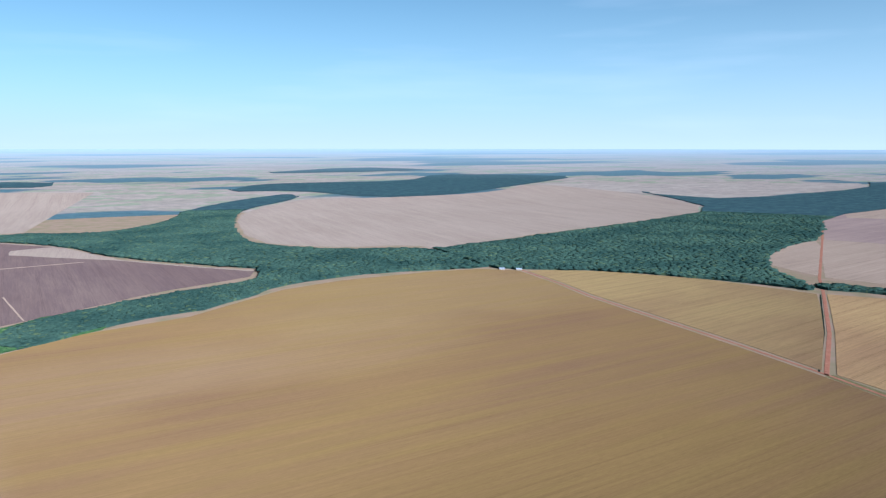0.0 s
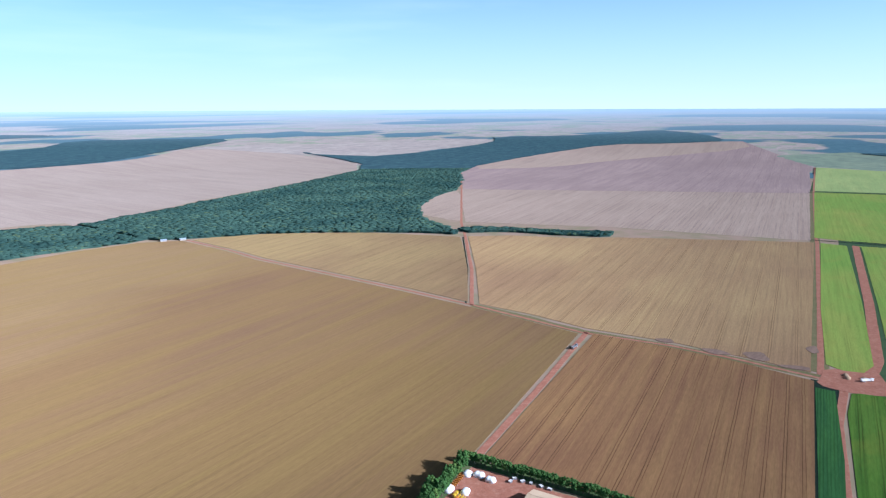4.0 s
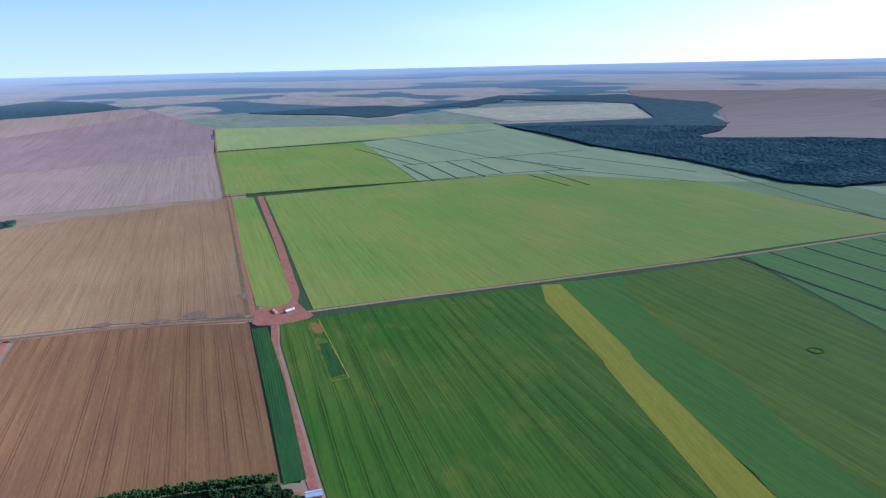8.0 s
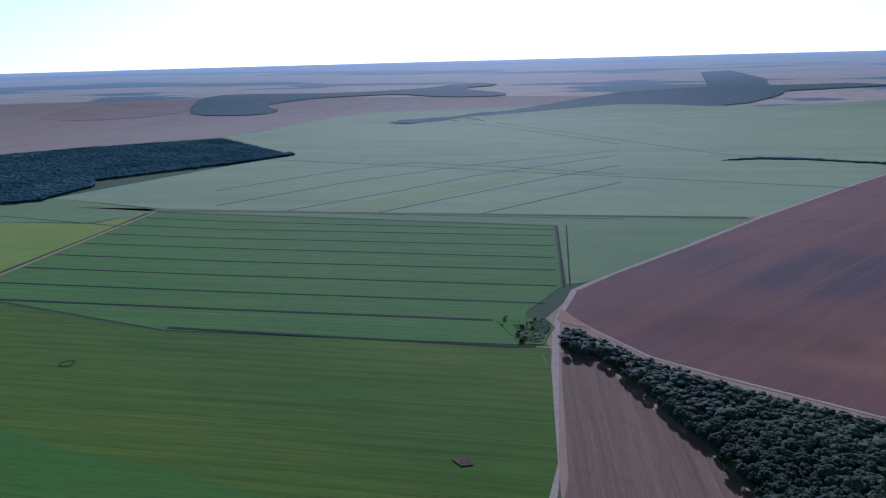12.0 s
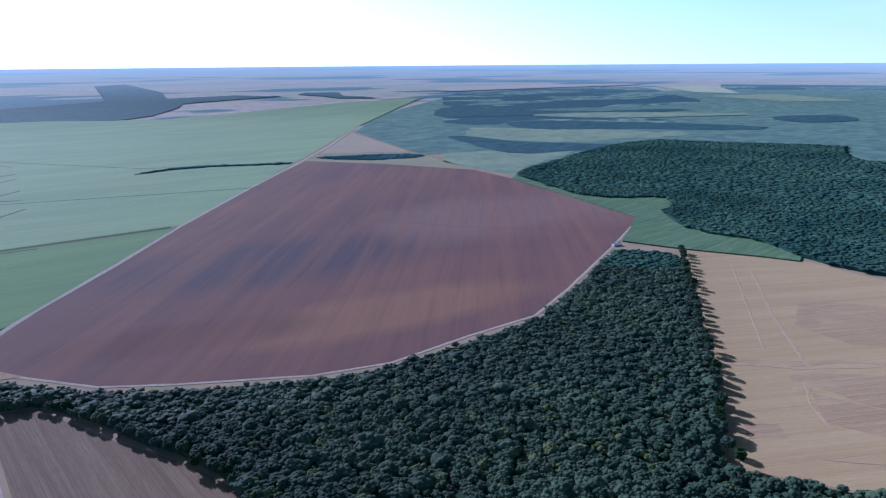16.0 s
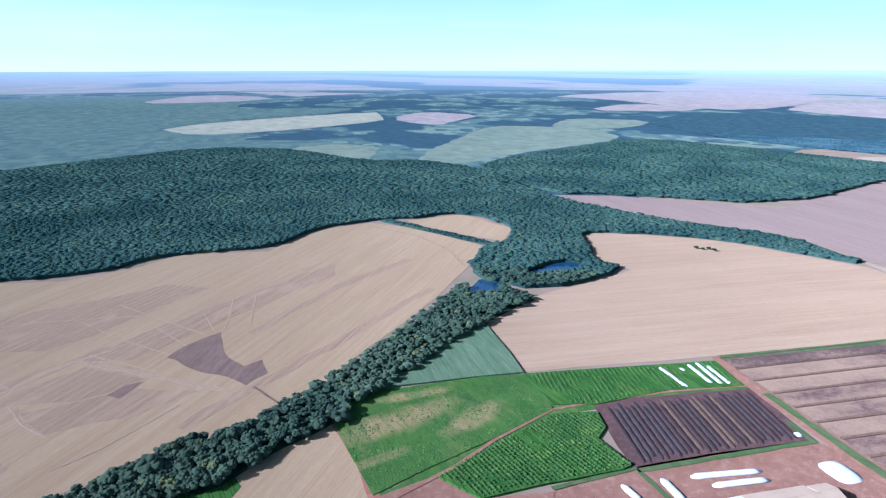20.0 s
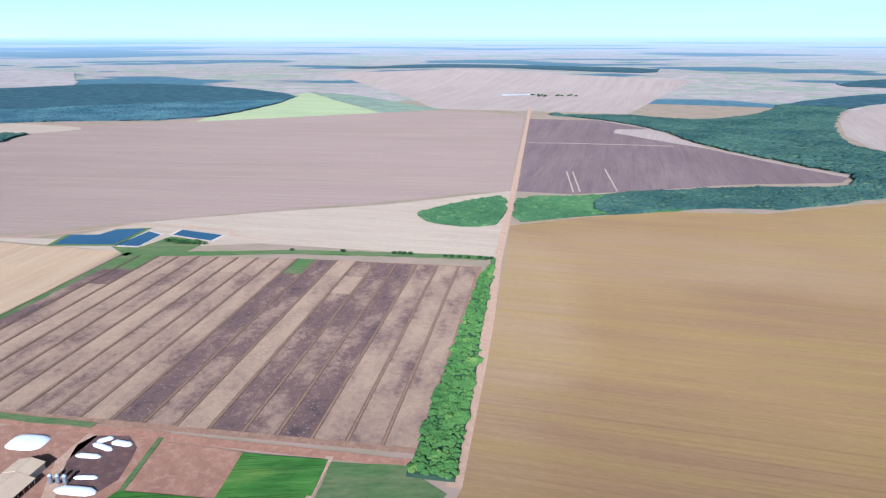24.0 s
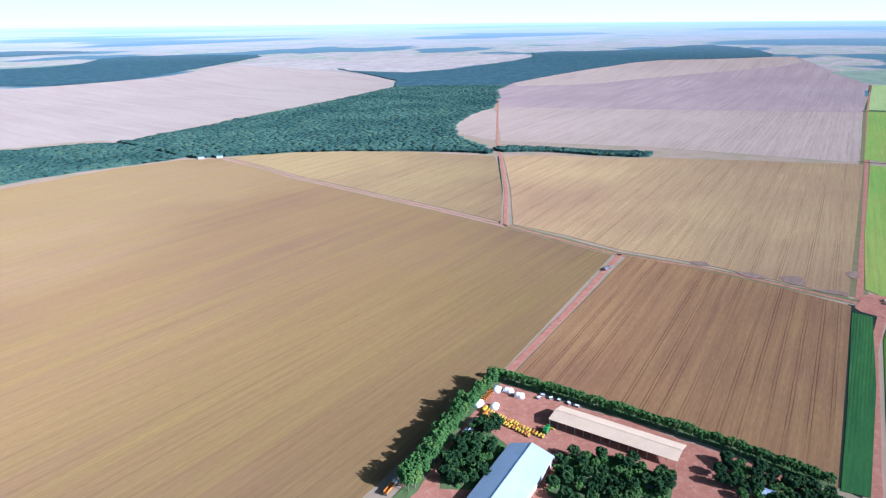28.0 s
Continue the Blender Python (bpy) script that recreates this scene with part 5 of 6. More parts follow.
def box(sx, sy, sz, at=(0, 0, 0), bevel=0.0, turn=0.0):
    bm = bmesh.new()
    bmesh.ops.create_cube(bm, size=1.0)
    bmesh.ops.scale(bm, vec=(sx, sy, sz), verts=bm.verts)
    if bevel:
        bmesh.ops.bevel(bm, geom=bm.edges[:], offset=bevel, segments=2, affect="EDGES", profile=0.6)
    bmesh.ops.rotate(bm, cent=(0, 0, 0), matrix=Matrix.Rotation(turn, 3, "Z"), verts=bm.verts)
    bmesh.ops.translate(bm, vec=at, verts=bm.verts)
    return bm


def rod(r0, r1, length, at=(0, 0, 0), axis="Z", seg=10):
    bm = bmesh.new()
    bmesh.ops.create_cone(bm, cap_ends=True, segments=seg, radius1=r0, radius2=r1, depth=length)
    if axis == "X":
        bmesh.ops.rotate(bm, cent=(0, 0, 0), matrix=Matrix.Rotation(math.pi / 2, 3, "Y"), verts=bm.verts)
    if axis == "Y":
        bmesh.ops.rotate(bm, cent=(0, 0, 0), matrix=Matrix.Rotation(math.pi / 2, 3, "X"), verts=bm.verts)
    bmesh.ops.translate(bm, vec=at, verts=bm.verts)
    return bm


def from_lists(verts, faces):
    bm = bmesh.new()
    vs = [bm.verts.new(v) for v in verts]
    for f in faces:
        bm.faces.new([vs[i] for i in f])
    bmesh.ops.recalc_face_normals(bm, faces=bm.faces[:])
    return bm


def thing(name, x, y, turn, label, category, group="", z=0.0):
    ob = tagged(new(name), label, category, group)
    ob.matrix_world = pose(x, y, z, 0, 0, turn)
    return ob


def roof_slope(length, width, rise, eave, side, thick=0.15, over=0.6, ribs=0):
    """One slope of a gabled roof along x, ridge at y = 0, with shallow sheet ribs."""
    verts, faces = [], []
    n = max(ribs, 1)
    for i in range(n + 1):
        x = -length / 2 - over + (length + 2 * over) * i / n
        lift = 0.02 if ribs and i % 2 else 0.0
        verts += [(x, 0, eave + rise + lift), (x, side * (width / 2 + over), eave - rise * over / (width / 2) + lift),
                  (x, 0, eave + rise - thick), (x, side * (width / 2 + over), eave - rise * over / (width / 2) - thick)]
        if i:
            k = 4 * i
            faces += [(k - 4, k - 3, k + 1, k), (k - 2, k - 1, k + 3, k + 2), (k - 3, k - 1, k + 3, k + 1), (k - 4, k - 2, k + 2, k)]
    k = 4 * n
    faces += [(0, 1, 3, 2), (k, k + 1, k + 3, k + 2)]
    return from_lists(verts, faces)


def gable(width, rise, eave, x, thick=0.2):
    w = width / 2
    v = [(x - thick / 2, -w, 0), (x - thick / 2, w, 0), (x - thick / 2, w, eave), (x - thick / 2, 0, eave + rise - 0.2), (x - thick / 2, -w, eave)]
    v += [(a + thick, b, c) for a, b, c in v]
    return from_lists(v, [(0, 1, 2, 3, 4), (5, 6, 7, 8, 9)] + [(i, (i + 1) % 5, 5 + (i + 1) % 5, 5 + i) for i in range(5)])


def building(name, x, y, turn, length, width, eave, rise, roofs, label, category, closed=True, bays=8, open_side=0, wall="wall"):
    """A gabled building along its own x axis."""
    b = thing(name, x, y, turn, label, category)
    part("roof", roof_slope(length, width, rise, eave, 1, ribs=int(length)), roofs[0], b)
    part("roof", roof_slope(length, width, rise, eave, -1, ribs=int(length)), roofs[1], b)
    part("ridge_cap", box(length + 1.2, 0.6, 0.12, (0, 0, eave + rise + 0.09)), roofs[1], b)
    for s in (-1, 1):
        if closed:
            part("wall", gable(width, rise, eave, s * length / 2), wall, b)
        if closed and s != open_side:
            part("wall", box(length, 0.2, eave - 0.35, (0, s * width / 2, (eave - 0.35) / 2)), wall, b)
        else:
            for i in range(bays + 1):
                part("post", box(0.35, 0.35, eave, (-length / 2 + length * i / bays, s * (width / 2 - 0.3), eave / 2), 0.03), "concrete", b)
    if not closed:
        part("beam", box(length, 0.25, 0.4, (0, 0, eave + rise - 0.5)), "steel", b)
    return b


def loft(rings):
    """A skin over rings of points, closed at both ends."""
    n = len(rings[0])
    verts = [p for r in rings for p in r]
    faces = [(i * n + k, i * n + (k + 1) % n, (i + 1) * n + (k + 1) % n, (i + 1) * n + k) for i in range(len(rings) - 1) for k in range(n)]
    faces += [tuple(range(n)), tuple(range((len(rings) - 1) * n, len(rings) * n))]
    return from_lists(verts, faces)


def long_heap(name, p, q, width, height, mat, label, category, group="", seed=0, lumpy=0.12, blunt=0.5):
    """A long rounded heap on the ground between two points: a bag, windrow or covered clamp."""
    rng = np.random.default_rng(seed + int(abs(p[0] * 7 + p[1])))
    length = math.hypot(q[0] - p[0], q[1] - p[1])
    n = max(6, int(length / 4))
    rings = []
    for i in range(n + 1):
        t = i / n
        end = min(1.0, min(t, 1 - t) * length / (width * blunt) + 0.18)
        s = math.sqrt(end) * (1 + rng.normal(0, lumpy))
        ring = []
        for k in range(9):
            a = math.pi * k / 8
            ring.append((length * (t - 0.5), math.cos(a) * width / 2 * s * (1 + rng.normal(0, lumpy * 0.4)), max(0.0, math.sin(a)) ** (0.45 if mat == "tarp" else 0.7) * height * s))
        rings.append(ring)
    me = bpy.data.meshes.new(name)
    bm = loft(rings)
    bm.to_mesh(me)
    bm.free()
    me.shade_smooth()
    me.materials.append(M[mat])
    ob = tagged(new(name, me), label, category, group)
    ob.matrix_world = pose((p[0] + q[0]) / 2, (p[1] + q[1]) / 2, 0.2, 0, 0, math.degrees(math.atan2(q[1] - p[1], q[0] - p[0])))
    return ob


def wheel(parent, x, y, r, w):
    t = part("tyre", rod(r, r, w, (x, y, r), "Y", 16), "rubber", parent)
    part("rim", rod(r * 0.5, r * 0.5, w * 1.08, (x, y, r), "Y", 12), "white_paint", t)


def truck(x, y, turn, cab, bed, label):
    """A lorry with a cab, a chassis, a tipper body and five axles."""
    b = thing("truck", x, y, turn, label, "truck")
    c = part("cab", box(2.2, 2.5, 2.6, (5.6, 0, 2.1), 0.2), cab, b)
    part("windscreen", box(0.1, 2.1, 0.9, (6.72, 0, 2.6), 0.03), "glass", c)
    part("chassis", box(13.0, 1.0, 0.4, (0, 0, 1.0)), "steel", b)
    body = part("trailer", box(9.8, 2.5, 0.25, (-1.2, 0, 1.35)), bed, b)
    for s in (-1, 1):
        part("side_board", box(9.8, 0.12, 1.5, (-1.2, s * 1.25, 2.2), 0.03), bed, body)
        part("end_board", box(0.12, 2.5, 1.5, (-1.2 + s * 4.9, 0, 2.2), 0.03), bed, body)
    for wx in (5.4, 3.3, -3.0, -4.2, -5.4):
        for s in (-1, 1):
            wheel(b, wx, s * 1.1, 0.5, 0.35)
    return b


# ---- trees that stand singly ----
def make_tree(x, y, height, radius, mat, seed, label, group="", tall=0.9, lumps=14):
    rng = np.random.default_rng(seed)
    t = thing("tree", x, y, 0, label, "tree", group)
    tr = part("trunk", rod(0.32, 0.14, height * 0.6, (0, 0, height * 0.3), "Z", 7), "bark", t)
    for i in range(4):
        a = i * 1.6 + rng.uniform(0, 1)
        bm = rod(0.13, 0.05, height * 0.34, (0, 0, height * 0.17), "Z", 5)
        bmesh.ops.rotate(bm, cent=(0, 0, 0), matrix=Euler((0, 0.7, a)).to_matrix(), verts=bm.verts)
        bmesh.ops.translate(bm, vec=(0, 0, height * 0.42), verts=bm.verts)
        part("limb", bm, "bark", tr)
    vs, fs, k = [], [], 0
    v, f = ICO[1]
    for i in range(lumps * 13):
        a, e = rng.uniform(0, 6.28), rng.uniform(-0.75, 1.0)
        d = rng.uniform(0.55, 1.0)
        c = np.array([math.cos(a) * math.cos(e) * radius * d, math.sin(a) * math.cos(e) * radius * d, height * 0.62 + math.sin(e) * height * 0.36 * tall * d])
        s = rng.uniform(0.09, 0.20) * radius
        w = v * (1 + rng.normal(0, 0.25, (len(v), 1))) * s * np.array([1.2, 1.2, 0.75]) + c
        vs.append(w)
        fs.append(f + k)
        k += len(v)
    ob = mesh_ob("crown", np.concatenate(vs), [tuple(map(int, q)) for q in np.concatenate(fs)], M[mat], t, True)
    return t


def row_of_trees(line, gap, protos, jitter, rng):
    """Copies of the given trees along a line."""
    pts = dense(line, gap, 0.0, False)
    for i, (x, y) in enumerate(pts):
        p = protos[rng.integers(len(protos))]
        copy_thing(p, pose(x + rng.normal(0, jitter), y + rng.normal(0, jitter), 0, 0, 0, rng.uniform(0, 360)))


def grove(pts, gap, protos, rng):
    a = np.array(pts)
    for x in np.arange(a[:, 0].min(), a[:, 0].max(), gap):
        for y in np.arange(a[:, 1].min(), a[:, 1].max(), gap):
            px, py = x + rng.uniform(-.4, .4) * gap, y + rng.uniform(-.4, .4) * gap
            if inside(pts, np.array([px]), np.array([py]))[0]:
                copy_thing(protos[rng.integers(len(protos))], pose(px, py, 0, 0, 0, rng.uniform(0, 360)))


# ---- farmyard with the long shed ----
patch("yard", [(120, 338), (185, 394), (232, 424), (262, 378), (290, 335), (340, 245), (352, 205), (330, 170), (230, 180), (120, 270)], "red", 5, "bare red earth farmyard", 2, category="yard", step=10.0)
patch("kitchen_garden", [(150, 345), (165, 361), (196, 372), (200, 345), (165, 312), (140, 325)], "grass", 7, "weedy green garden plot in the farmyard", 2, category="garden", step=8.0)
patch("lawn", [(195, 292), (226, 322), (243, 311), (262, 300), (272, 268), (250, 250), (205, 270)], "grass", 7, "rough green ground under the yard trees", 2, category="grass", step=8.0)
RNG = np.random.default_rng(77)
ribbon("grass_strip", [(102, 318), (124, 332), (155, 362), (194, 395), (238, 428)], 9.0, "grass", 6, "rough grass under the windbreak", "grass", 2.0)
ribbon("grass_strip", [(234, 434), (268, 383), (292, 346), (330, 281), (356, 224)], 9.0, "grass", 6.5, "rough grass under the hedge", "grass", 1.5)
hedge = [make_tree(126, 334, 17.5, 4.4, "leaf_bright", 301, "tall bright green tree of the windbreak by the farmyard", "windbreak trees", 1.0),
         make_tree(158, 365, 14.0, 3.9, "leaf_bright", 302, "bright green windbreak tree beside the farmyard", "windbreak trees", 1.0),
         make_tree(197, 395, 15.5, 4.2, "leaf_bright", 303, "leafy green windbreak tree beside the farmyard", "windbreak trees", 1.0)]
row_of_trees([(122, 328), (155, 359), (193, 392), (228, 420)], 4.6, hedge, 0.9, RNG)
row_of_trees([(120, 333), (152, 364), (190, 397)], 7.5, hedge, 0.9, RNG)
low = [make_tree(241, 426, 8.5, 3.6, "leaf_bright", 304, "clipped bright green hedge tree along the yard", "hedge trees", 1.0),
       make_tree(262, 392, 9.8, 3.7, "leaf_bright", 305, "leafy green hedge tree along the yard", "hedge trees", 1.0)]
row_of_trees([(238, 427), (268, 381), (292, 344), (330, 279), (354, 226)], 4.3, low, 0.5, RNG)
yard_trees = [make_tree(230, 305, 9.0, 4.0, "leaf_dark", 306, "dark round-crowned mango tree in the farmyard", "yard trees", 0.9),
              make_tree(215, 300, 7.5, 3.4, "leaf_dark", 307, "dark green yard tree beside the white barn", "yard trees", 0.9),
              make_tree(175, 352, 6.5, 2.8, "leaf_bright", 308, "bright green fruit tree in the garden", "yard trees", 0.9)]
grove([(195, 292), (226, 322), (243, 311), (262, 296), (272, 268), (250, 250), (205, 270)], 8.5, yard_trees, RNG)
grove([(148, 342), (165, 361), (176, 366), (190, 345), (165, 314), (140, 325)], 7.0, yard_trees, RNG)
grove([(186, 372), (200, 378), (207, 366), (196, 356)], 6.0, yard_trees, RNG)
grove([(292, 256), (318, 272), (349, 222), (340, 200), (300, 230)], 6.2, yard_trees, RNG)

shed = building("machine_shed", 269, 322, math.degrees(math.atan2(-80, 49)), 88, 20, 5.5, 2.2, ("tan_roof", "tan_roof"), "long open machine shed with a dusty tan roof", "shed", False, 14)
barn = building("grain_barn", 178, 307, math.degrees(math.atan2(28, 38)), 72, 30, 5.5, 5.0, ("zinc", "zinc"), "large barn with a pale blue-white metal roof", "barn", True, 10)
part("door", box(0.25, 6.0, 5.2, (35.2, 0, 2.6), 0.03), "steel", barn, "wide grey sliding barn door")
house = building("farmhouse", 313, 236, -58, 16, 8, 3.0, 1.6, ("zinc", "zinc"), "small farmhouse with a white roof under trees", "house", True)
part("door", box(0.9, 0.12, 2.1, (1, -4.06, 1.05), 0.02), "steel", house)
for dx in (-5, -2, 4):
    w = part("window", box(1.3, 0.12, 1.1, (dx, -4.06, 1.6), 0.02), "glass", house)
    part("sill", box(1.5, 0.25, 0.08, (dx, -4.12, 1.0)), "concrete", w)
hut = building("store_hut", 338, 212, -58, 9, 6, 2.8, 1.0, ("tan_roof", "tan_roof"), "small store hut with a tan roof by the road", "hut", True)
part("door", box(1.2, 0.12, 2.1, (0, -3.06, 1.05), 0.02), "steel", hut)
hut2 = building("store_hut", 350, 194, -58, 10, 6, 2.8, 1.0, ("zinc", "zinc"), "small white-roofed hut at the road end", "hut", True)
part("door", box(1.2, 0.12, 2.1, (0, -3.06, 1.05), 0.02), "steel", hut2)
for x, y in ((190, 377), (181, 369)):
    h = building("garden_shed", x, y, 35, 7, 5, 2.4, 0.8, ("zinc", "zinc"), "small grey-roofed garden shed in the yard", "shed", True)
    part("door", box(1.0, 0.12, 2.0, (0, -2.56, 1.0), 0.02), "steel", h)
pool = thing("swimming_pool", 259, 273, 35, "small blue pool with a pale paved edge", "pool", z=0.36)
part("basin", box(8, 4, 0.25, (0, 0, 0.12)), "blue", pool)
for sx, sy, lx, ly in ((0, 2.6, 10.4, 1.2), (0, -2.6, 10.4, 1.2), (4.6, 0, 1.2, 4), (-4.6, 0, 1.2, 4)):
    part("paving", box(lx, ly, 0.35, (sx, sy, 0.15), 0.03), "concrete", pool)
for x, y, turn, s in ((205, 399, 40, 9), (214, 391, 40, 8), (234, 406, -55, 9), (238, 396, -55, 8), (227, 411, 40, 7)):
    c = math.cos(radians(turn)) * s / 2, math.sin(radians(turn)) * s / 2
    long_heap("covered_stack", (x - c[0], y - c[1]), (x + c[0], y + c[1]), 6.0, 3.4, "tarp", "stack of goods under a white sheet in the yard", "stack", "covered stacks", 5, 0.05, 0.2)


def seeder(x, y, turn, paint, label):
    """A towed seed drill: frame, drawbar, hoppers and wheels."""
    b = thing("seed_drill", x, y, turn, label, "farm machine", "parked farm machines")
    part("frame", box(1.6, 7.0, 0.3, (0, 0, 0.9), 0.03), paint, b)
    part("drawbar", box(3.4, 0.3, 0.25, (2.2, 0, 0.8), 0.03), paint, b)
    for s in (-1, 1):
        h = part("hopper", box(1.5, 3.0, 1.4, (0, s * 1.75, 1.7), 0.15), paint, b)
        part("lid", box(1.6, 3.05, 0.1, (0, s * 1.75, 2.45), 0.03), paint, h)
        wheel(b, -0.4, s * 3.2, 0.6, 0.4)
    part("coulter_bar", box(0.6, 6.8, 0.5, (-1.0, 0, 0.45), 0.05), "steel", b)
    return b


drill = seeder(206, 391, 125, "yellow", "yellow seed drill parked in the yard row")
drill2 = seeder(203, 385, 125, "orange", "orange-brown seed drill parked in the yard row")
for row, (ox, oy) in enumerate(((0.0, 0.0), (-4.6, -1.9))):
    for i in range(1, 20 - 3 * row):
        copy_thing(drill if (i + row) % 4 else drill2, pose(206 + ox + 1.03 * i + RNG.normal(0, 0.3), 391 + oy - 2.5 * i, 0.27, 0, 0, 125 + RNG.normal(0, 7)) @ Matrix.Scale(0.62, 4))
for i in range(9):
    copy_thing(drill2, pose(208 + 2.0 * i, 401 + 1.5 * i, 0.27, 0, 0, 35 + RNG.normal(0, 4)) @ Matrix.Scale(0.62, 4))
drill.location.z = drill2.location.z = 0.27
har = thing("combine_harvester", 231, 348, 35, "green combine harvester parked in the yard", "harvester", z=0.27)
hb = part("body", box(6.5, 3.0, 2.4, (-0.5, 0, 2.2), 0.2), "green_paint", har)
part("grain_tank", box(3.2, 2.8, 1.0, (-0.8, 0, 3.8), 0.2), "green_paint", hb)
cb = part("cab", box(1.8, 2.2, 2.0, (3.2, 0, 3.0), 0.15), "green_paint", har)
part("windscreen", box(0.1, 1.9, 1.4, (4.12, 0, 3.1), 0.03), "glass", cb)
part("header", box(1.2, 7.5, 1.0, (5.0, 0, 0.7), 0.15), "yellow", har, "yellow cutting header")
for wx, r in ((2.4, 0.95), (-2.8, 0.6)):
    for s in (-1, 1):
        wheel(har, wx, s * 1.5, r, 0.6)
truck(112, 336, 40, "white_paint", "orange", "white lorry with a rusty tipper on the yard track").location.z = 0.25
truck(470, 594, 25, "steel", "steel", "dark lorry on the dirt road between fields").location.z = 0.25
truck(664, 379, -20, "white_paint", "white_paint", "white lorry at the road junction").location.z = 0.25
for k, (x, y) in enumerate(((258, 384), (262, 379), (266, 372), (269, 366), (255, 390), (250, 388))):
    crate = thing("crate", x, y, 40 * k, "grey metal crate among scrap along the hedge", "crate", "scrap crates", 0.25)
    part("box", box(3.2, 2.0, 1.4, (0, 0, 0.7), 0.06), "steel", crate)
    part("lid", box(3.3, 2.1, 0.12, (0, 0, 1.46), 0.03), "white_paint", crate)
for x, y in ((655, 393), (660, 398), (668, 384)):
    long_heap("lime_heap", (x - 3, y - 2), (x + 3, y + 2), 5.0, 2.0, "swath", "pale heap of lime beside the junction", "heap", "lime heaps", 3)
patch("yard", [(658, 422), (700, 389), (671, 363), (656, 340), (623, 368), (614, 398), (640, 410)], "red", 6, "bare red earth at the road junction", 2, category="yard", step=10.0, rounds=1)

# ---- feedlot: pens in long strips ----
PO, PU, PV = Vector((-668, -8)), Vector((0.797, 0.604)), Vector((-0.606, 0.795))


def pen_at(u, v):
    p = PO + PU * u + PV * v
    return (p.x, p.y)


patch("feedlot_ground", [pen_at(-3, -2), pen_at(458, -2), pen_at(458, 388), pen_at(250, 384), pen_at(0, 364)], "lane", 5, "reddish-brown lanes of the cattle feedlot", category="yard", step=30.0)
prng = np.random.default_rng(5)
STRIPS = ["pen_%s" % w for w in "dark tan tan mid mid tan mid mid mid dark dark tan dark dark dark mid mid mid".split()]
for i in range(18):
    u0, u1 = 2.6 + 25.2 * i, 2.6 + 25.2 * i + 22.4
    end = 362 + 22 * min(1.0, i / 9)
    n = 7
    for k in range(n):
        v0, v1 = 5 + (end - 5) * k / n, 5 + (end - 5) * (k + 1) / n - 0.35
        mat = STRIPS[i] if prng.uniform() < 0.93 else ("pen_mid", "pen_dark", "pen_tan")[prng.integers(3)]
        word = {"pen_dark": "dark manured", "pen_mid": "grey-brown trodden", "pen_tan": "dry tan"}[mat]
        if (i, k) in ((0, 6), (1, 6), (9, 6)):
            mat, word = "grass", "green grassy"
        verts, faces = fill(dense([pen_at(u0, v0), pen_at(u1, v0), pen_at(u1, v1), pen_at(u0, v1)], 7.0, 0.5), 0.36, 0.2)
        tagged(mesh_ob("pen_floor", verts, faces, M[mat]), word + " floor of a feedlot pen", "pen floor", "", "structure")
    # fence and feed trough along the lane
    a, b = pen_at(u1 + 0.5, 4), pen_at(u1 + 0.5, end)
    turn = math.degrees(math.atan2(b[1] - a[1], b[0] - a[0]))
    length = math.hypot(b[0] - a[0], b[1] - a[1])
    f = thing("fence", a[0], a[1], turn, "long weathered pen fence beside the feed lane", "fence", "pen fences", 0.25)
    for h in (0.7, 1.3):
        part("rail", box(length, 0.12, 0.14, (length / 2, 0, h)), "bark", f)
    for k in range(0, int(length), 12):
        part("post", box(0.25, 0.25, 1.7, (k, 0, 0.85)), "bark", f)
    g = thing("feed_trough", pen_at(u0 - 0.2, 4)[0], pen_at(u0 - 0.2, 4)[1], turn, "long low soiled concrete feed trough along the lane", "trough", "feed troughs", 0.25)
    part("base", box(length, 0.7, 0.35, (length / 2, 0, 0.25)), "trough", g)
    for s in (-1, 1):
        part("lip", box(length, 0.12, 0.35, (length / 2, s * 0.35, 0.5)), "trough", g)

forest("eucalyptus_belt", [(-545, 609), (-524, 558), (-305, 262), (-290, 244), (-266, 262), (-340, 356), (-420, 452)], "bright green belt of young eucalyptus beside the pens", 2.3, 4.0, 1.5, "leaf_bright", 0, 31)
ribbon("grass_strip", [(-671, -3), (-888, 293)], 9.0, "grass", 6, "green grassy bank along the pens", "grass", 1.5, 0.2)
ribbon("grass_strip", [(-891, 285), (-844, 330), (-748, 443), (-636, 541), (-556, 606)], 17.0, "grass", 6, "green grassy bank with a ditch along the pens", "grass", 3.0, 0.2)
bushes = [make_tree(-643, 537, 5.0, 3.4, "leaf_dark", 309, "dark round bush on the grassy bank", "bank bushes", 0.8), make_tree(-750, 446, 4.5, 2.8, "leaf_dark", 310, "small dark bush on the grassy bank", "bank bushes", 0.8)]
for x, y in ((-648, 532), (-638, 540), (-632, 545), (-595, 570), (-588, 575), (-580, 580), (-572, 586), (-552, 600), (-548, 604), (-884, 352), (-878, 357), (-872, 362), (-866, 367), (-860, 372), (-856, 377), (-560, 596), (-700, 490), (-1090, -60), (-1087, -50), (-1092, -42), (-1086, -34)):
    copy_thing(bushes[int(abs(x)) % 2], pose(x, y, 0, 0, 0, x * 37 % 360))

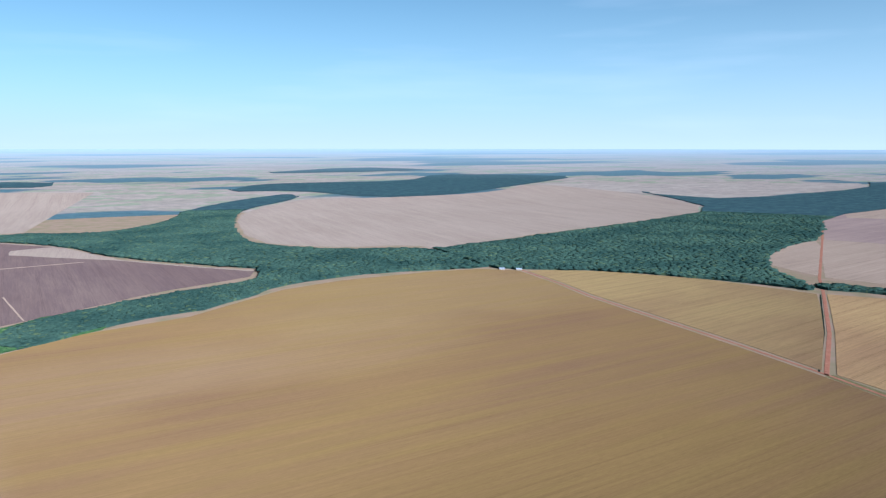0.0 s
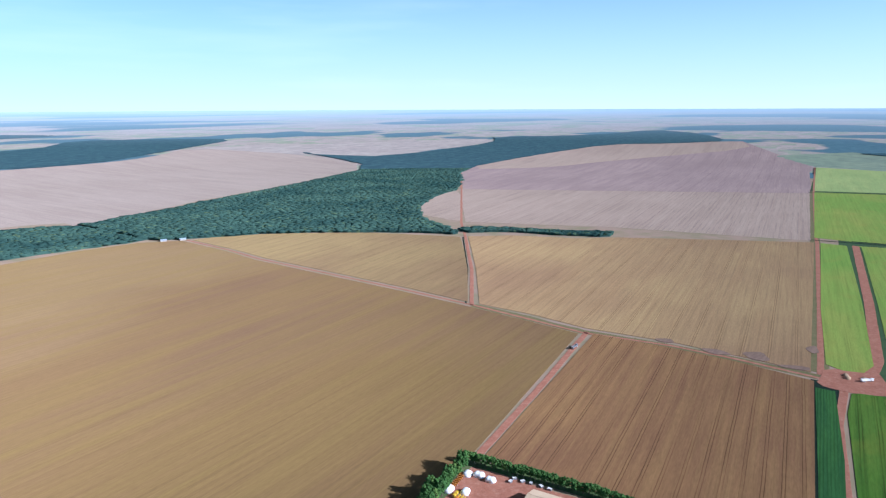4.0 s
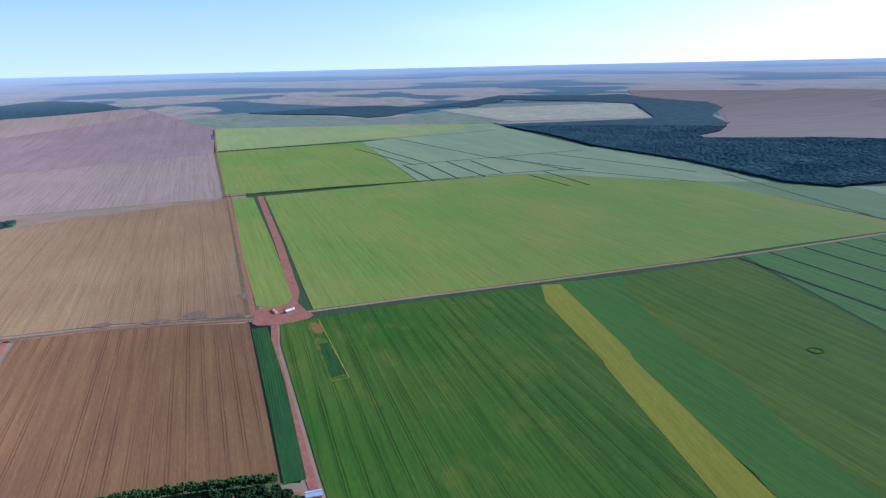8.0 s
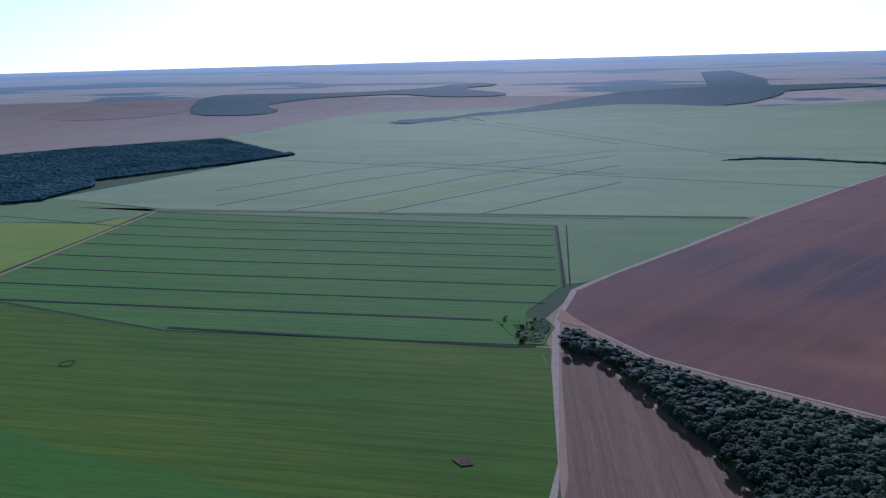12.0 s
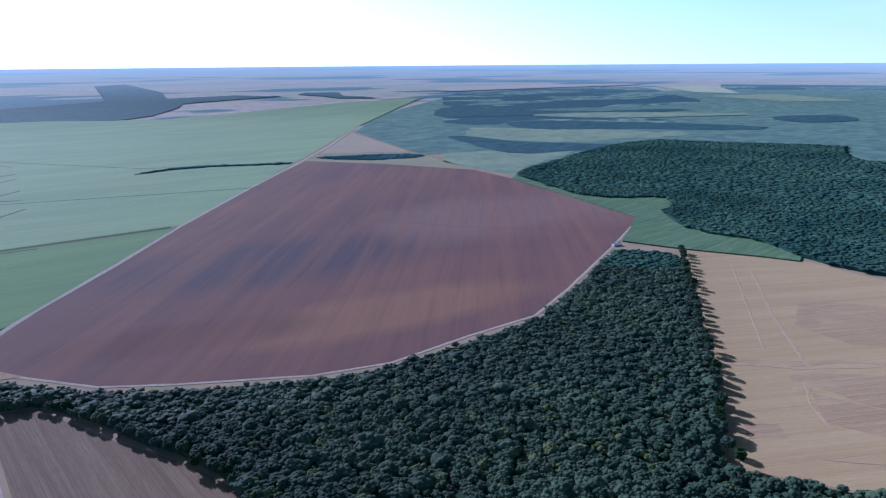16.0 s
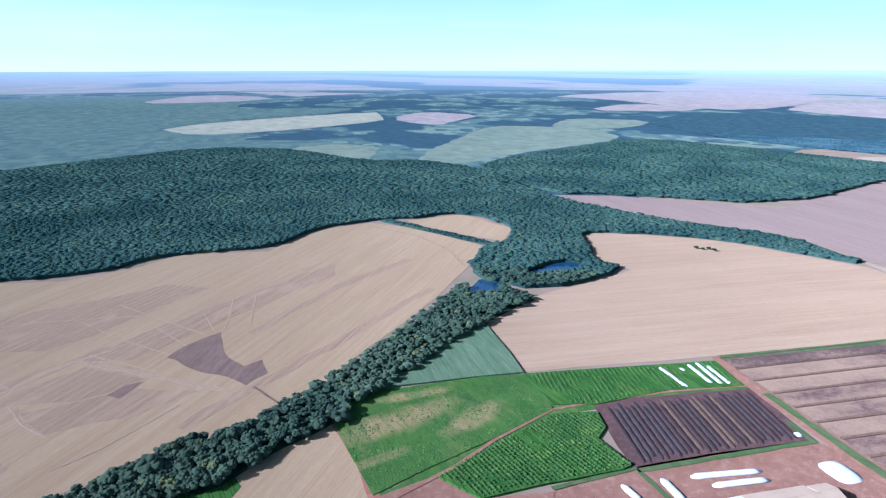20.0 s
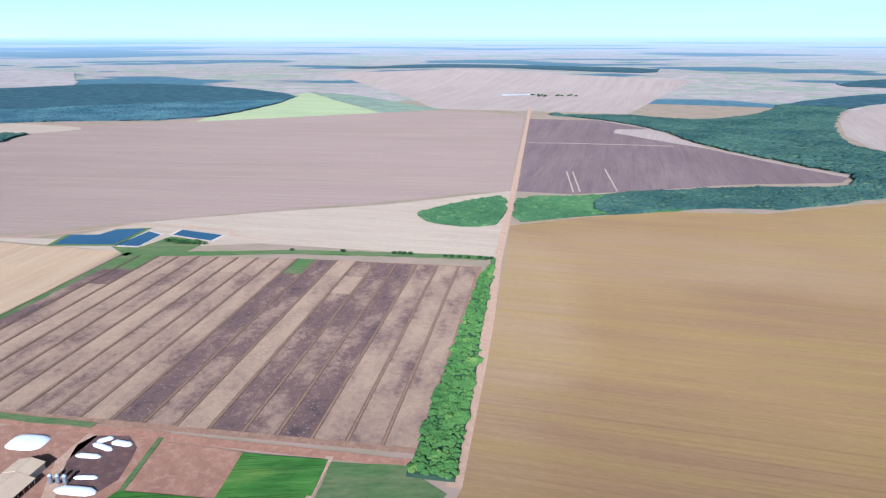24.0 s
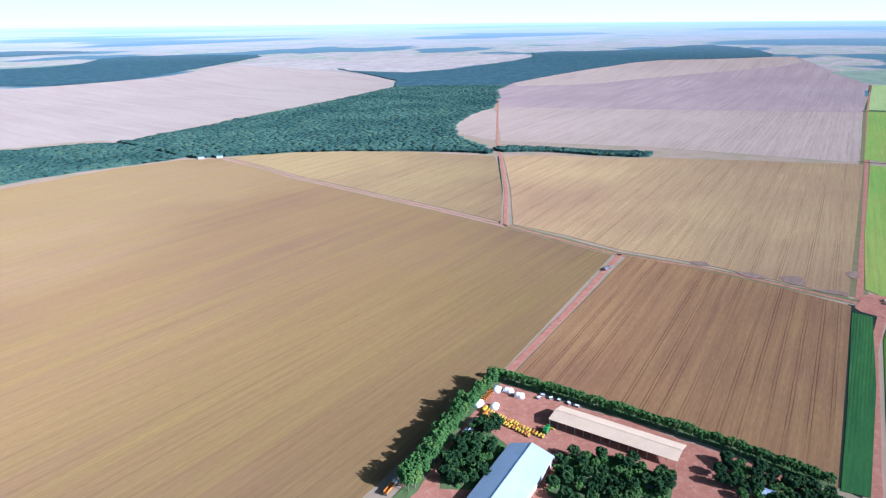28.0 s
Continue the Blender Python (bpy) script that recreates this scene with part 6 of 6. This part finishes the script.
# ---- ponds behind the pens ----
patch("grass_plot", [(-946, 286), (-905, 318), (-925, 362), (-868, 388), (-840, 345), (-893, 285)], "grass", 4, "green grass between ponds and pens", 3, category="grass", step=10.0)
for k in range(14):
    copy_thing(bushes[k % 2], pose(-905 + 2.8 * k + RNG.normal(0, 2), 345 + 2.2 * k + RNG.normal(0, 2.5), 0, 0, 0, 50 * k))
for pts, label in (([(-996, 234), (-1029, 265), (-1002, 293), (-1012, 318), (-988, 352), (-940, 292)], "large rectangular blue pond with earth banks"),
                   ([(-934, 292), (-970, 350), (-942, 355), (-909, 312)], "small blue pond with pale banks"), ([(-930, 367), (-946, 388), (-881, 416), (-867, 392)], "blue rectangular pond beside the stubble")):
    cx, cy = np.mean(pts, axis=0)
    patch("pond_bank", [(cx + (x - cx) * 1.16, cy + (y - cy) * 1.16) for x, y in pts], "road_pale" if len(pts) == 4 else "grass", 6, "low earth bank round the pond", category="bank", step=15.0)
    patch("pond", pts, "water", 10, label, category="pond", step=15.0)
ribbon("track", [(-1115, 160), (-1060, 215), (-1021, 350), (-900, 440), (-873, 425), (-814, 450)], 4.0, "red_pale", 5, "faint curved track round the ponds", "track")

# ---- compost yard, clamps and plots ----
patch("compost_yard", [(-532, -95), (-614, 26), (-540, 68), (-446, -44), (-470, -62)], "compost_yard", 5, "bare brown compost yard", 2, category="yard", step=12.0)
WINDROWS = "dark grey grey grey dark grey grey grey dark dark tan dark dark grey dark tan tan dark dark tan dark dark grey dark dark grey dark".split()
for i, word in enumerate(WINDROWS):
    k = (i + 0.7) / (len(WINDROWS) + 1.0)
    cut = 0.06 * math.sin(i * 2.3) + 0.05
    p, q = Vector((-529 - 82 * k, -86 + 110 * k)), Vector((-454 - 86 * k, -44 + 106 * k))
    p, q = p + (q - p) * max(0.0, cut), q + (p - q) * max(0.0, 0.05 - cut)
    mat, say = {"dark": ("compost", "dark brown"), "grey": ("compost_grey", "grey ashy"), "tan": ("compost_tan", "tan strawy")}[word]
    long_heap("compost_windrow", p, q, 3.5, 0.85, mat, say + " compost windrow in the yard", "windrow", "compost windrows", i, 0.08)
patch("work_yard", [(-448, -46), (-540, 66), (-525, 98), (-444, 158), (-397, 113), (-330, 60), (-330, -80), (-398, -90)], "yard", 5, "brown trodden yard among the clamps", 3, category="yard", step=12.0)
ribbon("grass_strip", [(-444, -44), (-536, 68), (-560, 52)], 5.0, "grass", 7, "green weedy strip along the compost yard", "grass", 1.2, 0.3)
ribbon("grass_strip", [(-400, -92), (-446, -46), (-400, 0)], 4.0, "grass", 7, "green weedy strip between the yards", "grass", 1.2, 0.3)
ribbon("grass_strip", [(-606, 36), (-530, 92), (-490, 122)], 7.0, "grass", 7, "green weedy strip along the pens", "grass", 1.5, 0.3)
ribbon("dirt_road", [(-667, -7), (-591, 42), (-482, 122), (-392, 188), (-290, 262)], 9.0, "pen_road", 6, "red-brown dirt road along the pens", "road", 0.9)
ribbon("dirt_road", [(-478, 118), (-460, 92), (-425, 75), (-390, 30), (-330, -40)], 8.0, "red_pale", 7, "worn dirt track through the work yard", "track", 0.9)
ribbon("grass_strip", [(-441, 150), (-398, 106), (-340, 60)], 4.0, "grass", 8, "green weedy strip with a fence", "grass", 1.2, 0.3)
mound = tagged(mesh_ob("covered_clamp", *(lambda r: ([p for ring in r for p in ring], [[i * 24 + k, i * 24 + (k + 1) % 24, (i + 1) * 24 + (k + 1) % 24, (i + 1) * 24 + k] for i in range(6) for k in range(24)]))(
    [[(13.5 * s * math.copysign(abs(math.cos(a)) ** 0.6, math.cos(a)), 9.5 * s * math.copysign(abs(math.sin(a)) ** 0.6, math.sin(a)), 0.5 + 2.2 * (1 - s ** 5)) for a in [2 * math.pi * k / 24 for k in range(24)]] for s in (1.0, 0.93, 0.8, 0.6, 0.4, 0.2, 0.02)]), M["tarp"], None, True),
    "broad rounded silage clamp under a white sheet", "clamp", "silage clamps")
mound.matrix_world = pose(-499, 82, -0.2, 0, 0, 40)
for p, q, w, h in (((-624, -54), (-590, -25), 4.5, 2), ((-642, -31), (-606, -6), 4.5, 2), ((-646, -15), (-611, 9), 4.5, 2), ((-649, -24), (-608, 2), 4.5, 2), ((-630, -36), (-624, -31), 4, 1.6), ((-451, -10), (-478, 33), 6, 2.6), ((-446, 4), (-469, 38), 6, 2.6),
                   ((-441, -28), (-420, -11), 6, 2.4), ((-423, -51), (-410, -37), 5, 2.2), ((-460, 101), (-446, 112), 5, 2), ((-466, 114), (-449, 120), 5, 2), ((-459, 124), (-446, 132), 6, 2.2), ((-466, 116), (-464, 127), 5, 2),
                   ((-430, 80), (-409, 97), 8, 3), ((-435, 92), (-424, 103), 4, 1.8), ((-411, 57), (-393, 74), 8, 3), ((-405, 40), (-392, 50), 6, 2.4), ((-398, -66), (-378, -50), 20, 4.5), ((-409, -12), (-386, -38), 10, 3), ((-545, 56), (-540, 60), 5, 2)):
    long_heap("silage_bag", p, q, w, h * 0.7, "tarp", "long white plastic silage bag lying on the ground", "silage bag", "silage bags", 2, 0.03, 0.35)
feed = building("feed_barn", -440, 47, math.degrees(math.atan2(44, -34)), 46, 25, 4.6, 3.2, ("tan_roof", "tan_roof"), "feed barn with a dusty tan roof", "barn", False, 10)
for s in (-1, 1):
    hip = from_lists([(-23.4, 0, 7.7), (-23.4, s * 13, 4.4), (-34.5, s * 13, 4.0), (-32.0, 0, 5.6), (-23.4, 0, 7.5), (-23.4, s * 13, 4.2), (-34.5, s * 13, 3.8), (-32.0, 0, 5.4)],
                     [(0, 1, 2, 3), (7, 6, 5, 4), (0, 4, 5, 1), (1, 5, 6, 2), (2, 6, 7, 3), (3, 7, 4, 0)])
    bmesh.ops.recalc_face_normals(hip, faces=hip.faces[:])
    part("end_roof", hip, "white_paint", feed, "white metal sheets sloping at the barn end")
    for x in (-28.0, -34.0):
        part("post", box(0.35, 0.35, 3.8, (x, s * 12.4, 1.9), 0.03), "concrete", feed)
annex = building("mill_annex", -460, 71, math.degrees(math.atan2(44, -34)), 14, 18, 5.6, 2.2, ("tan_roof", "tan_roof"), "tall mill annex with a tan roof", "mill", True, wall="concrete")
for k in range(3):
    sil = thing("feed_bin", -438 + 3.4 * k, 80 + 3.2 * k, 0, "small grey steel feed bin beside the mill", "bin", "feed bins", 0.25)
    part("shell", rod(1.4, 1.4, 5.0, (0, 0, 3.6), "Z", 16), "steel", sil)
    part("cone", rod(1.45, 0.2, 1.2, (0, 0, 6.7), "Z", 16), "zinc", sil)
    part("skirt", rod(0.5, 1.3, 1.1, (0, 0, 0.6), "Z", 12), "steel", sil)
patch("dung_yard", [(-433, 82), (-482, 112), (-452, 141), (-404, 104)], "compost_yard", 7, "dark dung-covered ground under the bags", 3, category="yard", step=8.0, rounds=1)
patch("corral", [(-399, 107), (-437, 149), (-386, 184), (-354, 147)], "yard", 7, "bare brown corral beside the pens", 1, category="corral", step=12.0)
patch("crop_plot", [(-354, 147), (-385, 182), (-339, 218), (-316, 190)], "lush", 8, "bright green square of fodder crop", 0.6, 0.7, category="field", step=10.0)
patch("crop_plot", [(-395, 88), (-401, 107), (-356, 143), (-318, 188), (-300, 150), (-330, 90)], "lush", 8, "bright green fodder crop by the corral", 0.6, 0.7, category="field", step=10.0)
patch("rough_ground", [(-314, 190), (-337, 218), (-300, 250), (-262, 250), (-250, 200), (-290, 150)], "grass", 8, "rough weedy ground at the pen corner", 3, category="grass", step=10.0)
ribbon("track", [(-342, 222), (-318, 190), (-290, 150)], 5.0, "red_pale", 9, "dirt track between the fodder plots", "track")
patch("field", [(-672, -246), (-562, -163), (-536, -198), (-478, -270), (-552, -274), (-615, -278)], "corn", 4, "pale green maize triangle beside the tree belt", 2, 1.5)
patch("field", [(-422, -280), (-478, -272), (-487, -253), (-536, -198), (-560, -162), (-525, -130), (-506, -121), (-445, -148), (-380, -180), (-345, -195)], "weeds", 4, "weedy green field with dry yellow patches", 2, 0.5)
patch("field", [(-560, -162), (-660, -7), (-614, 18), (-578, -41), (-528, -89), (-513, -123)], "lush", 4, "bright green crop strips beside the silage bags", 1.5, 0.8)
patch("field", [(-380, -165), (-434, -144), (-497, -117), (-515, -87), (-494, -76), (-475, -78), (-449, -48), (-440, -53), (-404, -95), (-370, -130)], "lush", 5, "lush green fodder crop with wavy edge", 2, 1.4, step=12.0)
patch("bare_strip", [(-625, -60), (-655, -14), (-614, 14), (-585, -25)], "pen_mid", 12, "bare brown ground under the silage bags", 3, category="ground", step=8.0)
ribbon("grass_strip", [(-330, -190), (-398, -160), (-444, -147), (-506, -121), (-532, -92), (-578, -38), (-618, 24)], 20.0, "weeds", 3.4, "weedy green margins of the dirt track", "grass", 2.0)
ribbon("track", [(-330, -190), (-398, -160), (-444, -147), (-506, -121), (-532, -92), (-578, -38), (-618, 24)], 3.2, "yard", 10, "narrow dirt track between green plots", "track")
ribbon("track", [(-340, -190), (-375, -222), (-414, -267), (-424, -282)], 8.0, "red", 6, "red dirt track at the field corner", "track")
patch("field", [(-424, -275), (-414, -268), (-340, -190), (-300, -180), (-290, -250), (-330, -296), (-385, -292)], "tan", 5, "pale tan bare ground below the tree belt", 2)
patch("field", [(-262, -299), (-293, -311), (-328, -297), (-318, -280), (-260, -270)], "lush", 7, "small green clearing beside the tree belt", 2)
patch("yard", [(-398, -90), (-330, -80), (-300, -150), (-345, -192), (-396, -160), (-372, -130)], "yard", 4, "brown trodden ground beside the crop", 2, category="yard")

# ---- marks on the tan field ----
def mark(pts, mat, level, label, rough=3.0):
    patch("cut_stubble", pts, mat, level, label, rough * 2.2, category="stubble", step=5.0)


mark([(-455, -488), (-533, -484), (-500, -456), (-477, -424), (-467, -403), (-483, -401), (-464, -378), (-436, -377), (-446, -400), (-448, -426), (-457, -466)], "mulch", 5, "dark wedge of unburnt stubble on the tan field", 5)
mark([(-272, -580), (-354, -570), (-446, -560), (-599, -544), (-797, -519), (-747, -485), (-574, -503), (-437, -511), (-409, -563), (-352, -561), (-270, -568)], "stubble", 4, "long brown strip of cut stubble", 3)
mark([(-339, -546), (-410, -538), (-411, -470), (-398, -464), (-356, -490), (-332, -522)], "stubble", 4.5, "brown block of cut stubble", 2)
mark([(-323, -508), (-395, -461), (-414, -406), (-362, -422), (-309, -462)], "stubble", 4, "brown block of cut stubble", 2)
mark([(-358, -379), (-393, -380), (-452, -373), (-569, -362), (-750, -352), (-750, -340), (-553, -351), (-444, -362), (-387, -365), (-357, -369)], "stubble", 4, "long brown strip of cut stubble", 2)
mark([(-537, -458), (-614, -460), (-714, -462), (-860, -440), (-860, -425), (-696, -450), (-599, -449), (-534, -446)], "stubble", 4, "brown strip of cut stubble", 2)
mark([(-375, -472), (-395, -472), (-407, -464), (-376, -457)], "mulch", 5, "small dark patch of stubble", 2)
mark([(-245, -462), (-272, -462), (-272, -442), (-243, -440)], "stubble", 4, "small brown block of stubble", 3)
mark([(-320, -550), (-341, -543), (-323, -508), (-308, -515)], "stubble", 4, "brown turning place on the stubble", 4)
mark([(-430, -740), (-620, -660), (-640, -600), (-420, -600), (-390, -660)], "stubble", 4, "brown block of cut stubble", 4)
for k, (line, w) in enumerate((([(-432, -852), (-383, -698), (-346, -551)], 5.0), ([(-417, -877), (-326, -595)], 2.5), ([(-272, -571), (-349, -555), (-412, -557), (-447, -548)], 7.0), ([(-447, -548), (-625, -550), (-825, -539), (-980, -500)], 4.0),
                               ([(-415, -561), (-418, -488), (-425, -376)], 9.0), ([(-429, -557), (-428, -467)], 4.0), ([(-488, -642), (-469, -556), (-462, -488)], 2.6), ([(-546, -650), (-530, -568), (-515, -492)], 2.6),
                               ([(-511, -560), (-485, -489)], 2.2), ([(-625, -550), (-574, -512), (-538, -487)], 2.2), ([(-639, -528), (-562, -473)], 2.0), ([(-563, -540), (-526, -489)], 2.0), ([(-432, -542), (-515, -539), (-606, -538)], 1.8),
                               ([(-450, -528), (-530, -526), (-600, -526)], 1.6), ([(-400, -728), (-459, -696), (-499, -642), (-537, -589)], 3.0), ([(-329, -530), (-313, -490), (-308, -455)], 3.0), ([(-279, -412), (-316, -404), (-389, -403)], 3.0))):
    ribbon("wheel_track", line, 0.62 * w, "swath", 5.1 + 0.03 * k, "pale straw wheel track over the tan field", "track", 0.35 * w)
ribbon("wheel_track", [(-439, -369), (-429, -345), (-421, -324)], 2.0, "mulch", 11, "thin dark wheel track to the tree belt", "track", 0.6)
ribbon("wheel_track", [(-1026, -600), (-990, -480), (-930, -400), (-860, -345)], 5.0, "stubble", 6, "curved brown wheel track at the field end", "track", 1.0)
for line in ([(-820, 1144), (-698, 999)], [(-791, 1215), (-654, 1049)], [(-828, 1135), (-706, 990)]):
    ribbon("wheel_track", line, 2.6, "mauve", 6, "pale wheel track over the dark tilled field", "track", 0.8)
ribbon("wheel_track", [(-1132, 1377), (-1034, 1459), (-841, 1591)], 7.0, "mauve", 6, "pale track across the dark tilled field", "track", 1.5)
ribbon("track", [(-413, 1480), (-560, 1530), (-771, 1618), (-1045, 1838), (-1278, 1912)], 8.0, "pale", 6, "pale track along the forest edge", "track", 1.5)

# ---- round the bend of the pale road ----
patch("marsh", [(444, -518), (408, -558), (385, -545), (366, -500), (384, -487)], "marsh", 8, "bright green weedy hollow in the road bend", 3, 0.3, category="marsh", step=8.0)
MARSH = [(444, -518), (408, -558), (385, -545), (366, -500), (384, -487)]
mrng = np.random.default_rng(91)
for k in range(18):
    x, y = mrng.uniform(366, 444), mrng.uniform(-558, -487)
    if inside(MARSH, np.array([x]), np.array([y]))[0] or k % 6 == 0 and x > 400:
        copy_thing(bushes[k % 2], pose(x, y, 0.4, 0, 0, 53 * k) @ Matrix.Scale(mrng.uniform(0.3, 0.85), 4))
patch("sand_patch", [(414, -594), (396, -584), (350, -566), (372, -561), (392, -560)], "red_pale", 6, "pale trampled sand at the field corner", 3, category="sand", step=8.0)
patch("wet_strip", [(366, -494), (351, -500), (200, -295), (207, -285), (273, -368)], "grass", 4, "dull green grassy strip beside the dirt road", 2, category="grass", step=10.0)
patch("mud_patch", [(354, -482), (346, -474), (335, -464), (341, -470)], "road_pale", 9, "pale bare patch in the crop edge", 1.5, category="mud", step=4.0, rounds=1)
patch("bare_plot", [(295, -299), (290, -307), (279, -304), (284, -297)], "pen_dark", 12, "small bare plot sunk in the green crop", 0.6, 0.3, category="plot", step=4.0)
patch("crop_trial", [(634, 341), (640, 332), (614, 312), (605, 320)], "rust", 9.5, "rusty dying end of the trial plot", 3, 0.1, category="field", step=4.0, rounds=1)
patch("crop_trial", [(583, 303), (589, 295), (526, 250), (517, 259)], "green_strip", 9.5, "dark wet end of the trial plot", 3, 0.1, category="field", step=5.0)
ribbon("crop_edge", [(647, 335), (518, 242), (508, 254)], 1.3, "lime", 12, "thin yellow edge of the trial plot", "field", 0.7, 0.1)
ribbon("crop_mark", [(675 + 6.5 * math.cos(k * math.pi / 8), -169 + 6.5 * math.sin(k * math.pi / 8)) for k in range(17)], 1.5, "green_strip", 12, "dark ring of wet crop in the soy", "field", 0.5, 0.1)
# the first hut stands in for a small machine and a white pile
for x, y, turn in ((-217, -440, 60), (-290, -988, 20), (126, 1502, 0), (163, 1497, 0)):
    h = building("store_hut", x, y, turn, 12, 7, 3.0, 1.2, ("zinc", "zinc"), "small white-roofed hut at the field edge", "hut", True)
    part("door", box(1.2, 0.12, 2.1, (0, -3.56, 1.05), 0.02), "steel", h)
far_farm = [make_tree(-1900, 2500, 10, 6, "leaf_dark", 311, "dark tree beside the far farm", "far farm trees", 0.8)]
for k in range(12):
    copy_thing(far_farm[0], pose(-2010 + 15 * k + RNG.normal(0, 10), 2480 + 6 * k + RNG.normal(0, 30), 0, 0, 0, 40 * k))
for k in range(5):
    h = building("farm_building", -2090 + 14 * k, 2380 + 22 * k, 30, 26, 12, 5, 2, ("zinc", "zinc"), "white-roofed building of a far farm", "farm building", True)
    part("door", box(3.0, 0.2, 3.2, (0, -6.1, 1.6), 0.02), "steel", h)

# ---- the trees nearest to the camera, on the forest's edge ----
wild = [make_tree(-150, -262, 13.0, 4.6, "leaf", 321, "broad dark green forest tree at the stand's edge", "forest edge trees"), make_tree(-60, -275, 11.0, 4.0, "leaf", 322, "dark green forest tree at the stand's edge", "forest edge trees"),
        make_tree(20, -300, 14.5, 4.2, "leaf_dark", 323, "tall dark forest tree at the stand's edge", "forest edge trees"), make_tree(70, -345, 10.0, 3.6, "leaf_bright", 324, "lighter green forest tree at the stand's edge", "forest edge trees")]
row_of_trees([(98, -362), (128, -400), (168, -430), (202, -446), (245, -474), (307, -508), (345, -500)], 12.0, wild[:3], 1.5, RNG)
row_of_trees([(-213, -408), (-217, -440), (-239, -492), (-276, -618), (-334, -812), (-372, -945)], 14.0, wild[:3], 1.8, RNG)


def clumps(name, pts, gap, size, height, mat, label, seed, row=0.0, turn=0.0, bare=0.0, base=0.5):
    """Low leafy tufts over a field, scattered or in rows, with thin spots."""
    rng = np.random.default_rng(seed)
    a = np.array(pts)
    mid = a.mean(0)
    span = np.hypot(*(a.max(0) - a.min(0))) / 2 + 5
    gx, gy = np.meshgrid(np.arange(-span, span, gap), np.arange(-span, span, row or gap))
    gx = gx.ravel() + rng.uniform(-.5, .5, gx.size) * gap
    gy = gy.ravel() + rng.uniform(-.5, .5, gy.size) * (0.5 if row else gap)
    c, s = math.cos(radians(turn)), math.sin(radians(turn))
    x, y = mid[0] + c * gx - s * gy, mid[1] + s * gx + c * gy
    ok = inside(pts, x, y)
    V, F, k = [], [], 0
    v, f = ICO[1]
    for px, py in zip(x[ok], y[ok]):
        dense_here = noise.noise(Vector((px / 34.0, py / 34.0, seed))) + 0.4 * noise.noise(Vector((px / 7.0, py / 7.0, seed)))
        if dense_here < bare - 0.25 * rng.uniform():
            continue
        r = size * rng.uniform(0.5, 1.4)
        V.append(v * (1 + rng.normal(0, 0.18, (len(v), 1))) * np.array([r, r * rng.uniform(0.7, 1.3), height * rng.uniform(0.6, 1.5)]) + np.array([px, py, base]))
        F.append(f + k)
        k += len(v)
    ob = mesh_ob(name, np.concatenate(V), np.concatenate(F).tolist(), M[mat], smooth=True)
    return tagged(ob, label, "weeds", "", "stuff")


clumps("marsh_weeds", [(425, -525), (408, -556), (388, -545), (372, -502), (386, -492)], 1.8, 1.5, 0.9, "leaf_bright", "bright green marsh weeds in the road bend", 70, bare=-0.1)
WEEDS = [(-411, -266), (-487, -253), (-536, -198), (-560, -162), (-525, -130), (-506, -121), (-445, -148), (-380, -180), (-345, -195)]
clumps("weeds", WEEDS, 1.75, 0.85, 0.42, "leaf_bright", "bright green weeds grown patchily over a dry field", 71, bare=0.02)
clumps("weeds", WEEDS, 4.4, 0.9, 0.5, "leaf_scrub", "darker green weeds in a dry field", 72, bare=0.1)
clumps("fodder_plants", [(-382, -165), (-434, -146), (-496, -117), (-513, -88), (-494, -78), (-475, -80), (-449, -50), (-441, -55), (-405, -97), (-372, -130)], 1.5, 0.95, 0.8, "leaf_bright", "lush bright green fodder plants in rows", 73, 3.4, 52.0, -0.35, 1.75)
clumps("fodder_plants", [(-560, -160), (-656, -9), (-616, 15), (-580, -42), (-530, -90), (-515, -123)], 1.7, 0.9, 0.7, "leaf_bright", "bright green fodder plants in uneven rows", 74, 4.2, 30.0, -0.1, 1.05)
clumps("garden_plants", [(150, 345), (165, 361), (190, 368), (196, 345), (165, 312), (140, 325)], 2.0, 1.1, 1.0, "leaf_bright", "bright green garden plants between the yard trees", 75, bare=-0.1)
clumps("garden_plants", [(195, 292), (226, 322), (243, 311), (262, 300), (272, 268), (250, 250), (205, 270)], 2.2, 1.2, 1.1, "leaf_bright", "bright green undergrowth between the yard trees", 76, bare=-0.05)
